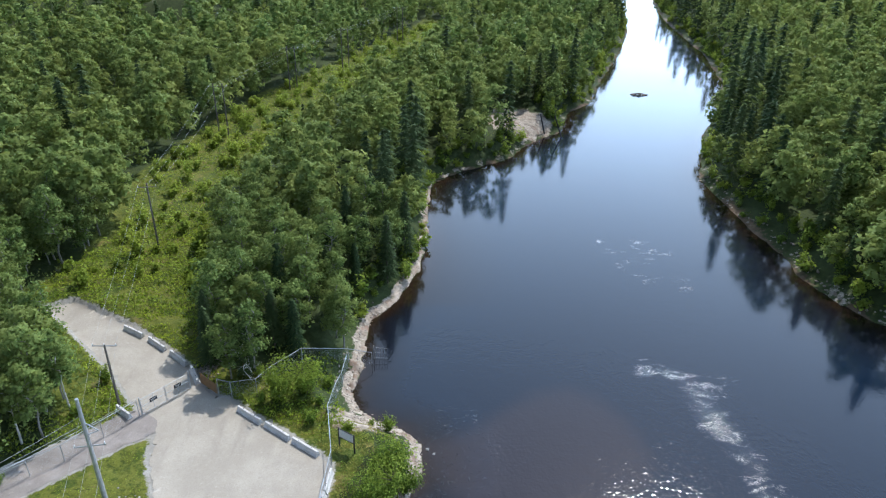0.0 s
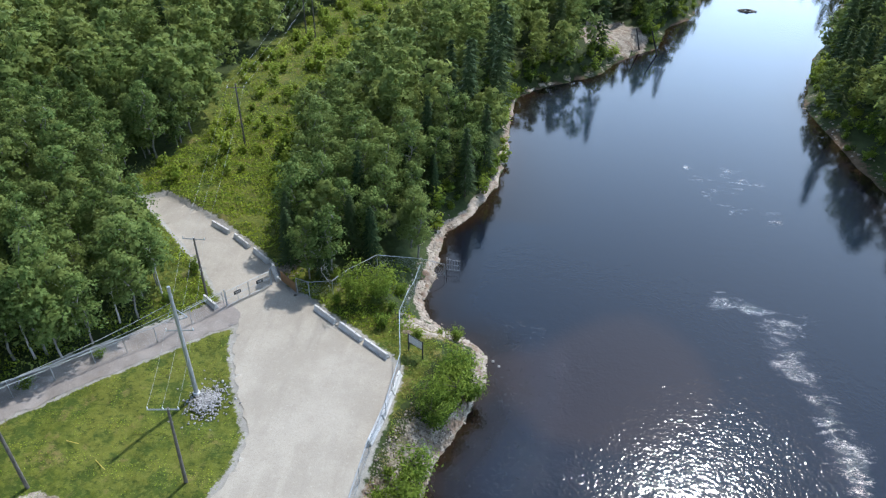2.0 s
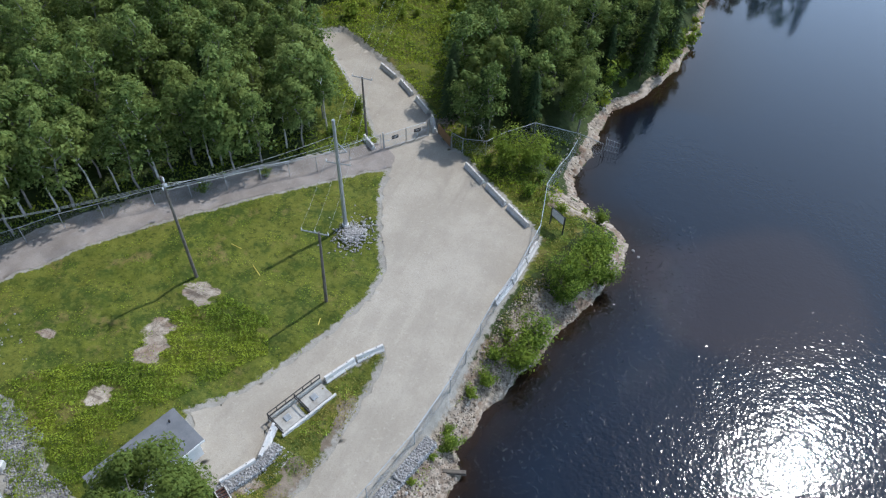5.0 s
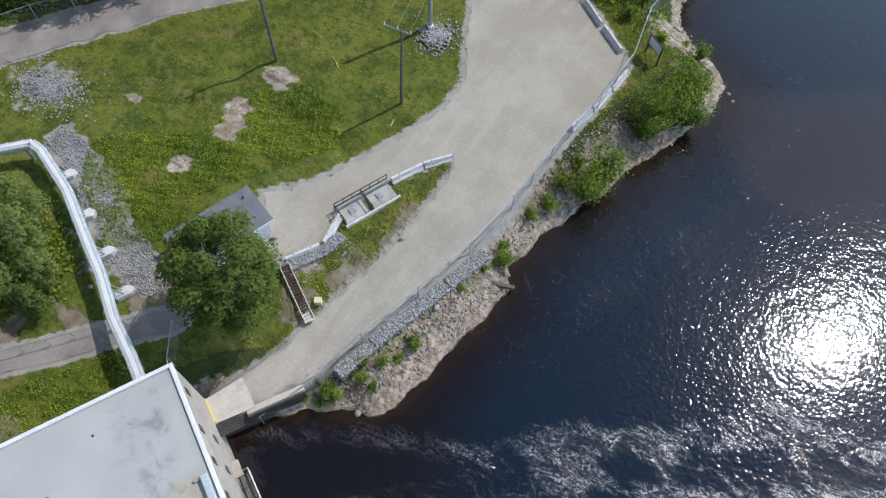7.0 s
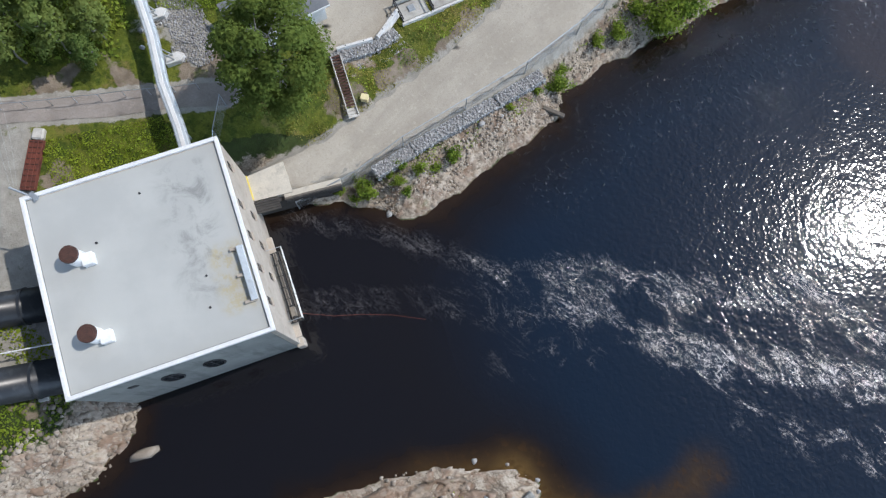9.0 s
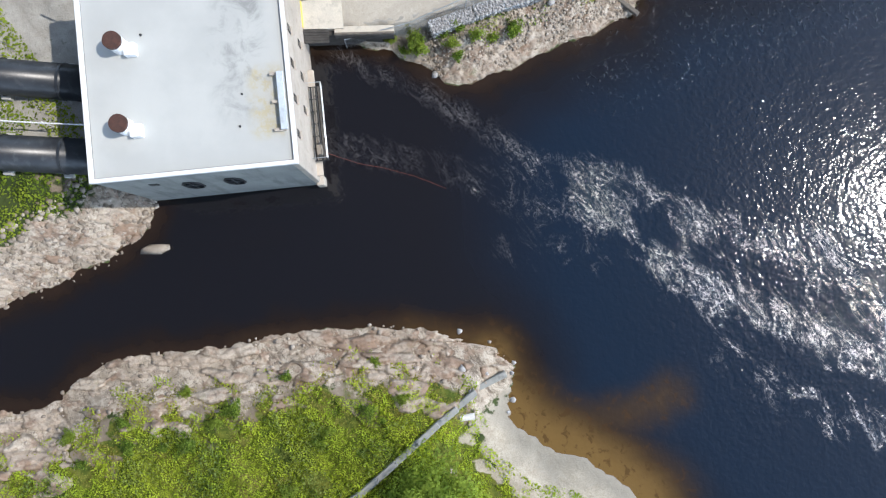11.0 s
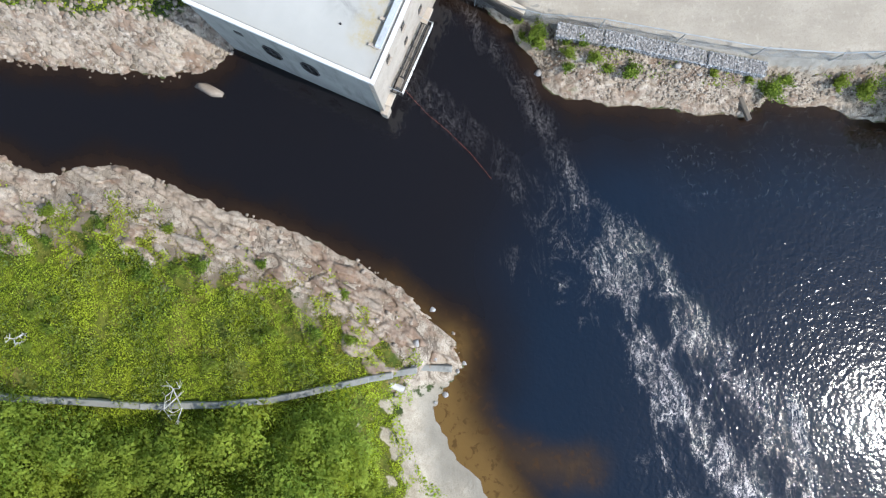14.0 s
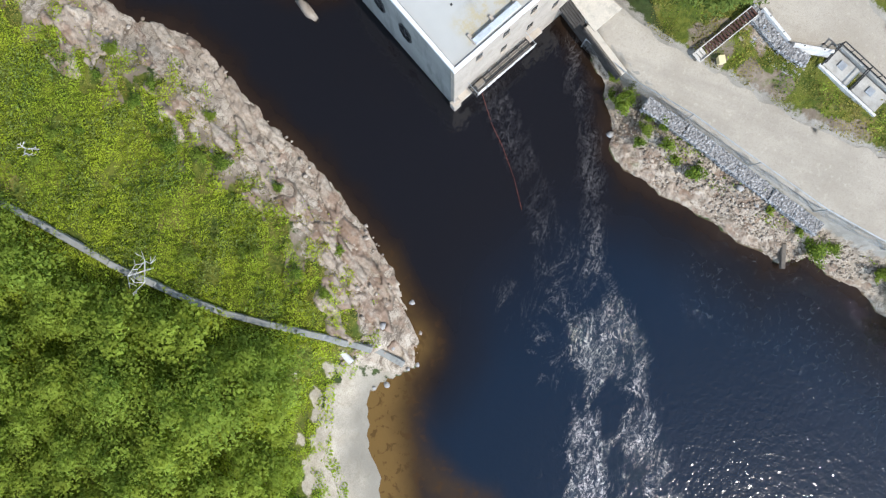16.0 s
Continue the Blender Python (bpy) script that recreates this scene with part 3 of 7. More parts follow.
    dirt = np.maximum.reduce([1 - smooth(np.hypot((px - cx) / rx, (py - cy) / ry) + 0.25 * rough_noise(px, py, 0.6), 0.5, 1.1) for cx, cy, rx, ry in ((-29.2, 7.9, 3.4, 2.6), (-31.5, -5.4, 1.8, 1.2), (-37.2, -1.2, 1.5, 3.0), (-20.2, 13.8, 2.2, 2.0), (-33.5, 3.2, 3.2, 0.9), (-18.9, 18.0, 1.2, 3.2), (-17.6, 24.5, 0.9, 3.5))])
    dirt = np.maximum(dirt * (north > 0.5), smooth(warped, 1.8, 3.4) * (1 - beach) * (point > 0) * smooth(rough_noise(px, py, 0.8) + 0.2 - 0.7 * np.clip(warped - 4.6, 0, 5), -0.25, 0.25))
    dirt = np.maximum(dirt, 0.5 * inside(px, py, [(-30.0, -7.0), (-32.5, -6.0), (-37, -6.2), (-46, -14), (-34, -24), (-19, -18), (-22, -10)]))
    wet = beach * (1 - smooth(land + 0.4 * rough_noise(px, py, 0.8), 0.3, 2.8))
    gravel = np.maximum(gravel, 0.9 * (1 - smooth(to_line(px, py, [(-47, 15.2), (-41, 12.9), (-36, 10.4), (-31.8, 9.0)])[0] + 0.4 * rough_noise(px, py, 0.5), 1.0, 2.2)))
    soil = inside(px, py, [(-30.5, -8.5), (-36, -4), (-44, -14), (-32, -22), (-20, -17), (-23, -10)])
    gravel = np.maximum(gravel, soil * 0.75)
    return h, land, {"dirt": dirt, "wet": wet, "lawn": lawn, "rock": bank, "sand": sand, "gravel": gravel * (north > 0.5), "bed": 1 - smooth(land, -0.25 - 0.5 * (py > 90), 0.05 - 0.3 * (py > 90))}


def height(x, y):
    return float(terrain(np.array([x]), np.array([y]))[0][0])


def mesh_from(name, verts, faces, material, smooth_shade=False):
    me = bpy.data.meshes.new(name)
    verts, faces = np.asarray(verts, np.float32), np.asarray(faces, np.int32)
    k = faces.shape[1]
    me.vertices.add(len(verts))
    me.vertices.foreach_set("co", verts.ravel())
    me.loops.add(faces.size)
    me.loops.foreach_set("vertex_index", faces.ravel())
    me.polygons.add(len(faces))
    me.polygons.foreach_set("loop_start", np.arange(0, faces.size, k, dtype=np.int32))
    me.polygons.foreach_set("loop_total", np.full(len(faces), k, np.int32))
    me.update(calc_edges=True)
    if smooth_shade:
        me.polygons.foreach_set("use_smooth", np.ones(len(faces), bool))
    me.materials.append(material)
    return me


def axis(lo, fine_lo, fine_hi, hi, step, cap, cap_lo, cap_hi):
    """Grid lines: even in the middle, wider and wider towards the ends."""
    mid = list(np.arange(fine_lo, fine_hi, step))
    up, s = [fine_hi], step
    while up[-1] < hi:
        s = min(s * 1.12, cap) if up[-1] < cap_hi else s * 1.3
        up.append(up[-1] + s)
    down, s = [fine_lo], step
    while down[-1] > lo:
        s = min(s * 1.12, cap) if down[-1] > cap_lo else s * 1.3
        down.append(down[-1] - s)
    return np.array(down[:0:-1] + mid + up)


def sheet(name, xs, ys, material, heights, masks):
    gx, gy = np.meshgrid(xs, ys)
    gx, gy = gx.ravel(), gy.ravel()
    z, attrs = heights(gx, gy), masks(gx, gy)
    nx = len(xs)
    i = (np.arange(len(ys) - 1)[:, None] * nx + np.arange(nx - 1)[None]).ravel()
    me = mesh_from(name, np.stack([gx, gy, z], 1), np.stack([i, i + 1, i + nx + 1, i + nx], 1), material, True)
    for key, value in attrs.items():
        me.attributes.new(key, "FLOAT", "POINT").data.foreach_set("value", np.asarray(value, np.float32))
    return new(name, me)


gx_lines = axis(-1900, -62, 24, 2400, 0.45, 3.5, -70, 140)
gy_lines = axis(-900, -36, 86, 2600, 0.45, 3.5, -50, 260)
tagged(sheet("ground", gx_lines, gy_lines, M_GROUND, lambda x, y: terrain(x, y)[0], lambda x, y: terrain(x, y)[2]),
       "grassy, rocky and wooded river banks", "ground", kind="structure")


def water_masks(x, y):
    d = -terrain(x, y)[1]
    near = lambda line, w: 1 - smooth(to_line(x, y, line)[0], w * 0.25, w)
    t, along = to_line(x, y, TAILRACE)
    width = 2.6 + 1.0 * smooth(along, 0.08, 0.36)
    flow = (1 - smooth(t / width, 0.1, 1.0)) * (0.75 + 0.25 * smooth(along, 0.1, 0.3)) * (1 - 0.3 * smooth(along, 0.5, 0.62))
    flow = np.maximum.reduce([flow, 0.6 * near(SIDE_FLOW, 2.6), 0.55 * near(FAR_SPARKLES, 3.0), 0.85 * near(GLINT_ARM, 2.9)] + [0.6 * near(arm, 2.8) for arm in SOUTH_ARM])
    # foam whiteness, painted brighter towards the sun's glint
    fresh = np.where(y > 44, 0.7, 0.34 + 0.26 * smooth(x + 0.5 * y, -2, 17) + 0.4 * smooth(x + 0.5 * y, 15, 28))
    shoal = np.maximum.reduce([(1 - smooth(to_line(x, y, line)[0], 0.0, w)) * k for line, w, k in SHOALS])
    depth = np.clip(d / np.where((x > 3) & (y < 8), 3.4, np.where((y < 5) & (x < 4), 2.4, np.where((x > 42) | (y > 85), 4.5, 2.2))), 0, 1.6)
    silt = smooth(signed(x, y, SILT), -2.0, 4.5) * (0.55 + 0.45 * smooth(x + y, 92, 72))
    rip = 0.12 + 0.28 * smooth(y, 110, 60) + 0.6 * smooth(np.hypot(x - 24, y - 33), 34, 10)
    spark = np.maximum(0.12 * smooth(y, 60, 35) * smooth(x, -9, 4), 1.0 * (1 - smooth(to_line(x, y, [(-5, 22), (-4, 30), (-1, 37), (3, 48), (4, 58)])[0], 1.5, 6)))
    # "far" marks where that painted sky reflection lies, growing with distance
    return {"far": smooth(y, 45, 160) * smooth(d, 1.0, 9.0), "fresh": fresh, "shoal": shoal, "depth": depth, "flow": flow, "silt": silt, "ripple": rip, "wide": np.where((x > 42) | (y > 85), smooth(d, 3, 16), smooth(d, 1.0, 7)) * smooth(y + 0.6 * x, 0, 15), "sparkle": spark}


wx_lines = axis(-1900, -26, 50, 2400, 1.0, 8.0, -60, 200)
wy_lines = axis(-900, -34, 80, 2600, 1.0, 8.0, -60, 430)
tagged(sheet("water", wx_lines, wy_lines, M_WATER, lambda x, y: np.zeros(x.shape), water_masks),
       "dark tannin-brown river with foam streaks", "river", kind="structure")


def draped(name, field, box, step, lift, material):
    """A sheet laid on the ground where field(x, y) is positive, its rim drawn to where field is zero."""
    xs, ys = np.arange(box[0], box[1], step), np.arange(box[2], box[3], step)
    gx, gy = [a.ravel() for a in np.meshgrid(xs, ys)]
    f = field(gx, gy)
    e = 0.05
    dx, dy = (field(gx + e, gy) - f) / e, (field(gx, gy + e) - f) / e
    g = np.maximum(dx * dx + dy * dy, 0.15)
    rim = np.abs(f) < step * 0.75
    gx, gy = np.where(rim, gx - f * dx / g, gx), np.where(rim, gy - f * dy / g, gy)
    ok = (f > 0) | rim
    nx = len(xs)
    i = (np.arange(len(ys) - 1)[:, None] * nx + np.arange(nx - 1)[None]).ravel()
    quads = np.stack([i, i + 1, i + nx + 1, i + nx], 1)
    quads = quads[ok[quads].all(1) & (f[quads] > 0).any(1)]
    used = np.unique(quads)
    back = np.zeros(len(gx), int)
    back[used] = np.arange(len(used))
    z = terrain(gx[used], gy[used])[0] + lift
    return new(name, mesh_from(name, np.stack([gx[used], gy[used], z], 1), back[quads], material, True))


tagged(draped("road", lambda x, y: signed(x, y, LOT) + rough_noise(x, y, 0.5) * 0.16, (-52, -6, 1, 83), 0.4, 0.05, M_LOT),
       "pale compacted gravel lot and access road", "gravel road", kind="structure")
tagged(draped("pavement", lambda x, y: np.minimum(2.3 - to_line(x, y, PATH_LINE)[0] + rough_noise(x, y, 0.6) * 0.12, -signed(x, y, LOT) + 0.1), (-70, -24, 4, 62), 0.4, 0.045, M_PATH),
       "grey-brown gravel walkway along the fence", "gravel path", kind="structure")
tagged(draped("pavement", lambda x, y: 0.95 - to_line(x, y, LANE_LINE)[0], (-42, -24, -9, 10), 0.35, 0.045, M_PATH),
       "narrow grey walkway behind the powerhouse", "gravel path", kind="structure")


def fractured(px, py, size, long, turn, seed):
    """Blocks of split rock: a height and a number for the block of each point, and the nearness of a crack."""
    c, q = math.cos(turn), math.sin(turn)
    u, v = (px * c + py * q) / (size * long), (py * c - px * q) / size
    u, v = u + 0.12 * rough_noise(px, py, 3.0), v + 0.2 * rough_noise(py, px, 3.0)
    iu, iv = np.floor(u), np.floor(v)

    def draw(a, b, k):
        h = np.sin(a * 127.1 + b * 311.7 + (seed + k) * 74.7) * 43758.5453
        return h - np.floor(h)
    best, second = np.full(px.shape, 9.0), np.full(px.shape, 9.0)
    high, number = np.zeros(px.shape), np.zeros(px.shape)
    for i in (-1, 0, 1):
        for j in (-1, 0, 1):
            a, b = iu + i, iv + j
            du, dv = u - a - draw(a, b, 1), v - b - draw(a, b, 2)
            d = np.hypot(du, dv)
            z = draw(a, b, 3) - 0.5 + 0.7 * (draw(a, b, 4) - 0.5) * du + 0.9 * (draw(a, b, 5) - 0.35) * dv
            nearer = d < best
            second = np.where(nearer, best, np.minimum(second, d))
            best, high, number = np.where(nearer, d, best), np.where(nearer, z, high), np.where(nearer, draw(a, b, 6), number)
    return high, number, 1 - smooth(second - best, 0.02, 0.16)


def bedrock(field, box, step, coarse, fine, turn, relief, seed, label, long=2.2):
    """Bare split rock laid over the ground where field(x, y) is positive, sinking into it at its rim."""
    xs, ys = np.arange(box[0], box[1], step), np.arange(box[2], box[3], step)
    gx, gy = [a.ravel() for a in np.meshgrid(xs, ys)]
    f = field(gx, gy)
    nx = len(xs)
    i = (np.arange(len(ys) - 1)[:, None] * nx + np.arange(nx - 1)[None]).ravel()
    quads = np.stack([i, i + 1, i + nx + 1, i + nx], 1)
    quads = quads[(f[quads] > -0.35).all(1)]
    used = np.unique(quads)
    back = np.zeros(len(gx), int)
    back[used] = np.arange(len(used))
    x, y, f = gx[used], gy[used], f[used]
    h1, n1, c1 = fractured(x, y, coarse, long, turn, seed)
    h2, n2, c2 = fractured(x, y, fine, 0.8 * long, turn + 0.2, seed + 20)
    z = terrain(x, y)[0] + smooth(f, -0.3, 0.9) * relief * (0.8 * h1 + 0.5 * h2 - 0.2 * c1 - 0.12 * c2 + 0.2 + 0.05 * np.random.default_rng(seed).normal(size=len(x))) - 0.3 * (1 - smooth(f, -0.3, 0.35))
    me = mesh_from("bedrock", np.stack([x, y, z], 1), back[quads], M_BEDROCK)
    for key, value in (("block", n1), ("chip", n2), ("crack", np.maximum(c1 * smooth(rough_noise(x, y, 0.6), -0.5, 0.7), 0.35 * c2))):
        me.attributes.new(key, "FLOAT", "POINT").data.foreach_set("value", np.asarray(value, np.float32))
    return tagged(new("ground", me), label, "bedrock", kind="structure")


def point_rock(x, y):
    """How far inside the bare rock rim of the point a place lies."""
    d = signed(x, y, SHORE_POINT)
    reach = 4.3 + 1.4 * rough_noise(x, y, 1.9) + 0.9 * rough_noise(y, x, 0.6)
    return np.minimum(np.minimum(d + 0.35 + 0.25 * rough_noise(x, y, 0.5), reach - d), 9.6 - x)


def north_rock(x, y):
    d, lot = signed(x, y, SHORE_NORTH), signed(x, y, LOT)
    reach = np.where(y < 32, 2.2, 1.0) + 0.9 * rough_noise(x, y, 1.2)
    return np.minimum(np.minimum(d + 0.3 + 0.2 * rough_noise(x, y, 0.5), reach - d), -lot - 2.2 + 0.3 * rough_noise(y, x, 0.6))


bedrock(point_rock, (-16, 11, -34, 3), 0.1, 1.0, 0.33, 0.9, 0.55, 1, "pinkish split bedrock along the point's shore", 3.2)
bedrock(north_rock, (-17, 2, 6, 60), 0.11, 0.42, 0.2, -1.3, 0.26, 2, "broken pinkish rock along the river bank")
bedrock(lambda x, y: np.minimum(signed(x, y, SHORE_NORTH) + 0.3, 1.2 - signed(x, y, SHORE_NORTH) + 0.6 * rough_noise(x, y, 1.5)), (-11, 12, 60, 140), 0.25, 1.8, 0.7, -0.9, 0.5, 3, "bare pale rock at the wooded bank")
bedrock(lambda x, y: np.minimum(np.minimum(signed(x, y, SHORE_NORTH) + 0.5 + 0.3 * rough_noise(x, y, 0.5), 3.8 + 0.8 * rough_noise(x, y, 1.3) - signed(x, y, SHORE_NORTH)), -13.2 - y + 0.2 * x + 3.0), (-27, -12, -34, -12), 0.11, 0.7, 0.26, 0.9, 0.36, 4, "broken pale rock below the penstocks")


# ---- building blocks ----
def part(name, bm, material, parent=None, label=""):
    """Links a bmesh as one mesh object, under a thing or a part."""
    me = bpy.data.meshes.new(name)
    bm.normal_update()
    bm.to_mesh(me)
    bm.free()
    for m in material if isinstance(material, (list, tuple)) else [material]:
        me.materials.append(m)
    ob = new(name, me)
    if parent:
        ob.parent = parent
    if label:
        ob["label"] = label
    return ob


def thing(name, m, label, category, group="", kind=""):
    ob = new(name)
    ob.matrix_world = m
    return tagged(ob, label, category, group, kind)


def box(bm, size, at, bevel=0.0, turn=None):
    """A block in a bmesh, with softened edges."""
    made = bmesh.ops.create_cube(bm, size=1.0)
    vs = made["verts"]
    m = Matrix.Translation(at) @ (turn or Matrix()) @ Matrix.Diagonal((*size, 1))
    bmesh.ops.transform(bm, matrix=m, verts=vs)
    if bevel:
        es = list({e for v in vs for e in v.link_edges})
        bmesh.ops.bevel(bm, geom=es, offset=bevel, segments=1, affect="EDGES", profile=0.5)
    return bm


def boxes(*items):
    bm = bmesh.new()
    for it in items:
        box(bm, *it)
    return bm


def rod(bm, a, b, r0, r1=None, sides=8):
    a, b = Vector(a), Vector(b)
    d = b - a
    made = bmesh.ops.create_cone(bm, cap_ends=True, segments=sides, radius1=r0, radius2=r1 if r1 is not None else r0, depth=d.length)
    bmesh.ops.transform(bm, matrix=Matrix.Translation((a + b) / 2) @ d.to_track_quat("Z", "Y").to_matrix().to_4x4(), verts=made["verts"])
    return bm


def rods(*items):
    bm = bmesh.new()
    for it in items:
        rod(bm, *it)
    return bm


def prism(bm, outline, z0, z1):
    lo = [bm.verts.new((x, y, z0)) for x, y in outline]
    hi = [bm.verts.new((x, y, z1)) for x, y in outline]
    bm.faces.new(lo[::-1])
    bm.faces.new(hi)
    for i in range(len(lo)):
        j = (i + 1) % len(lo)
        bm.faces.new((lo[i], lo[j], hi[j], hi[i]))
    return bm


# ---- powerhouse ----
SE, NE, SW = Vector((-10.16, -2.57)), Vector((-21.75, 3.86)), Vector((-16.33, -13.65))
LONG, DEEP = (NE - SE).length, (SW - SE).length
house = thing("powerhouse", Matrix.Translation((SE.x, SE.y, 0)) @ Matrix.Rotation(math.atan2(SW.y - SE.y, SW.x - SE.x) , 4, "Z"),
              "cream and grey concrete powerhouse with flat pale roof", "building")
# local frame: x along the south face to the west, y along the east face is negative
ROOF_Z = 10.1


def build_house():
    w, d, t = DEEP, LONG, 0.4
    part("wall", boxes(((t, d, ROOF_Z + 2.2), (t / 2, -d / 2, ROOF_Z / 2 - 1.1), 0.03)), M_WALL_E, house, "cream rendered east wall")
    part("wall", boxes(((w - 0.8, t, ROOF_Z + 2.2), (w / 2, -t / 2, ROOF_Z / 2 - 1.1), 0.0)), M_WALL_S, house, "weathered grey south wall")
    part("wall", boxes(((t, d, ROOF_Z + 2.2), (w - t / 2, -d / 2, ROOF_Z / 2 - 1.1), 0.03)), M_WALL_S, house)
    part("wall", boxes(((w - 0.8, t, ROOF_Z + 2.2), (w / 2, -d + t / 2, ROOF_Z / 2 - 1.1), 0.0)), M_WALL_E, house)
    part("roof", boxes(((w - 0.5, d - 0.5, 0.3), (w / 2, -d / 2, ROOF_Z - 0.12), 0.0)), M_ROOF, house, "pale grey flat membrane roof with stains")
    e = 0.26
    for size, at in (((e, d + 0.16, 0.32), (0.05, -d / 2, ROOF_Z + 0.06)), ((e, d + 0.16, 0.32), (w - 0.05, -d / 2, ROOF_Z + 0.06)),
                     ((w - 0.2, e, 0.32), (w / 2, -0.05, ROOF_Z + 0.06)), ((w - 0.2, e, 0.32), (w / 2, -d + 0.05, ROOF_Z + 0.06))):
        part("parapet", boxes((size, at, 0.03)), M_TRIM, house, "white metal parapet flashing")


build_house()

# ---- trees ----
class Cloud:
    """Leaf sprays: four corners each, and the way that the foliage they belong to faces."""

    def __init__(self, quads, faces):
        self.quads, self.faces = quads, faces


def leaf_cloud(rng, centres, radii, count, size, squash=0.8):
    """Leaf sprays on the shells of a few lobes, as small bent quads. Returns their corners."""
    lobe = rng.integers(0, len(centres), count)
    v = rng.normal(size=(count, 3))
    v /= np.linalg.norm(v, axis=1)[:, None]
    v[:, 2] = np.where(v[:, 2] < -0.35, -v[:, 2], v[:, 2])
    r = radii[lobe] * rng.uniform(0.4, 1.25, count)
    p = centres[lobe] + v * r[:, None] * np.array([1, 1, squash])
    n = v + rng.normal(size=(count, 3)) * 0.55 + np.array([0.15, 0.3, 0.8])
    n /= np.linalg.norm(n, axis=1)[:, None]
    a = np.cross(n, rng.normal(size=(count, 3)))
    a /= np.linalg.norm(a, axis=1)[:, None]
    b = np.cross(n, a)
    s = size * rng.uniform(0.6, 1.4, count)[:, None]
    k = rng.uniform(0.5, 1.0, (count, 1))
    face = v * 0.85 + np.array([0, 0, 0.35]) + rng.normal(size=(count, 3)) * 0.2
    face /= np.linalg.norm(face, axis=1)[:, None]
    return Cloud(np.stack([p - a * s * 1.15, p + a * s * 0.75 - b * s * k - n * s * 0.2, p + a * s * 0.5 + b * s * k], 1), face)


def cloud_mesh(name, quads, material, tint=None):
    faces = quads.faces if isinstance(quads, Cloud) else None
    quads = quads.quads if isinstance(quads, Cloud) else quads
    me = mesh_from(name, quads.reshape(-1, 3), np.arange(quads.shape[0] * quads.shape[1]).reshape(quads.shape[:2]), material)
    if faces is not None:
        me.normals_split_custom_set_from_vertices(np.repeat(faces, quads.shape[1], axis=0))
    if tint is not None:
        me.attributes.new("tint", "FLOAT", "POINT").data.foreach_set("value", np.repeat(np.asarray(tint, np.float32), quads.shape[1]))
    return me


def broadleaf_quads(rng, tall, wide, count, size, lobes=13, base=0.28):
    """Crown of a birch or poplar: rounded lobes up a tapering column."""
    u = np.linspace(0.0, 1.0, lobes)
    ang = np.arange(lobes) * 2.4 + rng.uniform(0, 6.28)
    z = tall * (base + (0.9 - base) * u ** 0.9)
    prof = np.sin(np.pi * (0.2 + 0.72 * u)) ** 0.7
    spread = wide * (0.34 if lobes < 20 else 0.43) * prof * rng.uniform(0.75, 1.2, lobes)
    c = np.stack([np.cos(ang) * spread, np.sin(ang) * spread, z + rng.normal(size=lobes) * 0.25], 1)
    r = wide * 0.25 * min(1.0, (13 / lobes) ** 0.62) * (0.62 + 0.5 * prof) * rng.uniform(0.8, 1.2, lobes)
    return leaf_cloud(rng, c, r, count, size, 0.85), c


def willow_quads(rng, tall, wide, count, size, stems):
    """A bush of many stems that lean out from the foot, leafy towards their tips."""
    ang = np.arange(stems) * 2.4 + rng.uniform(0, 6.28)
    lean = rng.uniform(0.1, 1.0, stems) * wide * 0.5
    top = np.stack([np.cos(ang) * lean, np.sin(ang) * lean, tall * rng.uniform(0.5, 1.0, stems) * (1.05 - 0.35 * lean / wide)], 1)
    k = rng.integers(0, stems, count)
    u = rng.uniform(0.12, 1.05, count) ** 0.7
    p = top[k] * np.stack([u ** 1.4, u ** 1.4, u], 1) + rng.normal(size=(count, 3)) * (0.055 * tall + 0.035 * wide) * np.array([1, 1, 0.8])
    p[:, 2] = np.abs(p[:, 2]) + 0.05
    v = p - np.array([0, 0, tall * 0.35])
    v /= np.linalg.norm(v, axis=1)[:, None] + 1e-6
    n = v * 0.6 + rng.normal(size=(count, 3)) * 0.6 + np.array([0.1, 0.2, 0.7])
    n /= np.linalg.norm(n, axis=1)[:, None]
    a = np.cross(n, rng.normal(size=(count, 3)))
    a /= np.linalg.norm(a, axis=1)[:, None]
    b = np.cross(n, a)
    s = size * rng.uniform(0.55, 1.45, count)[:, None]
    face = v * 0.7 + np.array([0, 0, 0.4]) + rng.normal(size=(count, 3)) * 0.4
    face /= np.linalg.norm(face, axis=1)[:, None]
    return Cloud(np.stack([p - a * s * 1.2, p - b * s * 0.55, p + a * s, p + b * s * 0.55], 1), face), top


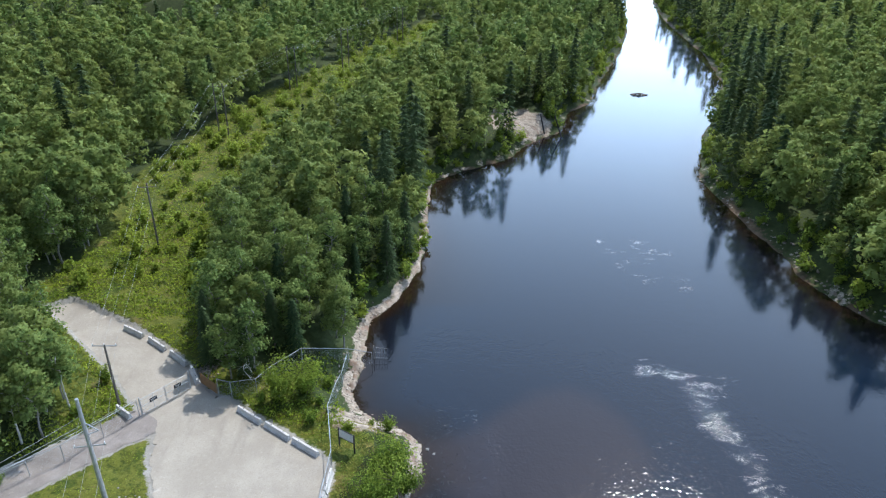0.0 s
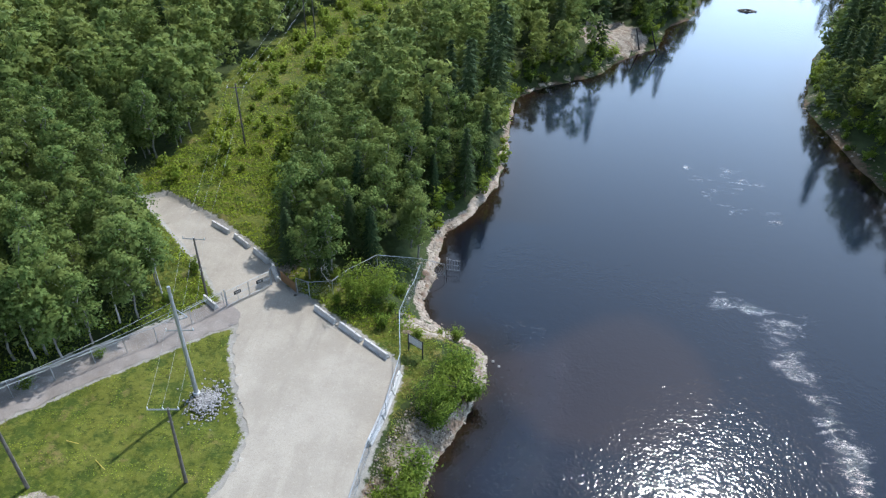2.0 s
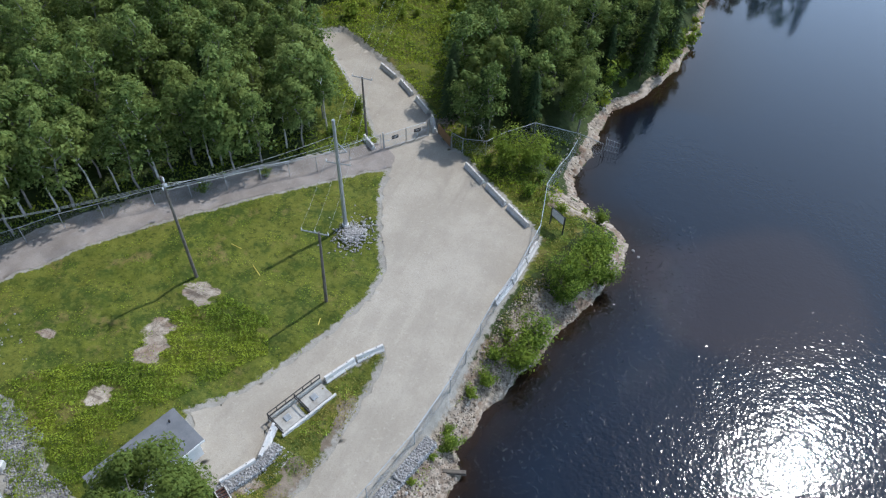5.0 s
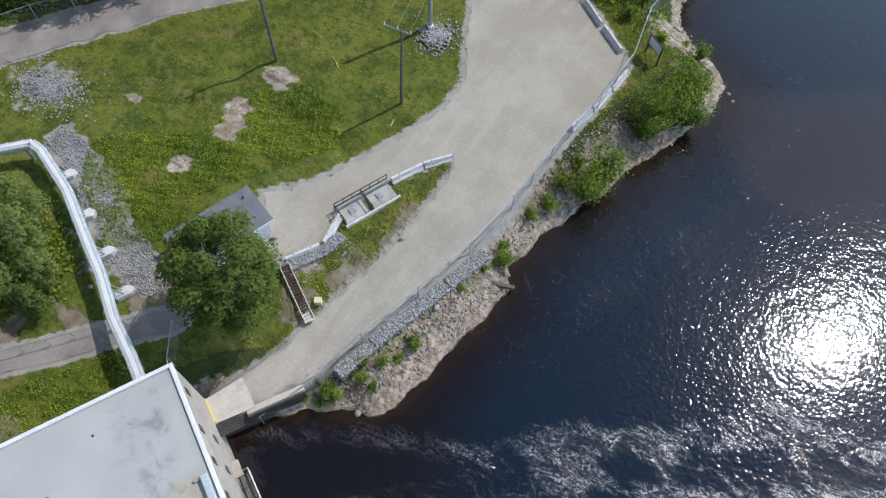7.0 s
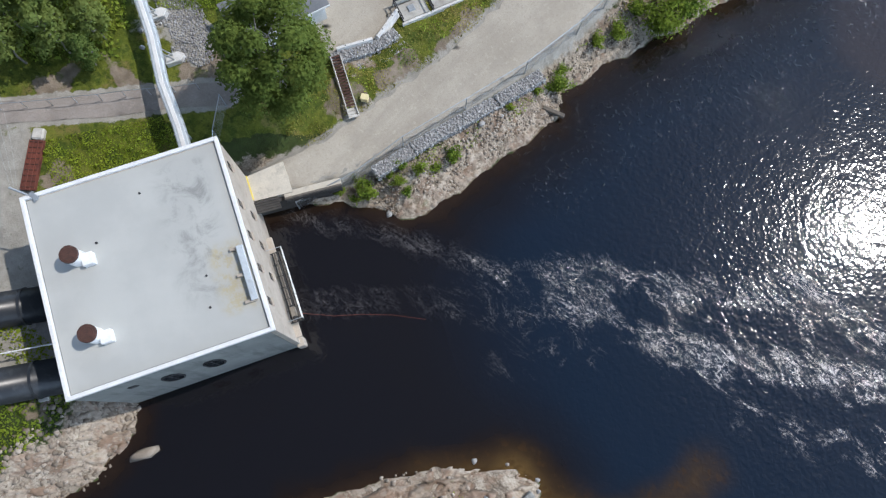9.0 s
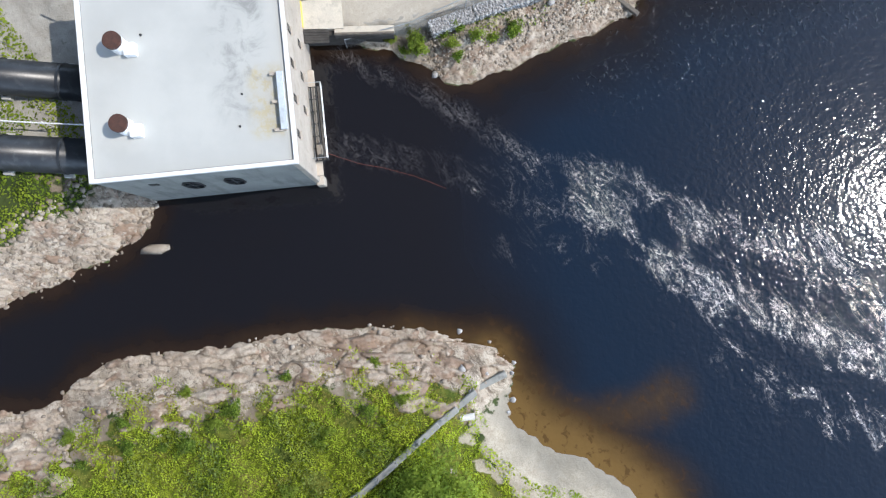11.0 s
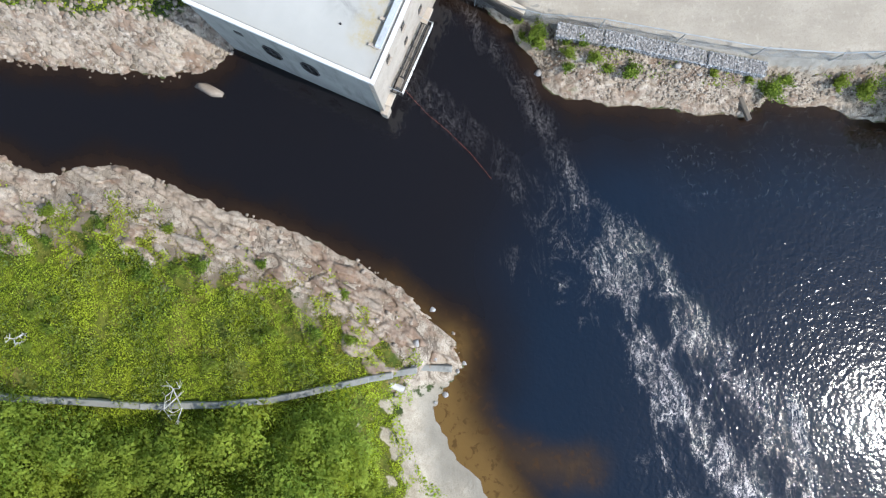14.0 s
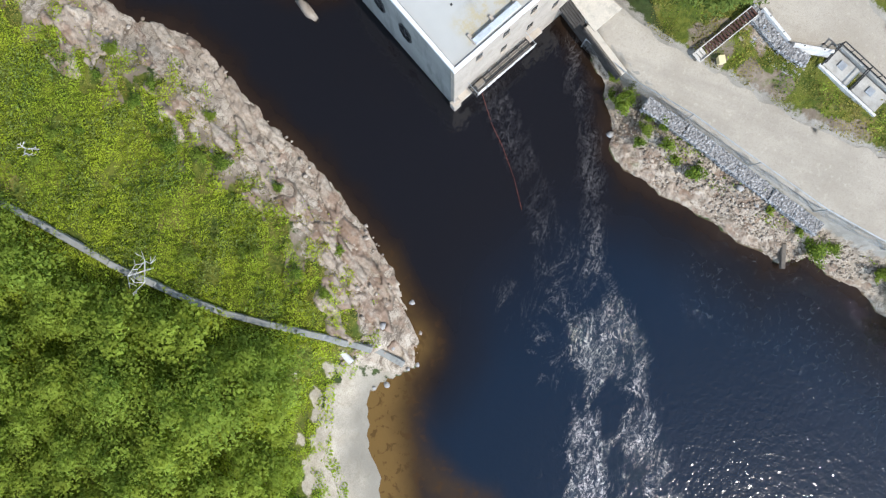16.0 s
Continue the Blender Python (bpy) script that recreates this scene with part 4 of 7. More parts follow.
def spruce_quads(rng, tall, wide, count, size):
    """Tiers of drooping sprays round a straight stem."""
    u = rng.uniform(0, 1, count) ** 0.75
    tier = np.round(u * 13) / 13 + rng.normal(size=count) * 0.012
    reach = (wide * 0.5) * (1 - np.clip(tier, 0, 1)) ** 0.85 + 0.12
    ang = rng.uniform(0, 6.28, count)
    rr = reach * rng.uniform(0.25, 1.0, count) ** 0.6 * (1 + 0.22 * np.sin(ang * 5 + tier * 40))
    z = tall * (0.06 + 0.94 * tier) - rr * 0.28
    p = np.stack([np.cos(ang) * rr, np.sin(ang) * rr, z], 1)
    out = np.stack([np.cos(ang), np.sin(ang), np.full(count, -0.35)], 1)
    side = np.stack([-np.sin(ang), np.cos(ang), rng.normal(size=count) * 0.3], 1)
    s = size * rng.uniform(0.6, 1.3, count)[:, None]
    face = np.stack([np.cos(ang), np.sin(ang), np.full(count, 0.75)], 1) + rng.normal(size=(count, 3)) * 0.25
    return Cloud(np.stack([p - out * s * 0.6 - side * s * 0.45, p + out * s * 1.3, p - out * s * 0.6 + side * s * 0.45], 1), face / np.linalg.norm(face, axis=1)[:, None])


def tree_trunk(rng, tall, girth, limbs, material, name="trunk", top=0.86, crook=0.12):
    bm = bmesh.new()
    bend = [Vector((rng.normal() * crook * i, rng.normal() * crook * i, tall * top * i / 5)) for i in range(6)]
    for i in range(5):
        rod(bm, bend[i] - Vector((0, 0, 0.3 if i == 0 else 0.02)), bend[i + 1], girth * (1 - i * 0.17), girth * (1 - (i + 1) * 0.17), 6)
    for k in limbs:
        k = Vector(k)
        z = max(0.25 * tall, k.z - 0.32 * math.hypot(k.x, k.y) - 0.5)
        f = min(z / (tall * top), 1.0) * 5
        i = min(int(f), 4)
        rod(bm, bend[i].lerp(bend[i + 1], f - i), k, girth * 0.36, girth * 0.1, 4)
    me = bpy.data.meshes.new(name)
    bm.to_mesh(me)
    bm.free()
    me.materials.append(material)
    return me


TREE_LABEL = {"birch": ("leafy green birch with a pale trunk", "tree"), "spruce": ("dark green narrow spruce", "tree"), "shrub": ("bright green leafy shrub", "shrub")}


def make_tree(kind, seed, tall, wide, count, size, lobes=13, base=0.28):
    rng = np.random.default_rng(seed)
    root = thing(f"{kind}_tree" if kind != "shrub" else "shrub", Matrix(), *TREE_LABEL[kind])
    if kind == "spruce":
        quads, limbs, bark, leaf = spruce_quads(rng, tall, wide, count, size), [], M_SPRUCE_BARK, M_SPRUCE
    elif kind == "birch":
        quads, limbs = broadleaf_quads(rng, tall, wide, count, size, lobes, base)
        bark, leaf = M_BARK_WHITE if base > 0.5 else M_BARK, M_LEAF_DARK if lobes > 20 else M_LEAF
    else:
        quads, limbs = willow_quads(rng, tall, wide, count, size, 9 if tall < 3 else 15)
        bark, leaf = M_SPRUCE_BARK, M_LEAF_BUSH
    for name, me in (("trunk", tree_trunk(rng, tall, 0.012 * tall + 0.02, limbs, bark, top=0.95 if kind == "spruce" else 0.82, crook=0.12 if base < 0.5 else 0.05)), ("crown", cloud_mesh("crown", quads, leaf))):
        new(name, me).parent = root
    return root


def scatter(rng, bounds, gap, keep):
    """Jittered grid points of a region."""
    xs, ys = np.arange(bounds[0], bounds[1], gap), np.arange(bounds[2], bounds[3], gap)
    px, py = [a.ravel() for a in np.meshgrid(xs, ys)]
    px, py = px + rng.uniform(-0.42, 0.42, px.shape) * gap, py + rng.uniform(-0.42, 0.42, py.shape) * gap
    m = keep(px, py)
    return px[m], py[m]


OPEN_GROUND = [(-66, 20.5), (-49, 38), (-40.5, 49.5), (-33.5, 57.5), (-38, 63), (-46.8, 70), (-53, 79.5), (-51, 87), (-47.5, 100), (-52.5, 122), (-48, 152), (-39, 186), (-28, 216), (-14, 255), (5, 302),
               (20, 298), (7, 245), (-8, 200), (-17, 170), (-25, 143), (-31, 117), (-31, 98), (-27.5, 80), (-25.5, 66.5), (-20, 62.5), (-10, 69.5), (-4, 72),
               (8, 58), (-2, 40), (-6, 10), (-22, -20), (-60, -40), (-90, 0)]


def wooded(px, py):
    """Where tall trees stand: on land, off the clearing, the road and the line's corridor."""
    h, land, _ = terrain(px, py)
    return (land > 2.2) & ~inside(px, py, OPEN_GROUND) & ~((py < 20) & (px > -75)) & ~((np.hypot(px - 25, py - 166) < 10)) & ~np.any([np.hypot((px - kx) / 13, (py - ky + 6) / 13) < 1 for kx, ky in KNOLLS], axis=0)


NEAR_WOOD = lambda px, py: wooded(px, py) & (py < 100) & (px < 10) & (px > -84)
trng = np.random.default_rng(11)
birches = [make_tree("birch", 20 + i, t, w, 1650, 0.185) for i, (t, w) in enumerate(((10.5, 4.6), (9.2, 4.2), (11.5, 4.4), (8.0, 3.8)))]
spruces = [make_tree("spruce", 40 + i, t, w, 1500, 0.3) for i, (t, w) in enumerate(((10.5, 3.2), (8.5, 2.8)))]
spots = list(zip(*scatter(trng, (-84, 10, 20, 100), 3.3, NEAR_WOOD)))
for root in birches + spruces:
    root["group"] = "trees of the near wood"
left = {id(b): b for b in birches + spruces}
for x, y in spots[:380]:
    by_river = terrain(np.array([x]), np.array([y]))[1][0] < 11
    pick = spruces[trng.integers(0, 2)] if trng.uniform() < (0.2 if by_river else 0.04) else birches[trng.integers(0, 4)]
    s = trng.uniform(0.78, 1.12)
    m = Matrix.Translation((x, y, height(x, y) - 0.1)) @ Matrix.Rotation(trng.uniform(0, 6.28), 4, "Z") @ Matrix.Scale(s, 4)
    if id(pick) in left:
        left.pop(id(pick)).matrix_world = m
    else:
        c = copy_thing(pick, Matrix())
        c.matrix_world = m
for k, b in left.items():
    b.matrix_world = Matrix.Translation((-70, 70 + 3 * len(b.name), 3.5))


# slender birches with high crowns and bare white stems at the wood's edge
edge_birches = [make_tree("birch", 48 + i, t, w, 1200, 0.17, 9, 0.55) for i, (t, w) in enumerate(((10.8, 3.4), (9.4, 3.0)))]
edge_spots = [(-36.6, 57.6), (-39.4, 53.0), (-42.6, 50.6), (-45.0, 46.6), (-49.2, 42.6), (-51.8, 39.4), (-53.4, 37.8), (-55.2, 34.4), (-57.6, 32.4)]
for i, (x, y) in enumerate(edge_spots):
    m = Matrix.Translation((x, y, height(x, y) - 0.1)) @ Matrix.Rotation(1.9 * i, 4, "Z") @ Matrix.Rotation(0.05 * math.sin(2.3 * i), 4, "X") @ Matrix.Scale(0.85 + 0.07 * (i % 5), 4)
    tree = edge_birches[i] if i < 2 else copy_thing(edge_birches[i % 2], Matrix())
    tagged(tree, "slender birch with a bare white stem and high crown", "tree", "birches at the wood's edge")
    tree.matrix_world = m


def far_forest(name, px, py, kinds, seed, label):
    """Many trees, too many to count, in one mesh: crowns and stems."""
    rng = np.random.default_rng(seed)
    hz = terrain(px, py)[0]
    quads, tint, faces = [], [], []
    for i in range(len(px)):
        q = kinds[rng.integers(0, len(kinds))]
        s, a = rng.choice([rng.uniform(0.6, 0.85), rng.uniform(0.85, 1.15), rng.uniform(1.1, 1.35)]), rng.uniform(0, 6.28)
        tint.append(np.full(len(q.quads), rng.uniform() ** 1.5))
        rot = np.array([[math.cos(a), -math.sin(a), 0], [math.sin(a), math.cos(a), 0], [0, 0, 1]]) * s
        quads.append(q.quads @ rot.T + np.array([px[i], py[i], hz[i] - 0.2]))
        faces.append(q.faces @ rot.T / s)
    return Cloud(np.concatenate(quads), np.concatenate(faces)), np.concatenate(tint)


B_MID = [broadleaf_quads(np.random.default_rng(60 + i), t, w, 470, 0.37)[0] for i, (t, w) in enumerate(((10.5, 4.8), (9, 4.4), (11.5, 4.6)))]
B_FAR = [broadleaf_quads(np.random.default_rng(70 + i), t, w, 145, 0.66)[0] for i, (t, w) in enumerate(((10.5, 5.2), (9, 4.8), (11.5, 5.0)))]
S_MID = [spruce_quads(np.random.default_rng(80 + i), t, w, 420, 0.55) for i, (t, w) in enumerate(((14.5, 3.6), (11.5, 3.2)))]
S_FAR = [spruce_quads(np.random.default_rng(90 + i), t, w, 190, 0.8) for i, (t, w) in enumerate(((15, 3.8), (12, 3.4)))]


def forest(bounds, gap, keep, birch, spruce, share, seed):
    rng = np.random.default_rng(seed)
    px, py = scatter(rng, bounds, gap, keep)
    evergreen = rng.uniform(size=len(px)) < share(px, py)
    for sel, kinds, mat, what in ((~evergreen, birch, M_LEAF, "birch"), (evergreen, spruce, M_SPRUCE, "spruce")):
        if sel.sum():
            q, tint = far_forest("wood", px[sel], py[sel], kinds, seed + 1, "")
            tagged(new(f"{what}_woods", cloud_mesh(f"{what}_woods", q, mat, tint)), f"dense {what} woods covering the river bank", "forest", kind="stuff")


north_share = lambda x, y: np.where(signed(x, y, SHORE_NORTH) < 10, 0.4, 0.035)
east_share = lambda x, y: np.where(signed(x, y, SHORE_EAST) < 14, np.where(y > 115, 0.75, 0.35), 0.07)
cone = lambda x, y: (y > 60) & (x > -30 - 0.78 * y)
forest((-200, 60, 100, 200), 4.5, lambda x, y: wooded(x, y) & (signed(x, y, SHORE_NORTH) > 2) & cone(x, y), B_MID, S_MID, north_share, 101)
forest((-380, 140, 200, 470), 6.2, lambda x, y: wooded(x, y) & (signed(x, y, SHORE_NORTH) > 2) & cone(x, y), B_FAR, S_FAR, north_share, 103)
forest((55, 135, 66, 200), 4.5, lambda x, y: wooded(x, y) & (signed(x, y, SHORE_EAST) > 2) & (x < 42 + 0.66 * y), B_MID, S_MID, east_share, 105)
forest((75, 380, 200, 470), 6.2, lambda x, y: wooded(x, y) & (signed(x, y, SHORE_EAST) > 2) & (x < 42 + 0.72 * y), B_FAR, S_FAR, east_share, 107)


def on_ground(x, y, turn=0.0, lift=0.0):
    return Matrix.Translation((x, y, height(x, y) + lift)) @ Matrix.Rotation(turn, 4, "Z")


def between(a, b, lift=0.0):
    """A pose midway between two plan points, its x axis along them, and their distance."""
    return on_ground((a[0] + b[0]) / 2, (a[1] + b[1]) / 2, math.atan2(b[1] - a[1], b[0] - a[0]), lift), math.dist(a, b)


# ---- powerhouse: openings, fittings ----
def house_fittings():
    d, w = LONG, DEEP
    # east face looks to -x, south face to +y
    for v, z in ((11.85, 8.4), (9.0, 8.6), (6.75, 8.6), (4.4, 8.7), (2.1, 8.7), (9.25, 5.0), (6.9, 5.1), (4.5, 5.2)):
        win = part("window", boxes(((0.05, 0.5, 0.85), (-0.012, -v, z), 0.0)), M_DARK, house, "small dark slit window")
        part("pane", boxes(((0.02, 0.4, 0.75), (-0.045, -v, z), 0.0)), M_GLASS, win)
        part("sill", boxes(((0.16, 0.6, 0.07), (-0.09, -v, z - 0.5), 0.01)), M_WALL_E, win)
    for v in (5.1, 7.9):
        win = new("window")
        win.parent = house
        win["label"] = "dark eight-sided window in the grey wall"
        ring = [(v + 0.54 * sx * a, 5.7 + 1.2 * sz * b) for sx, sz, a, b in ((1, 1, 1, 0.5), (1, 1, 0.5, 1), (-1, 1, 0.5, 1), (-1, 1, 1, 0.5), (-1, -1, 1, 0.5), (-1, -1, 0.5, 1), (1, -1, 0.5, 1), (1, -1, 1, 0.5))]
        bm = bmesh.new()
        for y0, y1, k in ((0.02, 0.09, 1.12),):
            outer = [bm.verts.new(((x - v) * k + v, y1, (z - 5.7) * k + 5.7)) for x, z in ring]
            inner = [bm.verts.new((x, y1, z)) for x, z in ring]
            back = [bm.verts.new(((x - v) * k + v, -0.02, (z - 5.7) * k + 5.7)) for x, z in ring]
            for i in range(8):
                j = (i + 1) % 8
                bm.faces.new((outer[i], outer[j], inner[j], inner[i]))
                bm.faces.new((back[i], back[j], outer[j], outer[i]))
        part("frame", bm, M_DARK, win)
        bm = bmesh.new()
        bm.faces.new([bm.verts.new((x, 0.03, z)) for x, z in ring])
        part("pane", bm, M_GLASS, win)
        part("glazing_bar", boxes(((0.05, 0.05, 2.0), (v, 0.06, 5.7)), ((1.05, 0.05, 0.05), (v, 0.06, 5.7))), M_DARK, win)
    part("vent_panel", boxes(((0.55, 0.06, 0.6), (9.95, 0.02, 7.3), 0.01)), M_DARK, house, "small dark vent panel")
    part("plinth", boxes(((0.6, 0.7, 2.0), (-0.02, -0.12, 0.2), 0.06)), M_WALL_E, house, "concrete corner pier at the waterline")
    part("ledge", boxes(((0.5, d - 5.4, 0.25), (-0.2, -d / 2 + 2.4, 2.2), 0.03)), M_WALL_E, house, "cream concrete ledge")
    # steel platform over the tailrace
    plat = new("platform")
    plat.parent = house
    plat["label"] = "galvanised steel access platform"
    y0, y1 = -6.7, -1.3
    for k in range(5):
        part("deck_plank", boxes(((0.13, y1 - y0, 0.06), (-0.2 - 0.19 * k, (y0 + y1) / 2, 3.0), 0.01)), M_POLE if k % 2 else M_DARK, plat)
    for z in (3.4, 3.75, 4.1):
        part("rail", rods(((-1.05, y0, z), (-1.05, y1, z), 0.025)), M_STEEL, plat)
    part("rail", boxes(((0.05, 3.0, 0.14), (-1.1, y0 + 1.5, 4.15), 0.01)), M_TRIM, plat, "white painted upper rail")
    for k in range(7):
        y = y0 + (y1 - y0) * k / 6
        part("post", rods(((-1.05, y, 2.95), (-1.05, y, 4.12), 0.03)), M_DARK, plat)
        part("joist", boxes(((1.0, 0.07, 0.1), (-0.55, y, 2.92), 0.01)), M_DARK, plat)
    for y in (y0, y1):
        part("rail", rods(((-1.05, y, 4.1), (-0.02, y, 4.1), 0.025)), M_STEEL, plat)
    for y in (y0 + 0.5, (y0 + y1) / 2, y1 - 0.5):
        part("bracket", rods(((-0.98, y, 2.9), (0.02, y, 1.9), 0.05)), M_DARK, plat)
    part("hoist", boxes(((0.4, 0.7, 0.5), (-0.5, -2.0, 3.3), 0.05)), M_WOOD, plat, "brown hoist housing")
    part("drum", rods(((-0.5, -2.5, 3.35), (-0.5, -1.4, 3.35), 0.16, 0.16, 12)), M_DARK, plat)


house_fittings()


def house_local(x, y, z):
    return house.matrix_world @ Matrix.Translation((x, y, z))


def roof_vent(m):
    v = thing("roof_vent", m, "rusty round exhaust stack on a white curb", "roof vent", "stacks on the powerhouse roof")
    part("curb", boxes(((0.7, 0.8, 0.55), (-0.7, 0.35, 0.27), 0.03)), M_TRIM, v)
    bm = bmesh.new()
    rod(bm, (0, 0, 0.0), (0, 0, 1.1), 0.52, 0.52, 20)
    part("stack", bm, M_TRIM, v, "white painted stack")
    bm = bmesh.new()
    rod(bm, (0, 0, 1.08), (0, 0, 1.3), 0.56, 0.56, 20)
    part("rim", bm, M_RUST, v, "rust-brown rim")
    part("cap", rods(((0, 0, 1.28), (0, 0, 1.32), 0.46, 0.42, 16)), M_RUST, v)
    return v


inv = house.matrix_world.inverted()
for wx, wy in ((-22.35, -7.45), (-17.95, -9.95)):
    loc = inv @ Vector((wx, wy, 0))
    roof_vent(house_local(loc.x, loc.y, ROOF_Z + 0.03))
loc_a, loc_b = inv @ Vector((-15.6, -0.25, 0)), inv @ Vector((-12.0, -2.0, 0))
sk = thing("roof_beam", house_local(0.62, (loc_a.y + loc_b.y) / 2, ROOF_Z + 0.03), "pale blue steel crane beam on roof brackets", "roof beam")
part("beam", boxes(((0.42, 3.6, 0.2), (-0.1, 0, 0.36), 0.02)), M_DUCT, sk)
for y in (-1.75, 0.0, 1.75):
    part("bracket", boxes(((0.75, 0.2, 0.24), (0.2, y, 0.13), 0.03)), M_WALL_E, sk)
for x, y, r in ((5.6, -11.2, 0.09), (8.9, -8.9, 0.11), (3.3, -2.6, 0.1), (3.0, -4.6, 0.09)):
    dr = thing("roof_drain", house_local(x, y, ROOF_Z + 0.03), "small dark round roof drain", "roof drain", "drains in the roof")
    part("grate", rods(((0, 0, 0), (0, 0, 0.1), r * 0.8, r * 0.6, 10)), M_DARK, dr)

# concrete apron at the powerhouse door
apron = thing("concrete_apron", Matrix(), "pale concrete bridge slab at the powerhouse door", "concrete slab")
bm = bmesh.new()
prism(bm, [(-21.75, 3.75), (-20.5, 6.6), (-18.25, 5.35), (-19.98, 2.75)][::-1], 2.1, 2.62)
part("slab", bm, M_SLAB, apron)
e0, e1 = Vector((-19.95, 2.65, 0)), Vector((-16.2, 8.4, 0))
edge = Matrix.Rotation(math.atan2(e1.y - e0.y, e1.x - e0.x), 4, "Z")
out = Vector((e1.y - e0.y, e0.x - e1.x, 0)).normalized()
along_edge = (e1 - e0).normalized()
for k in range(5):
    at = e0 + along_edge * 1.05 + out * (0.1 + 0.19 * k)
    part("edge_timber", boxes(((2.1, 0.17, 0.14), (at.x, at.y, 2.52 - 0.02 * k), 0.015, edge)), M_TIMBER, apron, "dark weathered edge timber")
at = e0 + along_edge * 4.7 + out * 0.0
part("deck_strip", boxes(((4.4, 0.5, 0.3), (at.x, at.y, 2.36), 0.02, edge)), M_SLAB, apron)
at = e0 + along_edge * 4.7 + out * 0.33
part("edge_kerb", boxes(((4.4, 0.16, 0.26), (at.x, at.y, 2.52), 0.02, edge)), M_POLE, apron, "weathered grey edge beam")
# dark boards and backing stand in for the shade under the deck edge
for k in range(3):
    at = e0 + along_edge * 4.7 + out * 0.38
    part("edge_timber", boxes(((4.3, 0.16, 0.24), (at.x, at.y, 2.28 - 0.27 * k), 0.015, edge)), M_TIMBER, apron)
at = e0 + along_edge * 3.4 + out * 0.05
part("abutment", boxes(((6.9, 0.5, 2.9), (at.x, at.y, 0.7), 0.04, edge)), M_TIMBER, apron, "abutment face coloured dark as the shade under the deck")
kerb = thing("yellow_kerb", Matrix(), "yellow painted kerb against the wall", "kerb")
part("kerb", boxes(((2.0, 0.14, 0.14), (-20.83, 3.42, 2.69), 0.02, Matrix.Rotation(math.atan2(-6.43, 11.59), 4, "Z"))), M_YELLOW, kerb)

# ---- penstocks ----
for (ax, ay), (bx, by) in (((-27.3, -15.0), (-24.0, -10.9)), ((-23.15, -18.35), (-19.6, -13.7))):
    e, s = Vector((bx, by, 3.5)), Vector((ax, ay, 3.6))
    dirn = (e - s).normalized()
    far = s - dirn * 26 + Vector((0, 0, 1.2))
    e = e + dirn * 2.2
    pen = thing("penstock", Matrix(), "large black penstock pipe on concrete saddles", "penstock", "penstocks into the powerhouse")
    bm = bmesh.new()
    made = bmesh.ops.create_cone(bm, cap_ends=True, segments=40, radius1=1.28, radius2=1.28, depth=(e - far).length)
    bmesh.ops.transform(bm, matrix=Matrix.Translation((e + far) / 2) @ (e - far).to_track_quat("Z", "Y").to_matrix().to_4x4(), verts=made["verts"])
    for f in bm.faces:
        f.smooth = len(f.verts) == 4
    part("pipe", bm, M_PIPE, pen)
    for k in range(7):
        c = e - (e - far).normalized() * (1.0 + 4.2 * k)
        q = (e - far).normalized() * 0.09
        bm = rods((c - q, c + q, 1.34, 1.34, 40))
        part("flange", bm, M_PIPE, pen)
        part("saddle", boxes(((3.0, 0.7, 1.7), (c.x, c.y, c.z - 1.3), 0.05, Matrix.Rotation(math.atan2(dirn.y, dirn.x) - math.pi / 2, 4, "Z"))), M_CONCRETE, pen, "concrete saddle")
rail = thing("walkway_rail", Matrix(), "pale steel handrail along the penstock", "handrail")
part("rail", rods(((-24.7, -17.0, 4.9), (-20.6, -11.6, 4.7), 0.05), ((-24.7, -17.0, 4.9), (-34, -29, 5.8), 0.05)), M_TRIM, rail)
for k in range(5):
    x, y = -20.6 - 3.2 * k, -11.6 - 4.15 * k
    part("post", rods(((x, y, height(x, y) - 0.1), (x, y, 4.75 + 0.25 * k), 0.04)), M_TRIM, rail)

# ---- steel duct on supports ----
DUCT = [(-49.5, 10.0), (-46.9, 12.7), (-45.7, 12.6), (-41.0, 10.9), (-36.5, 8.5), (-33.2, 6.8), (-29.9, 4.7), (-26.5, 3.1), (-23.4, 1.4)]
duct = thing("steel_duct", Matrix(), "pale elevated steel duct on concrete footings", "duct")
for i, (p, q) in enumerate(zip(DUCT, DUCT[1:])):
    ln, ang = math.dist(p, q), math.atan2(q[1] - p[1], q[0] - p[0])
    mid = ((p[0] + q[0]) / 2, (p[1] + q[1]) / 2, 5.85)
    part("duct_section", boxes(((ln + 0.1, 0.82, 0.6), mid, 0.08, Matrix.Rotation(ang, 4, "Z"))), M_DUCT, duct)
    part("cover_ridge", boxes(((ln + 0.05, 0.3, 0.07), (mid[0], mid[1], 6.17), 0.02, Matrix.Rotation(ang, 4, "Z"))), M_TRIM, duct)
    for k in range(max(1, int(ln / 1.1))):
        u = (k + 0.5) / max(1, int(ln / 1.1))
        c = (p[0] + (q[0] - p[0]) * u, p[1] + (q[1] - p[1]) * u, 5.86)
        part("band", boxes(((0.04, 0.86, 0.63), c, 0.01, Matrix.Rotation(ang, 4, "Z"))), M_DUCT, duct)
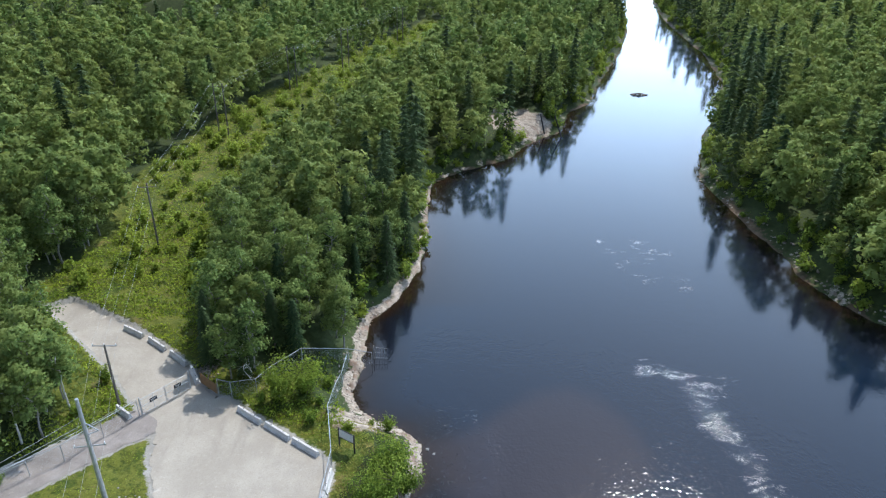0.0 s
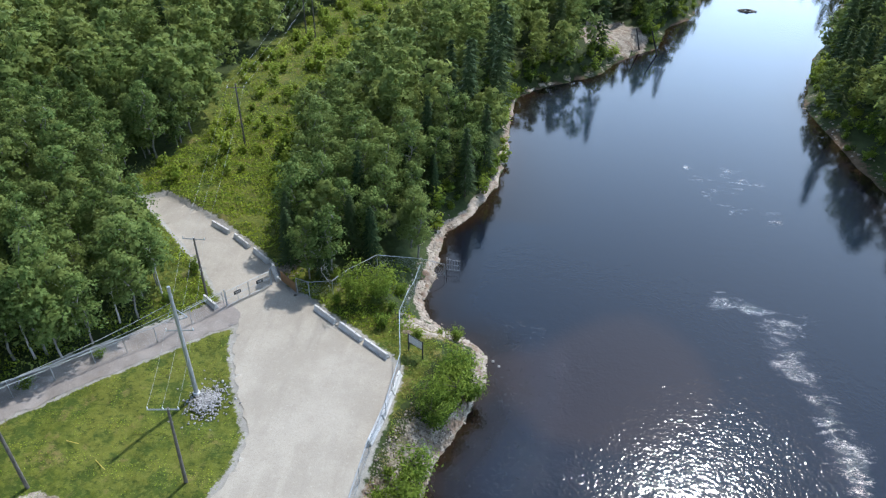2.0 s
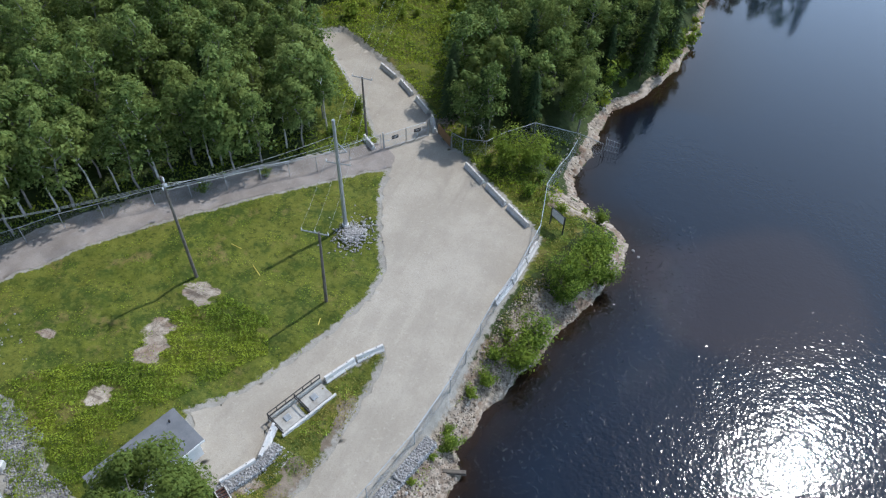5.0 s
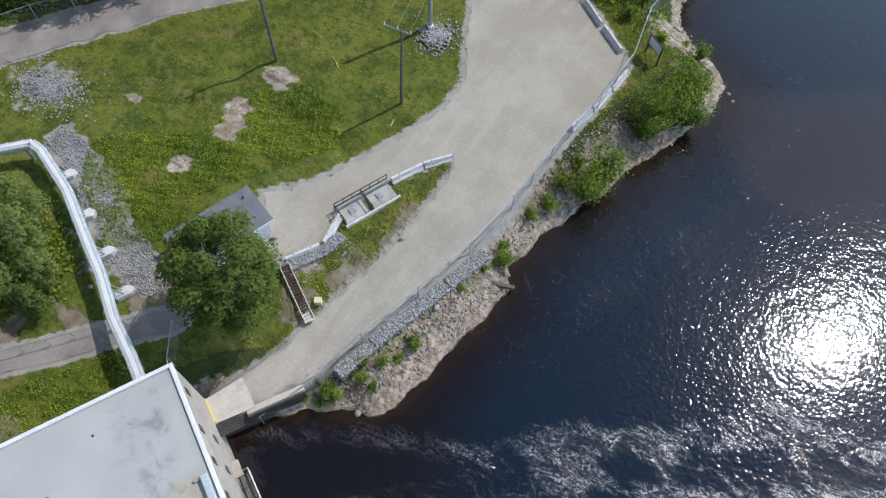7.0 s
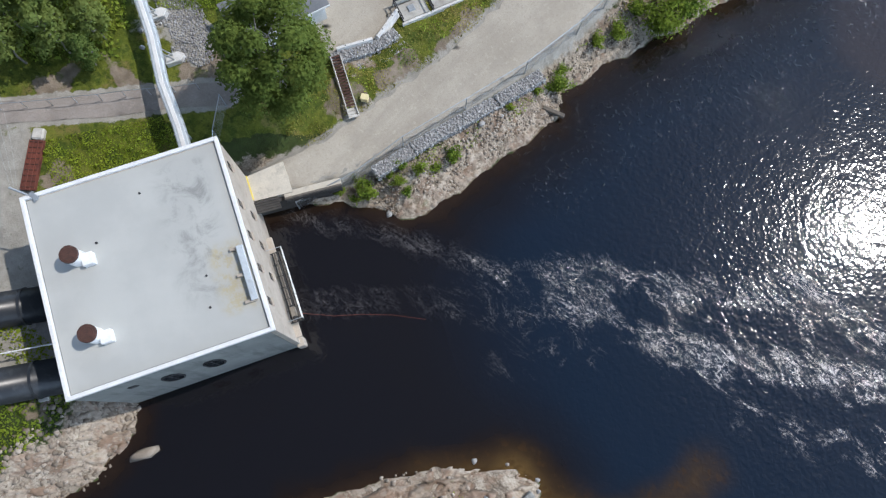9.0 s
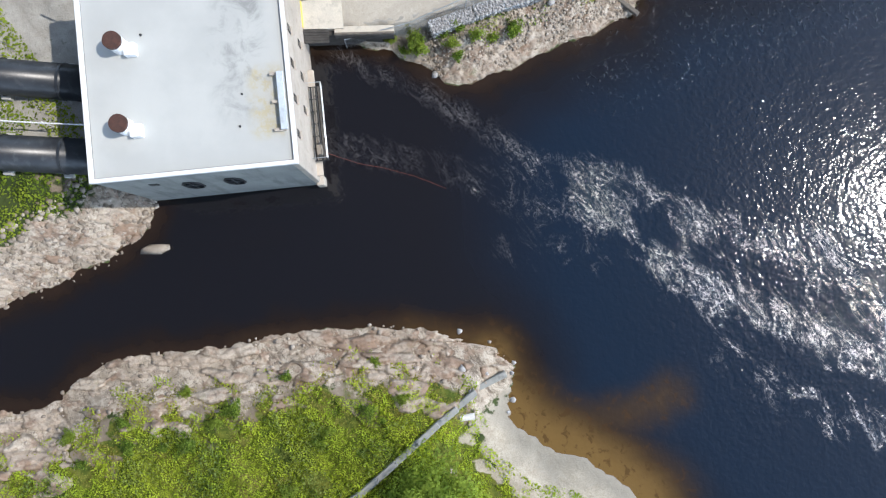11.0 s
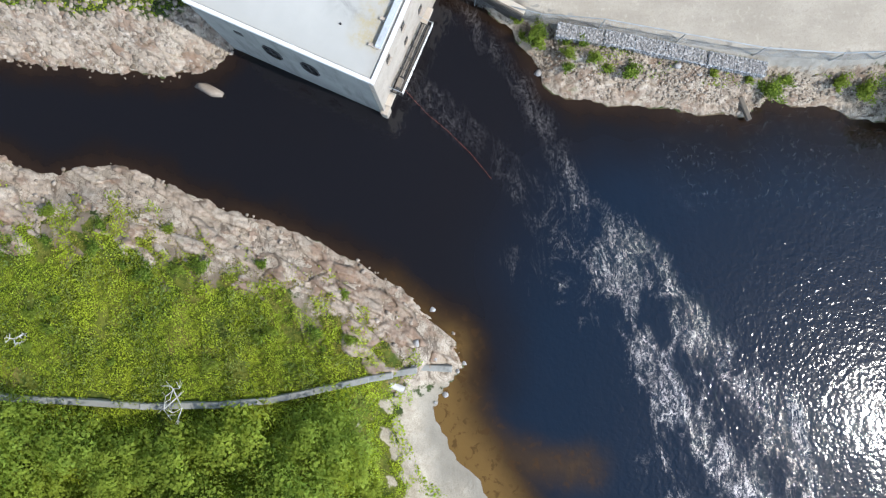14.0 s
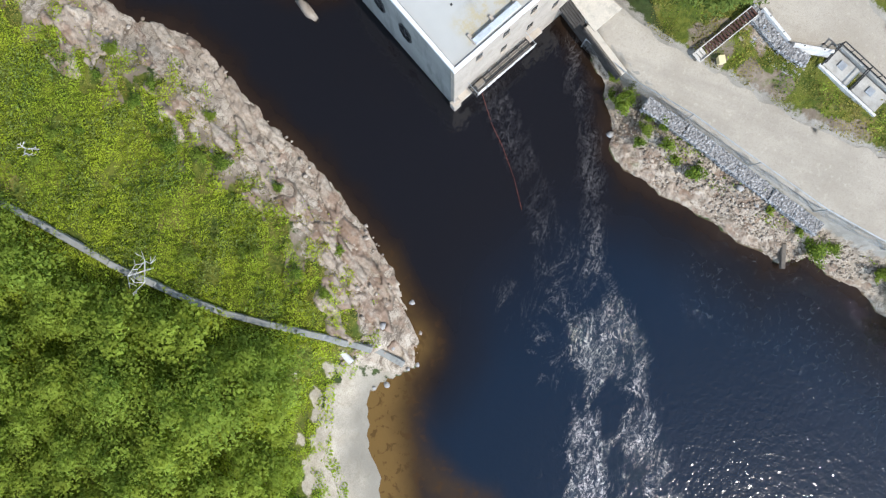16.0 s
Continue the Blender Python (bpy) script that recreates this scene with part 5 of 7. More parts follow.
for x, y in ((-43.6, 12.4), (-39.4, 10.4), (-35.7, 8.7), (-32.2, 7.0)):
    d, u = to_line(np.array([x]), np.array([y]), DUCT)
    k = max(range(len(DUCT)), key=lambda i: -math.dist(DUCT[i], (x, y)))
    near = Vector((x, y, 0)) + Vector((-0.45, -0.89, 0)) * float(d[0])
    z = height(x, y)
    away = Vector((0.45, 0.89, 0))
    side = Vector((0.89, -0.45, 0))
    bm = bmesh.new()
    prism(bm, [tuple((Vector((x, y, 0)) + side * s + away * t).xy) for s, t in ((-0.38, -0.75), (0.38, -0.75), (0.42, 0.45), (0.0, 0.85), (-0.42, 0.45))], z - 0.3, z + 0.55)
    bmesh.ops.bevel(bm, geom=bm.edges[:], offset=0.05, segments=1, affect="EDGES", profile=0.5)
    part("footing", bm, M_BARRIER, duct, "white pointed concrete footing")
    for s in (-0.22, 0.22):
        p = Vector((x, y, 0)) + side * s
        part("strut", rods(((p.x, p.y, z + 0.45), (near.x + side.x * s, near.y + side.y * s, 5.6), 0.06)), M_STEEL, duct)
    part("support_leg", rods(((near.x, near.y, z - 0.2), (near.x, near.y, 5.6), 0.14)), M_STEEL, duct)
for x, y in ((-30.5, 5.0), (-26.8, 3.2), (-47.4, 12.2)):
    part("support_leg", rods(((x, y, height(x, y) - 0.2), (x, y, 5.6), 0.14)), M_STEEL, duct)

# ---- concrete barriers ----
def jersey(m, length, label="pale concrete road barrier", group="road barriers"):
    b = thing("road_barrier", m, label, "barrier", group)
    prof = [(-0.3, 0.0), (-0.3, 0.1), (-0.17, 0.28), (-0.1, 0.66), (0.1, 0.66), (0.17, 0.28), (0.3, 0.1), (0.3, 0.0)]
    bm = bmesh.new()
    ends = [[bm.verts.new((sx * length / 2, y, z)) for y, z in prof] for sx in (-1, 1)]
    for i in range(len(prof)):
        j = (i + 1) % len(prof)
        bm.faces.new((ends[0][i], ends[1][i], ends[1][j], ends[0][j]))
    bm.faces.new(ends[0])
    bm.faces.new(ends[1][::-1])
    bmesh.ops.recalc_face_normals(bm, faces=bm.faces[:])
    part("body", bm, M_BARRIER, b)
    part("lifting_eye", rods(((-length * 0.25, 0, 0.65), (-length * 0.25, 0, 0.7), 0.05), ((length * 0.25, 0, 0.65), (length * 0.25, 0, 0.7), 0.05)), M_DARK, b)
    return b


for a, b in (((-37.2, 74.0), (-34.3, 72.1)), ((-33.3, 71.5), (-30.7, 69.3)), ((-29.8, 68.7), (-27.3, 66.4)), ((-26.5, 65.7), (-25.0, 63.0)),
             ((-19.4, 58.5), (-16.6, 56.3)), ((-16.0, 56.0), (-13.2, 53.8)), ((-12.8, 53.6), (-10.0, 51.5)), ((-32.2, 58.5), (-30.3, 57.0))):
    m, ln = between(a, b, 0.02)
    jersey(m, ln)
for a, b in (((-8.45, 49.3), (-8.75, 46.6)), ((-8.8, 46.4), (-9.2, 43.4)), ((-9.25, 43.2), (-9.9, 40.3))):
    m, ln = between(a, b, 0.02)
    jersey(m, ln, "stained concrete barrier beside the river fence")
for a, b in (((-17.4, 31.8), (-19.0, 29.8)), ((-19.1, 29.6), (-20.5, 26.9)), ((-22.2, 21.6), (-21.75, 18.8)), ((-21.9, 18.4), (-23.4, 15.9))):
    m, ln = between(a, b, 0.05)
    jersey(m, ln, "pale concrete barrier at the yard's edge")

# brown board fence by the gate
m, ln = between((-24.7, 63.2), (-22.4, 61.2))
screen = thing("board_screen", m, "brown plywood screen on posts beside the gate", "screen")
for k in range(3):
    part("board", boxes(((ln / 3 - 0.02, 0.05, 1.35), (-ln / 3 + k * ln / 3, 0, 0.75), 0.008)), M_PLY, screen)
for x in (-ln / 2, 0, ln / 2):
    part("post", boxes(((0.1, 0.1, 1.6), (x, 0.09, 0.7), 0.01)), M_WOOD, screen)


# ---- chain-link fences ----
def chain_fence(line, tall, label, spacing=3.0, cell=0.16, group="chain-link fences"):
    f = thing("chain_link_fence", Matrix(), label, "fence", group)
    pts = dense(line, spacing)
    tops = [(x, y, height(x, y)) for x, y in pts]
    post_mesh = rods(((0, 0, -0.2), (0, 0, tall + 0.05), 0.04, 0.04, 6))
    first = part("post", post_mesh, M_STEEL, f)
    first.location = tops[0]
    for p in tops[1:]:
        o = new("post", first.data)
        o.parent, o.location = f, p
    mesh_bm = []
    for a, b in zip(tops, tops[1:]):
        va, vb = Vector(a), Vector(b)
        part("top_rail", rods((va + Vector((0, 0, tall)), vb + Vector((0, 0, tall)), 0.036, 0.036, 5)), M_STEEL, f)
        ln = (vb - va).length
        k = max(2, int((ln + tall) / cell))
        for i in range(k):
            s = -tall + (ln + tall) * (i + 0.5) / k
            lo, hi = max(s, 0), min(s + tall, ln)
            for flip in (False, True):
                p0 = va.lerp(vb, lo / ln) + Vector((0, 0, (tall - (lo - s)) if flip else lo - s))
                p1 = va.lerp(vb, hi / ln) + Vector((0, 0, (tall - (hi - s)) if flip else hi - s))
                mesh_bm.append((p0, p1))
    r = 0.0026
    ends = np.array([[tuple(p), tuple(q)] for p, q in mesh_bm])
    d = ends[:, 1] - ends[:, 0]
    d /= np.linalg.norm(d, axis=1)[:, None]
    s1 = np.cross(d, (0.3, 0.2, 0.93))
    s1 /= np.linalg.norm(s1, axis=1)[:, None]
    s2 = np.cross(d, s1)
    ring = [s1 * r, (-0.5 * s1 + 0.866 * s2) * r, (-0.5 * s1 - 0.866 * s2) * r]
    v = np.stack([ends[:, e] + k for e in (0, 1) for k in ring], 1).reshape(-1, 3)
    base = np.arange(len(ends))[:, None] * 6
    faces = np.concatenate([base + np.array([[i, (i + 1) % 3, 3 + (i + 1) % 3, 3 + i]]) for i in range(3)])
    w = new("wire_mesh", mesh_from("wire_mesh", v, faces, M_STEEL))
    w.parent = f
    return f


chain_fence([(-66, 12), (-59.5, 24), (-50.4, 35.4), (-46.8, 38.9), (-38.8, 46.7), (-34.4, 51.0), (-29.6, 57.6)], 2.1, "galvanised chain-link fence along the gravel walkway")
chain_fence([(-22.2, 61.2), (-20.6, 60.6), (-18.0, 61.3), (-16.6, 63.7), (-13.8, 66.9), (-8.7, 69.8), (-5.9, 70.7)], 2.1, "chain-link fence running from the gate to the river")
chain_fence([(-8.8, 68.8), (-9.4, 62.2), (-9.6, 57), (-8.5, 50.3), (-8.9, 43.8), (-9.7, 39.4), (-10.5, 30.3), (-11.4, 24.7), (-12.9, 19.2), (-14.5, 13.7), (-15.7, 9.5), (-17.8, 5.0)], 2.0,
            "chain-link fence along the river side of the road")
chain_fence([(-26.6, 6.9), (-25.0, 4.6), (-23.2, 2.4)], 2.0, "short chain-link fence by the powerhouse corner")
m, _ = between((-6.4, 72.0), (-5.0, 71.8))
wing = thing("fence_wing", m, "steel fence wing over the water", "fence")
for z in (0.5, 1.3, 2.1):
    part("rail", rods(((0, 0, z), (1.7, 0.1, z * 0.9 + 0.1), 0.022)), M_STEEL, wing)
for k in range(5):
    part("upright", rods(((0.34 * (k + 1), 0.02 * k, 0.4), (0.34 * (k + 1), 0.02 * k, 2.1), 0.018)), M_STEEL, wing)
part("post", rods(((0, 0, -0.6), (0, 0, 2.4), 0.05)), M_STEEL, wing)

# ---- gate ----
GA, GB = Vector((-29.4, 57.8)), Vector((-25.6, 62.3))
gate = thing("steel_gate", on_ground((GA.x + GB.x) / 2, (GA.y + GB.y) / 2, math.atan2(GB.y - GA.y, GB.x - GA.x)), "closed double chain-link gate with small dark signs", "gate")
GL = (GB - GA).length
for sx in (-1, 1):
    part("gate_post", rods(((sx * GL / 2, 0, -0.3), (sx * GL / 2, 0, 2.4), 0.07)), M_STEEL, gate)
    leaf = new("gate_leaf")
    leaf.parent = gate
    x0, x1 = sx * 0.05, sx * (GL / 2 - 0.1)
    part("frame", rods(*[((x0, 0, z), (x1, 0, z), 0.03) for z in (0.15, 1.1, 2.05)], *[((x, 0, 0.15), (x, 0, 2.05), 0.03) for x in (x0, (x0 + x1) / 2, x1)]), M_STEEL, leaf)
    items = []
    for i in range(22):
        s = -1.9 + (abs(x1 - x0) + 1.9) * i / 21
        lo, hi = max(s, 0), min(s + 1.9, abs(x1 - x0))
        for flip in (0, 1):
            f = lambda t: 0.15 + (1.9 - (t - s) if flip else t - s)
            items.append(((sx * (0.05 + lo), 0, f(lo)), (sx * (0.05 + hi), 0, f(hi)), 0.006, 0.006, 3))
    part("wire_mesh", rods(*items), M_STEEL, leaf)
    part("sign", boxes(((0.85, 0.03, 0.45), ((x0 + x1) / 2, -0.05, 1.35), 0.005)), M_DARK, leaf, "dark warning sign")
    part("sign_bar", boxes(((0.6, 0.01, 0.07), ((x0 + x1) / 2, -0.07, 1.42)), ((0.5, 0.01, 0.05), ((x0 + x1) / 2, -0.07, 1.28))), M_BARRIER, leaf)

# ---- river sign ----
m, ln = between((-8.0, 52.9), (-6.4, 51.8))
sign = thing("river_sign", m, "white notice board on two dark posts", "sign")
for x in (-ln / 2, ln / 2):
    part("post", boxes(((0.12, 0.12, 2.5), (x, 0, 1.05), 0.01)), M_DARK, sign)
part("panel", boxes(((ln - 0.16, 0.05, 1.0), (0, -0.03, 1.72), 0.01)), M_SIDING, sign)
part("border", boxes(((ln, 0.07, 0.07), (0, -0.03, 2.25)), ((ln, 0.07, 0.07), (0, -0.03, 1.2))), M_DARK, sign)
for k in range(4):
    part("text_bar", boxes(((ln * (0.62 - 0.08 * (k % 2)), 0.012, 0.07), (0, -0.06, 2.03 - 0.19 * k))), M_DUCT, sign, "grey text line")


# ---- poles and wires ----
def crossarm(parent, z, ang, half, mat=None, stubs=3):
    d = Vector((math.cos(ang), math.sin(ang), 0))
    arm = part("crossarm", rods(((*(-d * half).xy, z), (*(d * half).xy, z), 0.06, 0.06, 6)), mat or M_STEEL, parent)
    tips = []
    for k in range(stubs):
        p = d * (-half + 2 * half * k / max(1, stubs - 1)) * 0.95
        part("insulator", rods(((p.x, p.y, z), (p.x, p.y, z + 0.3), 0.06, 0.04, 8)), M_TRIM, arm, "white insulator")
        tips.append(parent.matrix_world @ Vector((p.x, p.y, z + 0.3)))
    return tips


def utility_pole(x, y, top, r, mat, label, lean=(0, 0)):
    m = on_ground(x, y)
    p = thing("utility_pole", m, label, "utility pole", "power line poles")
    h = top - m.translation.z
    part("shaft", rods(((0, 0, -0.4), (lean[0], lean[1], h), r, r * 0.6, 12)), mat, p)
    return p, h


pole_a, ha = utility_pole(-27.6, 44.55, 16.4, 0.24, M_STEEL, "tall grey steel utility pole in a stone bed")
part("base_collar", rods(((0, 0, 0), (0, 0, 0.35), 0.36, 0.34, 14)), M_TRIM, pole_a)
a_lo = crossarm(pole_a, ha - 5.0, 0.15, 1.25)
part("brace", rods(((0, 0, ha - 2.4), (1.0, 0.1, ha - 3.4), 0.05), ((0, 0, ha - 3.8), (1.0, 0.1, ha - 3.4), 0.05)), M_STEEL, pole_a)
pole_b, hb = utility_pole(-32.25, 59.15, 11.4, 0.16, M_POLE, "dark wooden utility pole with a crossarm")
b_tip = crossarm(pole_b, hb - 0.15, 0.0, 1.25)
pole_c, hc = utility_pole(-37.15, 32.4, 16.1, 0.17, M_POLE, "tall weathered wooden utility pole on the lawn")
c_tip = crossarm(pole_c, hc - 0.9, 2.2, 0.7, M_STEEL)
part("transformer_bracket", boxes(((0.36, 0.28, 0.28), (0.22, -0.1, hc - 0.8), 0.03)), M_STEEL, pole_c)
pole_d, hd = utility_pole(-24.6, 34.7, 12.3, 0.17, M_POLE, "wooden utility pole with a crossarm on the lawn", (0.35, 0.1))
d_tip = crossarm(pole_d, hd - 0.1, 0.12, 1.25)
tower_tips = []
for x, y, tall, twin in ((-39.7, 94.8, 11.0, False), (-43.5, 150, 11.5, True), (-34.1, 188.5, 12, True), (-22.4, 215.5, 12.5, True), (-6.6, 256, 13, True)):
    m = on_ground(x, y)
    t = thing("utility_pole", m, "distant wooden power line pole in the cleared strip", "utility pole", "power line poles")
    for sx in ((-1.0, 1.0) if twin else (0,)):
        part("shaft", rods(((sx, 0, -0.4), (sx, 0, tall), 0.16, 0.12, 8)), M_POLE, t)
    tower_tips.append(crossarm(t, tall - 0.6, 0.2, 2.0 if twin else 1.3, M_POLE))


def wires(name, pairs, sag, r, label):
    w = thing(name, Matrix(), label, "cable", "overhead cables")
    for a, b in pairs:
        a, b = Vector(a), Vector(b)
        pts = [a.lerp(b, i / 12) - Vector((0, 0, sag * 4 * (i / 12) * (1 - i / 12))) for i in range(13)]
        bm = bmesh.new()
        side = (b - a).cross(Vector((0, 0, 1))).normalized() * r
        lift = Vector((0, 0, r))
        rings = [[bm.verts.new(p + o) for o in (side, lift, -side, -lift)] for p in pts]
        for p, q in zip(rings, rings[1:]):
            for i in range(4):
                bm.faces.new((p[i], p[(i + 1) % 4], q[(i + 1) % 4], q[i]))
        bmesh.ops.recalc_face_normals(bm, faces=bm.faces[:])
        part("wire", bm, M_WIRE, w)
    return w


wires("overhead_cable", list(zip(d_tip, a_lo)), 0.25, 0.009, "three pale wires from the wooden to the steel pole")
wires("overhead_cable", list(zip(a_lo, b_tip)), 0.3, 0.009, "three pale wires between the poles at the gate")
wires("overhead_cable", list(zip(b_tip, tower_tips[0])), 0.6, 0.008, "wires running up the cleared strip")
for ta, tb in zip(tower_tips, tower_tips[1:]):
    wires("overhead_cable", list(zip(ta, tb)), 1.0, 0.01, "wires running up the cleared strip")
top_a = pole_a.matrix_world @ Vector((0, 0, ha - 1.7))
a_side = [top_a + Vector((0, 0, -0.9 * k)) for k in range(3)]
wires("overhead_cable", [(c_tip[k % 3] + Vector((0, 0, -0.35 * k)), a_side[k]) for k in range(3)], 0.35, 0.021, "pale cables between the tall poles")
wires("overhead_cable", [(c_tip[k % 3] + Vector((0, 0, -0.35 * k)), (-66, 13 + 0.5 * k, 13.5 - 0.4 * k)) for k in range(3)], 0.8, 0.021, "pale cables leading off along the walkway")
wires("overhead_cable", [(c_tip[2] + Vector((0, 0, -1.4)), (-29.4, 57.9, 5.6))], 0.4, 0.02, "a low cable from the pole to the gate post")
for (x, y), (ex, ey) in (((-36.6, 37.4), (-35.4, 37.0)), ((-33.2, 35.9), (-32.0, 35.0)), ((-24.2, 32.8), (-23.9, 32.0))):
    g = thing("guy_guard", Matrix(), "yellow plastic guy wire guard on the lawn", "guy guard", "guy guards")
    z = height(x, y)
    part("sleeve", rods(((x, y, z), (ex + (ex - x) * 0.3, ey + (ey - y) * 0.3, z + 0.4), 0.03)), M_YELLOW, g)

# ---- shed ----
shed = thing("shed", on_ground(-28.75, 14.85, math.atan2(7.1, 2.5)), "low shed with grey shingle roof and pale siding", "shed")
part("wall", boxes(((6.9, 3.3, 2.3), (0, 0, 1.0), 0.02)), M_SIDING, shed)
bm = bmesh.new()
box(bm, (7.6, 3.95, 0.14), (0, 0, 2.35), 0.02, Matrix.Rotation(radians(4), 4, "X"))
part("roof", bm, M_SHINGLE, shed, "grey shingled low-slope roof")
part("door", boxes(((1.0, 0.06, 2.0), (1.5, -1.68, 0.9), 0.01)), M_STEEL, shed)
part("fascia", boxes(((7.6, 0.06, 0.2), (0, -1.98, 2.2), 0.01)), M_TRIM, shed)
part("roof_pipe", rods(((2.9, 1.1, 2.3), (2.9, 1.1, 2.8), 0.07)), M_DARK, shed)

# ---- sunken vault in the yard ----
vault = thing("concrete_vault", on_ground(-20.95, 23.9, math.atan2(4.7, 2.0), 0.1), "open concrete valve vault with steel guard frames", "vault")
for k, x in ((0, -1.35), (1, 1.35)):
    slab = part("slab", boxes(((2.3, 1.5, 0.25), (x, 0, 0.05), 0.03)), M_CONCRETE, vault)
    part("hatch", boxes(((0.55, 0.55, 0.12), (x - 0.1, 0.1, 0.23), 0.02)), M_STEEL, slab)
part("wall", boxes(((5.4, 0.2, 0.8), (0, 0.95, 0.1), 0.02)), M_CONCRETE, vault)
part("wall", boxes(((5.4, 0.2, 0.6), (0, -0.95, 0.0), 0.02)), M_BARRIER, vault)
for x in (-2.6, 0.0):
    for z in (0.5, 1.0):
        part("rail", rods(((x, -1.0, z), (x, 1.0, z), 0.05)), M_DARK, vault)
for k in range(7):
    x = -2.6 + k * 0.87
    part("post", rods(((x, 1.0, 0), (x, 1.0, 1.1), 0.04)), M_DARK, vault)
for z in (0.6, 1.1):
    part("rail", rods(((-2.6, 1.0, z), (2.6, 1.0, z), 0.045)), M_DARK, vault)

# ---- wooden stairs ----
SA, SB = Vector((-23.1, 15.4, 3.5)), Vector((-18.9, 12.9, 2.65))
stairs = thing("outdoor_stairs", Matrix.Translation(SA) @ Matrix.Rotation(math.atan2(SB.y - SA.y, SB.x - SA.x), 4, "Z"), "weathered outdoor stairs with pale stringers and rusty treads", "stairs")
ln, drop = (SB - SA).xy.length, SA.z - SB.z
slope = math.atan2(drop, ln)
for y in (-0.38, 0.38):
    part("stringer", boxes(((ln, 0.08, 0.26), (ln / 2, y, -drop / 2 + 0.28), 0.02, Matrix.Rotation(slope, 4, "Y"))), M_DEAD, stairs, "pale timber stringer")
tread = None
for k in range(17):
    at = (ln * (k + 0.5) / 20, 0, -drop * (k + 0.5) / 20 + 0.3)
    if tread is None:
        tread = part("tread", boxes(((0.16, 0.68, 0.05), (0, 0, 0), 0.01)), M_RUST, stairs)
        tread.location = at
    else:
        o = new("tread", tread.data)
        o.parent, o.location = stairs, at
for k in range(3):
    part("landing_plank", boxes(((0.24, 0.86, 0.08), (ln - 0.55 + 0.27 * k, 0, -drop + 0.26 - 0.02 * k), 0.015)), M_DEAD, stairs)
cab = thing("utility_box", on_ground(-19.35, 14.6, 0.5), "cream utility box beside the stairs", "utility box")
part("body", boxes(((0.55, 0.45, 0.55), (0, 0, 0.3), 0.03)), M_CREAM, cab)
part("lid", boxes(((0.6, 0.5, 0.06), (0, 0, 0.6), 0.02)), M_CREAM, cab)

# ---- rusted steel frame behind the powerhouse ----
rack = thing("rusted_rack", on_ground(-33.6, -5.9, math.atan2(-2.0, 1.6)), "rusted steel trash rack lying by the penstocks", "steel rack")
part("plate", boxes(((3.9, 0.95, 0.2), (0.1, 0, 0.25), 0.02)), M_RED, rack, "rust-red plate")
for y in (-0.5, -0.17, 0.17, 0.5):
    part("side_beam", boxes(((3.9, 0.07, 0.32), (0.1, y, 0.28), 0.01)), M_RED, rack)
for k in range(9):
    part("bar", boxes(((0.05, 1.0, 0.05), (-1.7 + k * 0.44, 0, 0.4))), M_RUST, rack)
part("end_block", boxes(((0.9, 0.9, 0.5), (-2.35, 0, 0.25), 0.12)), M_DEAD, rack, "pale weathered end block")

# ---- low wall on the point ----
WALL = [(6.6, -40), (7.6, -34), (8.3, -31), (9.0, -26.5), (9.7, -22), (10.2, -16.5), (10.25, -13), (9.9, -9.5), (9.4, -5.5), (9.2, -2.0), (9.6, 0.6)]
lw = thing("concrete_wall", Matrix(), "low grey-green concrete wall across the point", "wall")
for p, q in zip(dense(WALL, 1.6), dense(WALL, 1.6)[1:]):
    mm, l2 = between(p, q)
    fall = 1.0 - 0.75 * smooth(np.array([p[1]]), -6, 1)[0]
    part("wall_section", boxes(((l2 + 0.04, 0.46, 0.9), (mm.translation.x, mm.translation.y, mm.translation.z + 0.1 * fall), 0.05, mm.to_3x3().to_4x4())), M_WALL_S, lw)
cul = thing("culvert_pipe", on_ground(10.4, -3.5, 1.1), "short pale culvert pipe on the beach", "pipe")
part("pipe", rods(((-0.6, 0, 0.2), (0.5, 0, 0.25), 0.24, 0.24, 14)), M_BARRIER, cul)
# dark disc on the closed end stands in for the shaded hollow
part("opening", rods(((0.49, 0, 0.25), (0.52, 0, 0.25), 0.19, 0.19, 14)), M_DARK, cul)


# ---- dead trees, posts, rope ----
def snag(m, seed, tall, label, girth=0.1):
    rng = np.random.default_rng(seed)
    s = thing("dead_tree", m, label, "dead tree")

    def grow(bm, p, d, ln, r, depth):
        q = p + d * ln
        rod(bm, p, q, r, r * 0.6, 5)
        if depth:
            for _ in range(3):
                nd = (d * 0.8 + Vector(rng.normal(size=3)) * 0.85 + Vector((0, 0, 0.05))).normalized()
                grow(bm, q, nd, ln * rng.uniform(0.55, 0.85), r * 0.6, depth - 1)
    bm = bmesh.new()
    grow(bm, Vector((0, 0, -0.2)), Vector((0.1, 0.05, 1)).normalized(), tall * 0.4, girth, 4 if tall > 4 else 3)
    part("limbwork", bm, M_DEAD, s)
    return s


snag(on_ground(9.0, -19.1), 3, 4.0, "bleached bare tree leaning over the low wall", 0.095)
snag(on_ground(3.9, -30.6), 4, 1.8, "small bleached dead shrub among the weeds")
snag(on_ground(-20.0, 66.0), 6, 7.5, "bare grey treetop standing out of the birches")
for x, y, lx in ((31.4, 163, -1.6), (35.3, 161.5, -2.2)):
    p = thing("leaning_post", Matrix.Translation((x, y, 0)), "dark old post leaning out of the river", "post", "old posts in the river")
    part("shaft", rods(((0, 0, -0.6), (lx, 0.6, 5.2), 0.2, 0.14)), M_DARK, p)
rope = thing("orange_rope", Matrix(), "thin orange safety rope floating on the tailrace", "rope")
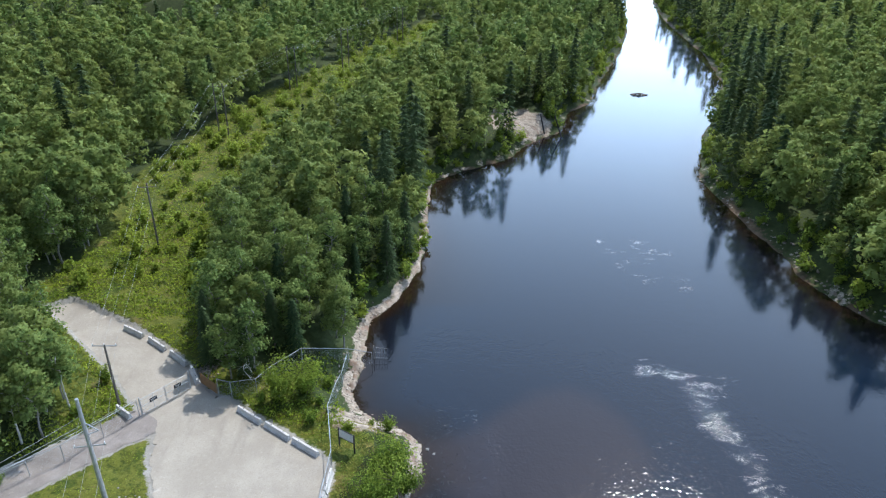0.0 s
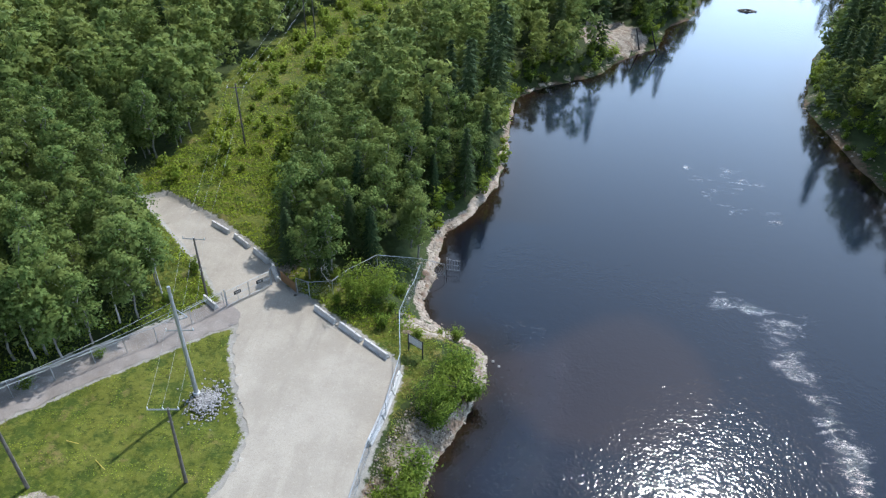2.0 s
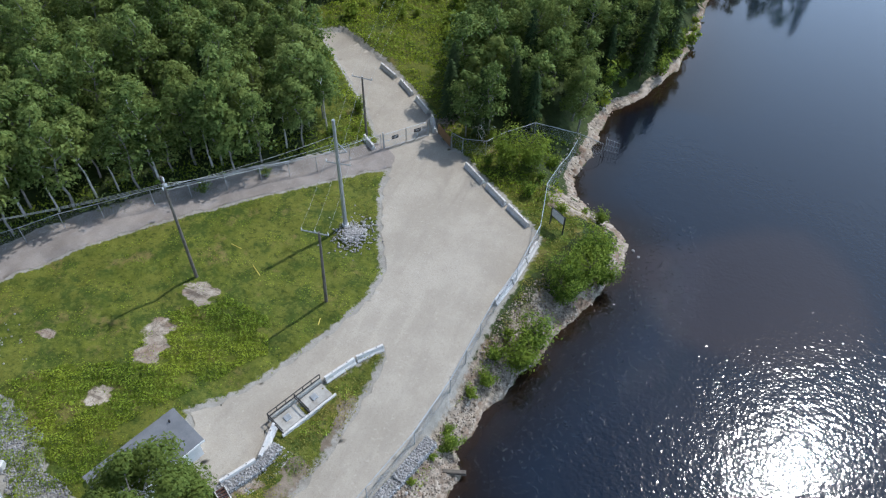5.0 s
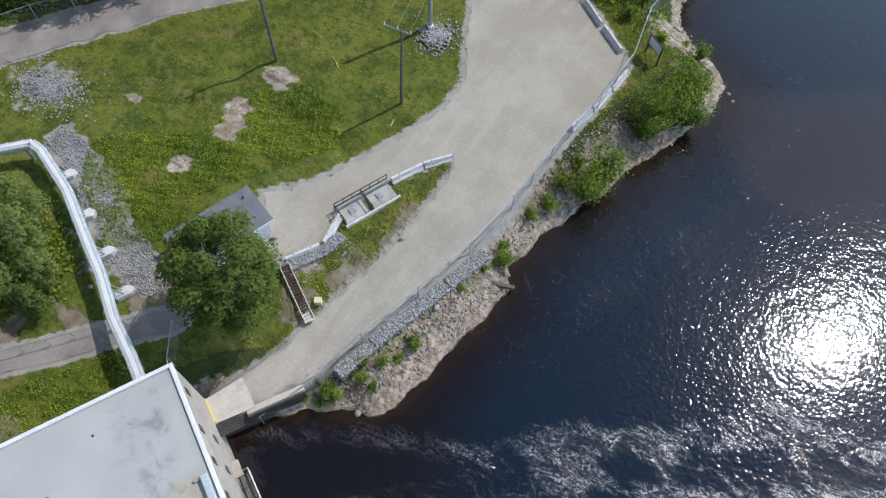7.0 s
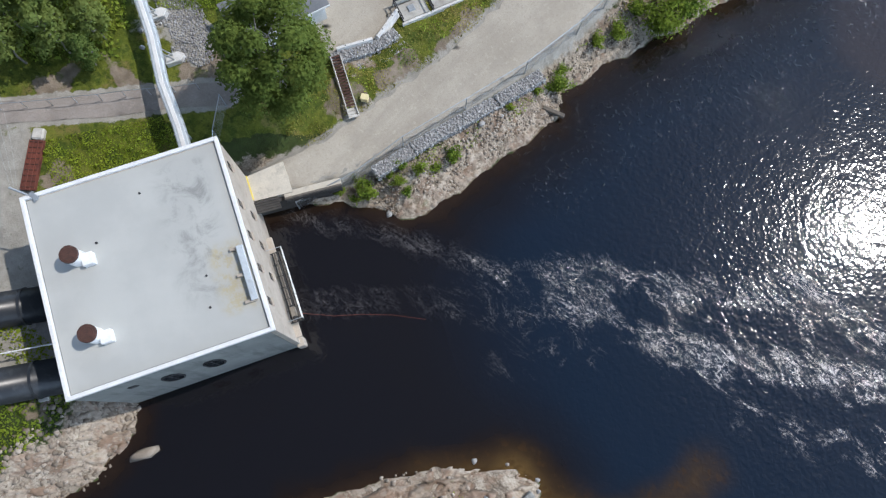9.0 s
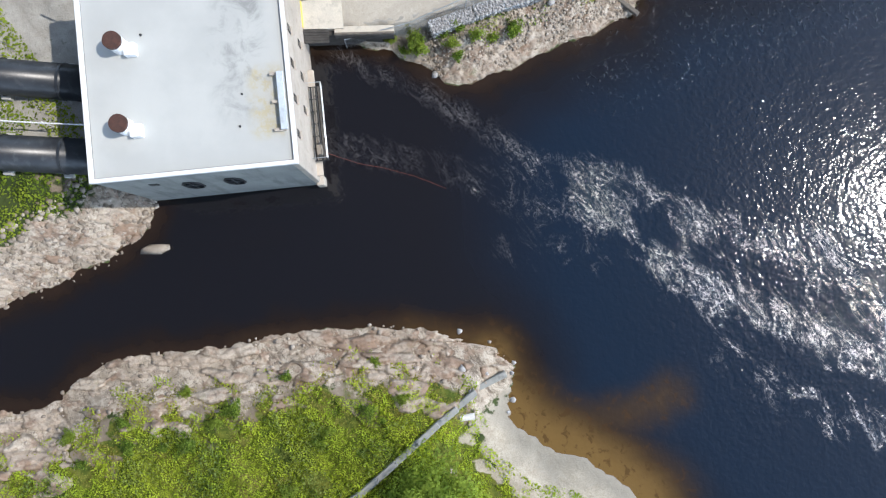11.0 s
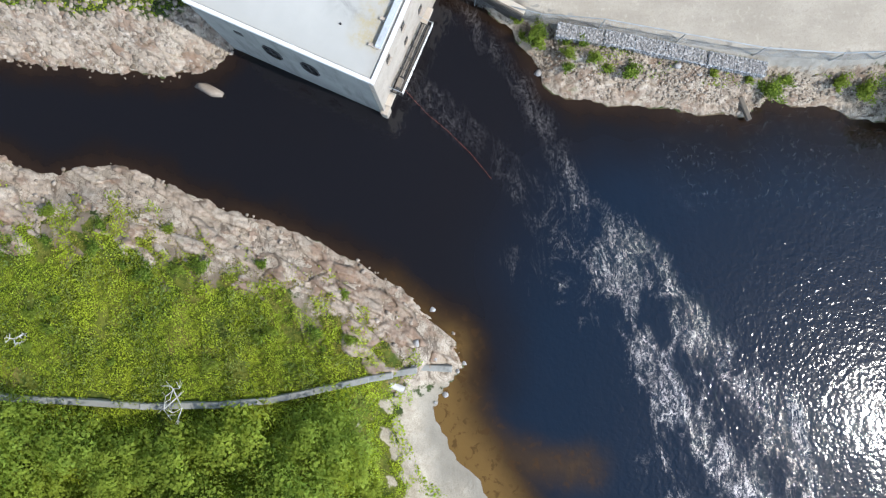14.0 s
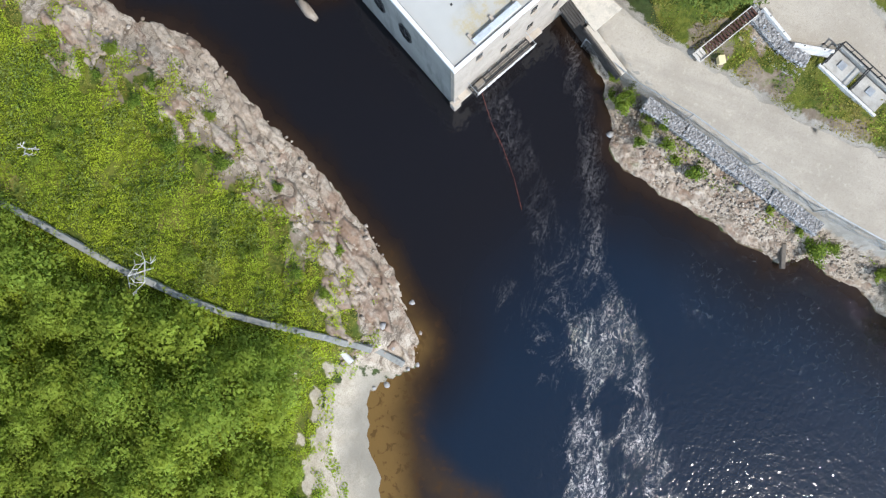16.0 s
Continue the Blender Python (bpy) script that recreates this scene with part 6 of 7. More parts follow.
rp = [Vector((-11.5, -1.0, 2.6)), Vector((-9.8, 0.6, 0.5)), Vector((-8.5, 2.0, 0.05)), Vector((-6.6, 3.6, 0.05)), Vector((-4.5, 5.0, 0.05))]
bm = bmesh.new()
for p, q in zip(rp, rp[1:]):
    rod(bm, p, q, 0.012, 0.012, 4)
part("line", bm, M_ORANGE, rope)
log = thing("drift_log", on_ground(-7.9, 24.6, 0.3, 0.2), "dark squared timber at the waterline", "log")
part("timber", boxes(((1.9, 0.35, 0.35), (0, 0, 0.1), 0.05)), M_POLE, log)


# ---- stones ----
def stone_shapes(seed, n):
    """A few rough stone forms of about unit size."""
    rng = np.random.default_rng(seed)
    bm = bmesh.new()
    bmesh.ops.create_icosphere(bm, subdivisions=1, radius=0.5)
    base = np.array([v.co[:] for v in bm.verts])
    faces = np.array([[v.index for v in f.verts] for f in bm.faces])
    bm.free()
    return [base * rng.uniform(0.65, 1.25, (len(base), 1)) * rng.uniform(0.7, 1.2, (1, 3)) for _ in range(n)], faces


SHAPES, SHAPE_FACES = stone_shapes(3, 10)


def stones(px, py, pz, size, seed, flat=0.7):
    rng = np.random.default_rng(seed)
    out = []
    for x, y, z, s in zip(px, py, pz, size):
        a, b = rng.uniform(0, 6.28), rng.normal() * 0.3
        ca, sa = math.cos(a), math.sin(a)
        r = np.array([[ca, -sa, 0], [sa, ca, b], [0, -b, flat]]) * s
        out.append(SHAPES[rng.integers(0, 10)] @ r.T + (x, y, z))
    n = len(out)
    faces = (np.arange(n)[:, None, None] * len(SHAPES[0]) + SHAPE_FACES[None]).reshape(-1, 3)
    return np.concatenate(out), faces


def stone_field(name, label, px, py, size, seed, material, lift=0.15):
    pz = terrain(px, py)[0] + size * lift
    v, f = stones(px, py, pz, size, seed)
    return tagged(new(name, mesh_from(name, v, f, material)), label, "stones", kind="stuff")


srng = np.random.default_rng(21)


def heap(name, cx, cy, rx, ry, n, tall, label, material=None, size=(0.14, 0.4)):
    u, a = np.abs(srng.normal(size=n)) * 0.55, srng.uniform(0, 6.28, n)
    x, y = cx + rx * u * np.cos(a), cy + ry * u * np.sin(a)
    s = srng.uniform(*size, n)
    v, f = stones(x, y, terrain(x, y)[0] + tall * np.clip(1 - u ** 2, 0, 1) + 0.03, s, int(cx * 7) % 90 + 100)
    return tagged(new(name, mesh_from(name, v, f, material or M_STONE)), label, "stone pile", kind="stuff")


heap("stone_pile", -26.3, 43.8, 2.0, 2.4, 950, 0.3, "heap of pale broken stones at the pole's foot", size=(0.12, 0.3))
heap("stone_pile", -52.2, 18.4, 4.6, 2.8, 1500, 0.05, "spread of pale broken stones on the lawn", size=(0.09, 0.24))
heap("stone_pile", -24.6, 65.6, 1.3, 2.4, 260, 0.3, "pinkish broken rock beside the barriers", M_ROCK)
px, py = scatter(srng, (-48, -30, 5, 16), 0.16, lambda x, y: (np.abs(to_line(x, y, [(-47, 15.2), (-41, 12.9), (-36, 10.4), (-31.8, 9.0)])[0]) + 0.6 * rough_noise(x, y, 0.7) < 1.55))
stone_field("stone_bed", "bed of loose grey stones beside the duct", px, py, srng.uniform(0.1, 0.26, len(px)), 31, M_GABION)


def shore_spots(poly, lo, hi, bounds, gap, extra=lambda x, y: x > -1e9):
    return scatter(srng, bounds, gap, lambda x, y: (signed(x, y, poly) > lo) & (signed(x, y, poly) < hi) & extra(x, y))


px, py = shore_spots(SHORE_NORTH, -0.3, 4.4, (-20, 2, 7, 46), 0.2, lambda x, y: (signed(x, y, LOT) < -0.8) & (signed(x, y, SHORE_NORTH) > 0.5 + 0.8 * rough_noise(x, y, 1.1)))
stone_field("bank_stones", "broken pinkish granite on the river bank", px, py, srng.uniform(0.08, 0.2, len(px)) * srng.choice([0.7, 1, 1.7], len(px)), 33, M_ROCK, 0.25)
px, py = shore_spots(SHORE_NORTH, -0.5, 2.4, (-10, 4, 46, 84), 0.7)
stone_field("bank_stones", "broken pinkish granite on the river bank", px, py, srng.uniform(0.15, 0.5, len(px)), 34, M_ROCK, 0.0)
px, py = shore_spots(SHORE_POINT, -0.3, 3.6, (-18, 11, -36, 3), 0.6, lambda x, y: rough_noise(x, y, 1.2) > 0.15)
stone_field("bank_stones", "rough pink and grey rock along the point", px, py, srng.uniform(0.1, 0.26, len(px)) * srng.choice([0.7, 1, 1.7], len(px)), 35, M_ROCK, 0.6)
px, py = shore_spots(SHORE_NORTH, -1.6, 5.0, (-26, -12, -34, -13), 0.4, lambda x, y: ~inside(x, y, [tuple(SE), tuple(NE), (-27.9, -7.2), tuple(SW)]))
keep = terrain(px, py)[1] > srng.uniform(-1.6, 0.2, len(px))
stone_field("bank_stones", "broken pale rock below the penstocks", px[keep], py[keep], srng.uniform(0.15, 0.6, keep.sum()), 36, M_ROCK, 0.0)
px, py = shore_spots(SHORE_EAST, -0.3, 2.0, (56, 90, 66, 135), 1.0)
stone_field("bank_stones", "grey stones along the far river bank", px, py, srng.uniform(0.3, 0.9, len(px)), 37, M_ROCK, 0.0)
for x, y, s in ((5.05, -0.43, 0.55), (11.65, -0.1, 0.6), (9.4, 1.6, 0.45), (8.8, -0.6, 0.5), (9.9, 1.0, 0.4), (7.4, -1.9, 0.7), (12.2, -0.9, 0.35), (-11.3, 19.3, 0.6), (-12.2, 9.4, 0.8), (-10.6, 21.0, 0.5), (0.9, 55.6, 0.5), (1.6, 54.9, 0.4), (-35.9, 6.9, 0.5), (-34.8, 6.0, 0.4)):
    v, f = stones([0], [0], [s * 0.2], [s], int(x * 10) % 50)
    o = tagged(new("boulder", mesh_from("boulder", v, f, M_STONE)), "pale rounded boulder near the water", "boulder", "boulders on the shore")
    o.location = (x, y, max(height(x, y), -0.1))
v, f = stones([0], [0], [0.1], [1.0], 5, 0.35)
o = tagged(new("rock_slab", mesh_from("rock_slab", v * np.array([2.5, 0.75, 0.8]), f, M_ROCK)), "flat rock slab standing out of the water", "rock")
o.matrix_world = Matrix.Translation((-13.3, -15.8, 0.05)) @ Matrix.Rotation(1.0, 4, "Z")
irng = np.random.default_rng(9)
ia, iu = irng.uniform(0, 6.28, 60), np.sqrt(irng.uniform(0, 1, 60))
v, f = stones(65.7 + 2.6 * iu * np.cos(ia), 202 + 1.3 * iu * np.sin(ia), 0.55 * (1 - iu), irng.uniform(0.4, 1.0, 60), 8, 0.5)
tagged(new("river_islet", mesh_from("river_islet", v, f, M_ROCK)), "low rocky islet in the far river", "islet", kind="stuff")


# ---- gabions ----
def gabion(m, size, seed, label, group):
    g = thing("gabion", m, label, "gabion", group)
    rng = np.random.default_rng(seed)
    sx, sy, sz = size
    n = int(sx * sy * 95)
    px, py = rng.uniform(-sx / 2, sx / 2, n), rng.uniform(-sy / 2, sy / 2, n)
    pz = sz - 0.07 + rng.uniform(-0.06, 0.03, n)
    k = n // 2
    qx, qz = rng.uniform(-sx / 2, sx / 2, k), rng.uniform(0.05, sz, k)
    px, py, pz = np.r_[px, qx, qx], np.r_[py, np.full(k, -sy / 2 + 0.05), np.full(k, sy / 2 - 0.05)], np.r_[pz, qz, qz]
    v, f = stones(px, py, pz, rng.uniform(0.12, 0.27, len(px)), seed)
    part("core", boxes(((sx - 0.1, sy - 0.1, sz - 0.1), (0, 0, sz / 2 - 0.03), 0.02)), M_GABION, g)
    tagged(new("stone_fill", mesh_from("stone_fill", v, f, M_STONE)), kind="stuff").parent = g
    items = []
    for a, b in ((-1, -1), (1, -1), (1, 1), (-1, 1)):
        items.append(((a * sx / 2, b * sy / 2, 0), (a * sx / 2, b * sy / 2, sz), 0.012, 0.012, 4))
    for z in (0.02, sz):
        items += [((-sx / 2, s * sy / 2, z), (sx / 2, s * sy / 2, z), 0.012, 0.012, 4) for s in (-1, 1)]
        items += [((s * sx / 2, -sy / 2, z), (s * sx / 2, sy / 2, z), 0.012, 0.012, 4) for s in (-1, 1)]
    for i in range(1, int(sx / 0.25)):
        items.append(((-sx / 2 + i * 0.25, -sy / 2, sz + 0.01), (-sx / 2 + i * 0.25, sy / 2, sz + 0.01), 0.006, 0.006, 3))
    part("wire_basket", rods(*items), M_STEEL, g)


GAB = dense([(-10.7, 25.6), (-11.9, 21.4), (-12.9, 18.4), (-14.2, 14), (-15.1, 10.6)], 1.9)
for k, (p, q) in enumerate(zip(GAB, GAB[1:])):
    m, ln = between((p[0] + 0.42, p[1]), (q[0] + 0.42, q[1]))
    m.translation.z = 1.75 + 0.06 * math.sin(k * 2.1)
    gabion(m @ Matrix.Rotation(0.02 * math.sin(k * 3.3), 4, "Z"), (ln - 0.06, 1.0, 0.85), 200 + k, "wire gabion filled with grey stones beside the road", "gabions along the road")
for row, lift in ((0.0, 0.35), (0.9, -0.1)):
    g2 = dense([(-23.2 + row, 15.0 - row * 0.2), (-21.4 + row, 18.0 - row * 0.2), (-21.0 + row, 20.2)], 1.7)
    for k, (p, q) in enumerate(zip(g2, g2[1:])):
        m, ln = between(p, q)
        m.translation.z = 2.7 + lift
        gabion(m, (ln - 0.05, 0.85, 0.6), 230 + k, "wire gabion filled with dark grey stones below the yard", "gabions below the yard")

# ---- rail along the lane, service drop ----
lr = thing("lane_rail", Matrix(), "pale pipe handrail along the grey walkway", "handrail")
RA, RB = Vector((-38.6, -4.6, 0)), Vector((-29.1, 6.5, 0))
for k in range(9):
    p = RA.lerp(RB, k / 8)
    z = height(p.x, p.y)
    part("post", rods(((p.x, p.y, z - 0.2), (p.x, p.y, z + 1.05), 0.03)), M_STEEL, lr)
    if k < 8:
        q = RA.lerp(RB, (k + 1) / 8)
        zq = height(q.x, q.y)
        part("rail", rods(((p.x, p.y, z + 1.05), (q.x, q.y, zq + 1.05), 0.028)), M_STEEL, lr)
mast = thing("service_mast", Matrix.Translation((-27.5, -6.65, ROOF_Z)), "grey service bracket at the roof corner", "service mast")
part("arm", rods(((0, 0, 0.1), (-1.3, -0.5, 0.5), 0.07)), M_STEEL, mast)
part("plate", boxes(((0.7, 0.35, 0.06), (0.1, 0.1, 0.22), 0.01)), M_STEEL, mast)
wires("overhead_cable", [((-28.8 + 0.12 * k, -7.1 + 0.16 * k, 10.5), (-37.0 + 0.5 * k, -4.4 + 0.5 * k, 8.6)) for k in range(3)], 0.3, 0.008, "thin service wires from the roof corner")


# ---- shrubs and the tree by the shed ----
big = make_tree("birch", 300, 10.4, 7.4, 21000, 0.115, 30)
tagged(big, "large round leafy tree beside the shed", "tree")
big.name = "shade_tree"
big.matrix_world = on_ground(-24.0, 11.0, 0.4, -0.1)
shrubs = [make_tree("shrub", 310 + i, t, w, int(n * 1.3), 0.085) for i, (t, w, n) in enumerate(((1.7, 1.9, 700), (1.3, 1.6, 560), (2.2, 2.2, 850)))]
saplings = [make_tree("shrub", 320 + i, t, w, 2600, 0.115) for i, (t, w) in enumerate(((5.4, 4.2), (4.2, 3.6)))]
for o in saplings:
    o.name = "sapling"
    tagged(o, "young leafy tree on the river bank", "tree", "saplings on the bank")
for o in shrubs:
    o["group"] = "shrubs on the banks"
vrng = np.random.default_rng(77)


def plant(kinds, spots, lo, hi):
    first = list(kinds)
    for i, (x, y) in enumerate(spots):
        s = vrng.uniform(lo, hi)
        m = on_ground(x, y, vrng.uniform(0, 6.28), -0.08) @ Matrix.Scale(s, 4)
        pick = kinds[i % len(kinds)]
        if pick in first:
            first.remove(pick)
            pick.matrix_world = m
        else:
            copy_thing(pick, Matrix()).matrix_world = m


plant(saplings, [(-3.0, 47.5), (-1.3, 49.3), (-4.2, 44.8), (-5.5, 38.7), (-5.9, 36.3), (-2.8, 50.2), (-4.9, 46.0), (-2.6, 50.6), (-15.4, 60.2), (-12.6, 61.2)], 0.75, 1.15)
plant(shrubs, [(-15.1, 8.9), (-14.3, 10.6), (-13.1, 11.5), (-12.1, 11.4), (-15.0, 8.3), (-14.1, 11.5), (-14.4, 9.3), (-9.0, 31.4), (-9.0, 26.4), (-11.2, 15.9), (-11.6, 14.3), (-13.0, 11.4), (-13.7, 12.5), (-10.5, 21.9), (-9.6, 27.6), (-8.2, 35.6), (-7.8, 38.2), (-15.0, 9.4), (-16.2, 8.0),
               (-5.2, 58.6), (-3.4, 57.4), (-7.4, 55.0), (-13.8, 57.6), (-17.2, 59.9), (-11.4, 56.6), (-18.2, 64.4), (-14.6, 68.8), (-10.4, 63.6), (-12.0, 65.4), (-10.9, 59.4), (-8.2, 33.2),
               (-38.8, 47.6), (-43.6, 42.8), (-36.0, 57.4), (-40.6, 62.4), (-35.2, 63.2), (-12.4, 13.2), (-9.9, 24.6)], 0.55, 1.15)
plant(shrubs, list(zip(*scatter(vrng, (-8, 8, -28, 1), 3.1, lambda x, y: (signed(x, y, SHORE_POINT) > 2.0) & (signed(x, y, SHORE_POINT) < 7) & (x < 8)))) + [(2.3, -29.4), (3.4, -28.2), (4.6, -29.8), (1.4, -27.6), (6.4, -24.0), (7.2, -16.8), (5.6, -13.2)], 0.4, 0.85)

# trees beside the duct and behind the powerhouse
for x, y, k in ((-41.5, 7.6, 0.7), (-39.3, 5.6, 0.75), (-37.2, 4.6, 0.62), (-40.6, 3.4, 0.8), (-38.2, 2.0, 0.7), (-36.2, 2.6, 0.5), (-43.5, 5.2, 0.85), (-42.2, 1.0, 0.8), (-45.6, 7.6, 0.8), (-46.2, 3.0, 0.9), (-40.2, -0.8, 0.65), (-48.5, 5.5, 0.9), (-44.5, -1.0, 0.8)):
    copy_thing(birches[vrng.integers(0, 4)], Matrix()).matrix_world = on_ground(x, y, vrng.uniform(0, 6.28), -0.1) @ Matrix.Scale(k, 4)


# ---- low growth ----
def growth(name, label, px, py, lift, size, seed, material, up=0.9, mound=0.9):
    """Leafy sprays over low mounds, too many to count."""
    rng = np.random.default_rng(seed)
    k = len(px)
    hump = lambda x, y: np.clip(0.5 + 0.55 * rough_noise(x, y, 0.55 * mound) + 0.35 * rough_noise(y, -x, 0.2 * mound), 0.08, 1.4)
    h0, e = hump(px, py), 0.12
    gx, gy = (hump(px + e, py) - h0) / e * lift, (hump(px, py + e) - h0) / e * lift
    p = np.stack([px, py, terrain(px, py)[0] + rng.uniform(0.25, 1.0, k) * lift * h0], 1)
    n = rng.normal(size=(k, 3)) * 0.45 + np.stack([-gx, -gy, np.full(k, up + 0.4)], 1)
    n /= np.linalg.norm(n, axis=1)[:, None]
    a = np.cross(n, rng.normal(size=(k, 3)))
    a /= np.linalg.norm(a, axis=1)[:, None]
    b = np.cross(n, a)
    s = (size * rng.uniform(0.5, 1.5, k))[:, None]
    q = np.stack([p - a * s, p - b * s * 0.6, p + a * s, p + b * s * 0.6], 1)
    face = np.stack([-gx, -gy, np.ones(k)], 1) + rng.normal(size=(k, 3)) * 0.18
    face /= np.linalg.norm(face, axis=1)[:, None]
    tint = np.clip(0.45 + 0.5 * rough_noise(px, py, 2.2) + 0.45 * (h0 - 0.5) + rng.normal(size=k) * 0.06, 0, 1)
    return tagged(new(name, cloud_mesh(name, Cloud(q, face), material, tint)), label, "vegetation", kind="stuff")


def clumped(bounds, gap, keep, thresh, scale):
    return scatter(vrng, bounds, gap, lambda x, y: keep(x, y) & (rough_noise(x, y, scale) + vrng.uniform(-0.35, 0.35, x.shape) > thresh))


WEEDS = [(-37.0, 28.0), (-33.2, 31.6), (-28.2, 30.8), (-26.5, 27.6), (-29.9, 22.3), (-33.5, 16.9), (-32.5, 12.4), (-36.1, 9.2), (-42.1, 12.5), (-44.7, 15.8), (-41.6, 19.6), (-37.2, 22.0)]
wx, wy = clumped((-48, -18, 8, 38), 0.095, lambda x, y: inside(x, y, WEEDS) & (terrain(x, y)[2]["rock"] < 0.4), -0.75, 0.8)
growth("weeds", "lush broad-leaved weeds on the slope", wx, wy, 0.5, 0.075, 401, M_HERB)
wx, wy = clumped((-37, -24, -8, 4), 0.11, lambda x, y: inside(x, y, [(-34.8, -4.5), (-29.6, 3.0), (-25.6, 2.2), (-30.6, -6.5)]), -0.8, 0.5)
growth("weeds", "lush broad-leaved weeds behind the powerhouse", wx, wy, 0.4, 0.075, 402, M_HERB)
wx, wy = clumped((-62, -20, 10, 62), 0.3, lambda x, y: (terrain(x, y)[2]["lawn"] > 0.6) & (signed(x, y, LOT) < -0.3) & (to_line(x, y, PATH_LINE)[0] > 2.3), 0.15, 0.9)
growth("grass_tufts", "uneven green grass and tufts", wx, wy, 0.12, 0.07, 403, M_HERB)
wx, wy = clumped((-56, -8, 50, 104), 0.24, lambda x, y: (signed(x, y, LOT) < -0.5) & (signed(x, y, SHORE_NORTH) > 2.5) & (inside(x, y, OPEN_GROUND)) & (y > 56) & (to_line(x, y, PATH_LINE)[0] > 2.5), -0.5, 1.5)
growth("undergrowth", "tall grass and shrubs round the gate", wx, wy, 0.8, 0.15, 404, M_HERB, 0.6)
wx, wy = clumped((-56, 12, 76, 300), 0.42, lambda x, y: (to_line(x, y, CORRIDOR)[0] < 12) & inside(x, y, OPEN_GROUND) & (signed(x, y, LOT) < -1.0), -0.6, 2.5)
growth("undergrowth", "green scrub in the cleared power line strip", wx, wy, 1.0, 0.17, 405, M_LEAF_BUSH, 0.4)
wx, wy = clumped((-26, -8, 6, 33), 0.13, lambda x, y: (signed(x, y, LOT) < -0.2) & inside(x, y, [(-24, 15), (-18, 33), (-16, 32), (-16, 24), (-18, 12), (-19.6, 7), (-22, 8.5), (-23, 12)]), -0.15, 0.8)
growth("weeds", "dry grass and weeds between yard and road", wx, wy, 0.3, 0.07, 406, M_DRY)
wx, wy = clumped((-20, 2, 7, 58), 0.16, lambda x, y: (signed(x, y, SHORE_NORTH) > 1.8) & (signed(x, y, LOT) < -1.0), 0.3, 0.9)
growth("weeds", "green weeds among the bank stones", wx, wy, 0.5, 0.085, 407, M_LEAF_BUSH)
wx, wy = clumped((-20, 2, 6, 58), 0.13, lambda x, y: (signed(x, y, SHORE_NORTH) > 2.6) & (signed(x, y, LOT) < -0.9) & ((y > 30) | (y < 12.5)), 0.0, 0.6)
growth("dry_grass", "dry grass along the river fence", wx, wy, 0.3, 0.07, 417, M_DRY)
point_d = lambda x, y: signed(x, y, SHORE_POINT) + 1.1 * rough_noise(x, y, 1.9) + 0.5 * rough_noise(y, x, 0.8)
wx, wy = clumped((-12, 24, -38, 2), 0.078, lambda x, y: (point_d(x, y) > 4.2) & ~((x > 10.5) & (point_d(x, y) < 6.2)) & (rough_noise(x, y, 0.8) + smooth(point_d(x, y), 4.5, 7.0) * 2.0 > 0.12), -0.95, 1.1)
growth("weeds", "bright green low growth on the rocky point", wx, wy, 0.75, 0.062, 408, M_WEED)
wx, wy = clumped((-12, 12, -38, 0), 0.1, lambda x, y: (point_d(x, y) > 5.8) & (x < 9.6), 0.12, 1.3)
growth("tall_weeds", "taller leafy weeds in clumps on the point", wx, wy, 1.3, 0.085, 416, M_LEAF, 0.6, 0.7)
wx, wy = clumped((-12, 24, -38, 2), 0.12, lambda x, y: (point_d(x, y) > 1.6) & (point_d(x, y) < 5.5) & (x < 12), 0.3, 0.7)
growth("weeds", "sparse weeds in the rock cracks", wx, wy, 0.45, 0.08, 409, M_WEED)
# thicket beyond the low wall
thick = [broadleaf_quads(np.random.default_rng(500 + i), t, w, k, 0.1, 9, 0.25)[0] for i, (t, w, k) in enumerate(((2.6, 2.6, 800), (4.6, 4.2, 2000), (1.6, 2.2, 520), (3.6, 3.4, 1300)))]
south = lambda x, y: x > np.interp(y, [-40, -31, -22, -13, -9, -5], [7.4, 8.6, 10.0, 10.6, 10.4, 10.2]) + 0.7
sx, sy = scatter(vrng, (8, 36, -40, -1), 1.95, lambda x, y: (point_d(x, y) > 6.0) & south(x, y))
q, tint = far_forest("thicket", sx, sy, thick, 510, "")
tagged(new("thicket", cloud_mesh("thicket", q, M_LEAF_BUSH, tint)), "dense green thicket beyond the low wall", "shrubs", kind="stuff")
# shore scrub along the far banks
sx, sy = scatter(vrng, (-8, 140, 80, 420), 2.7, lambda x, y: (signed(x, y, SHORE_NORTH) > 0.3) & (signed(x, y, SHORE_NORTH) < np.where(y > 180, 9.0, 5.5)) & (np.hypot(x - 27, y - 165) > 7))
ex, ey = scatter(vrng, (56, 150, 66, 420), 2.7, lambda x, y: (signed(x, y, SHORE_EAST) > 0.3) & (signed(x, y, SHORE_EAST) < 6))
scrub = [willow_quads(np.random.default_rng(520 + i), t, w, 190, 0.23, 9)[0] for i, (t, w) in enumerate(((2.6, 2.8), (3.4, 3.0), (1.8, 2.4)))]
cx, cy = scatter(vrng, (-56, 12, 82, 300), 3.2, lambda x, y: (to_line(x, y, CORRIDOR)[0] < 14) & inside(x, y, OPEN_GROUND) & (signed(x, y, LOT) < -3) & (rough_noise(x, y, 2.0) > -0.15))
q, tint = far_forest("scrub", cx, cy, scrub, 531, "")
tagged(new("strip_scrub", cloud_mesh("strip_scrub", q, M_LEAF_BUSH, tint)), "green bushes in the cleared power line strip", "shrubs", kind="stuff")
q, tint = far_forest("scrub", np.r_[sx, ex], np.r_[sy, ey], scrub, 530, "")
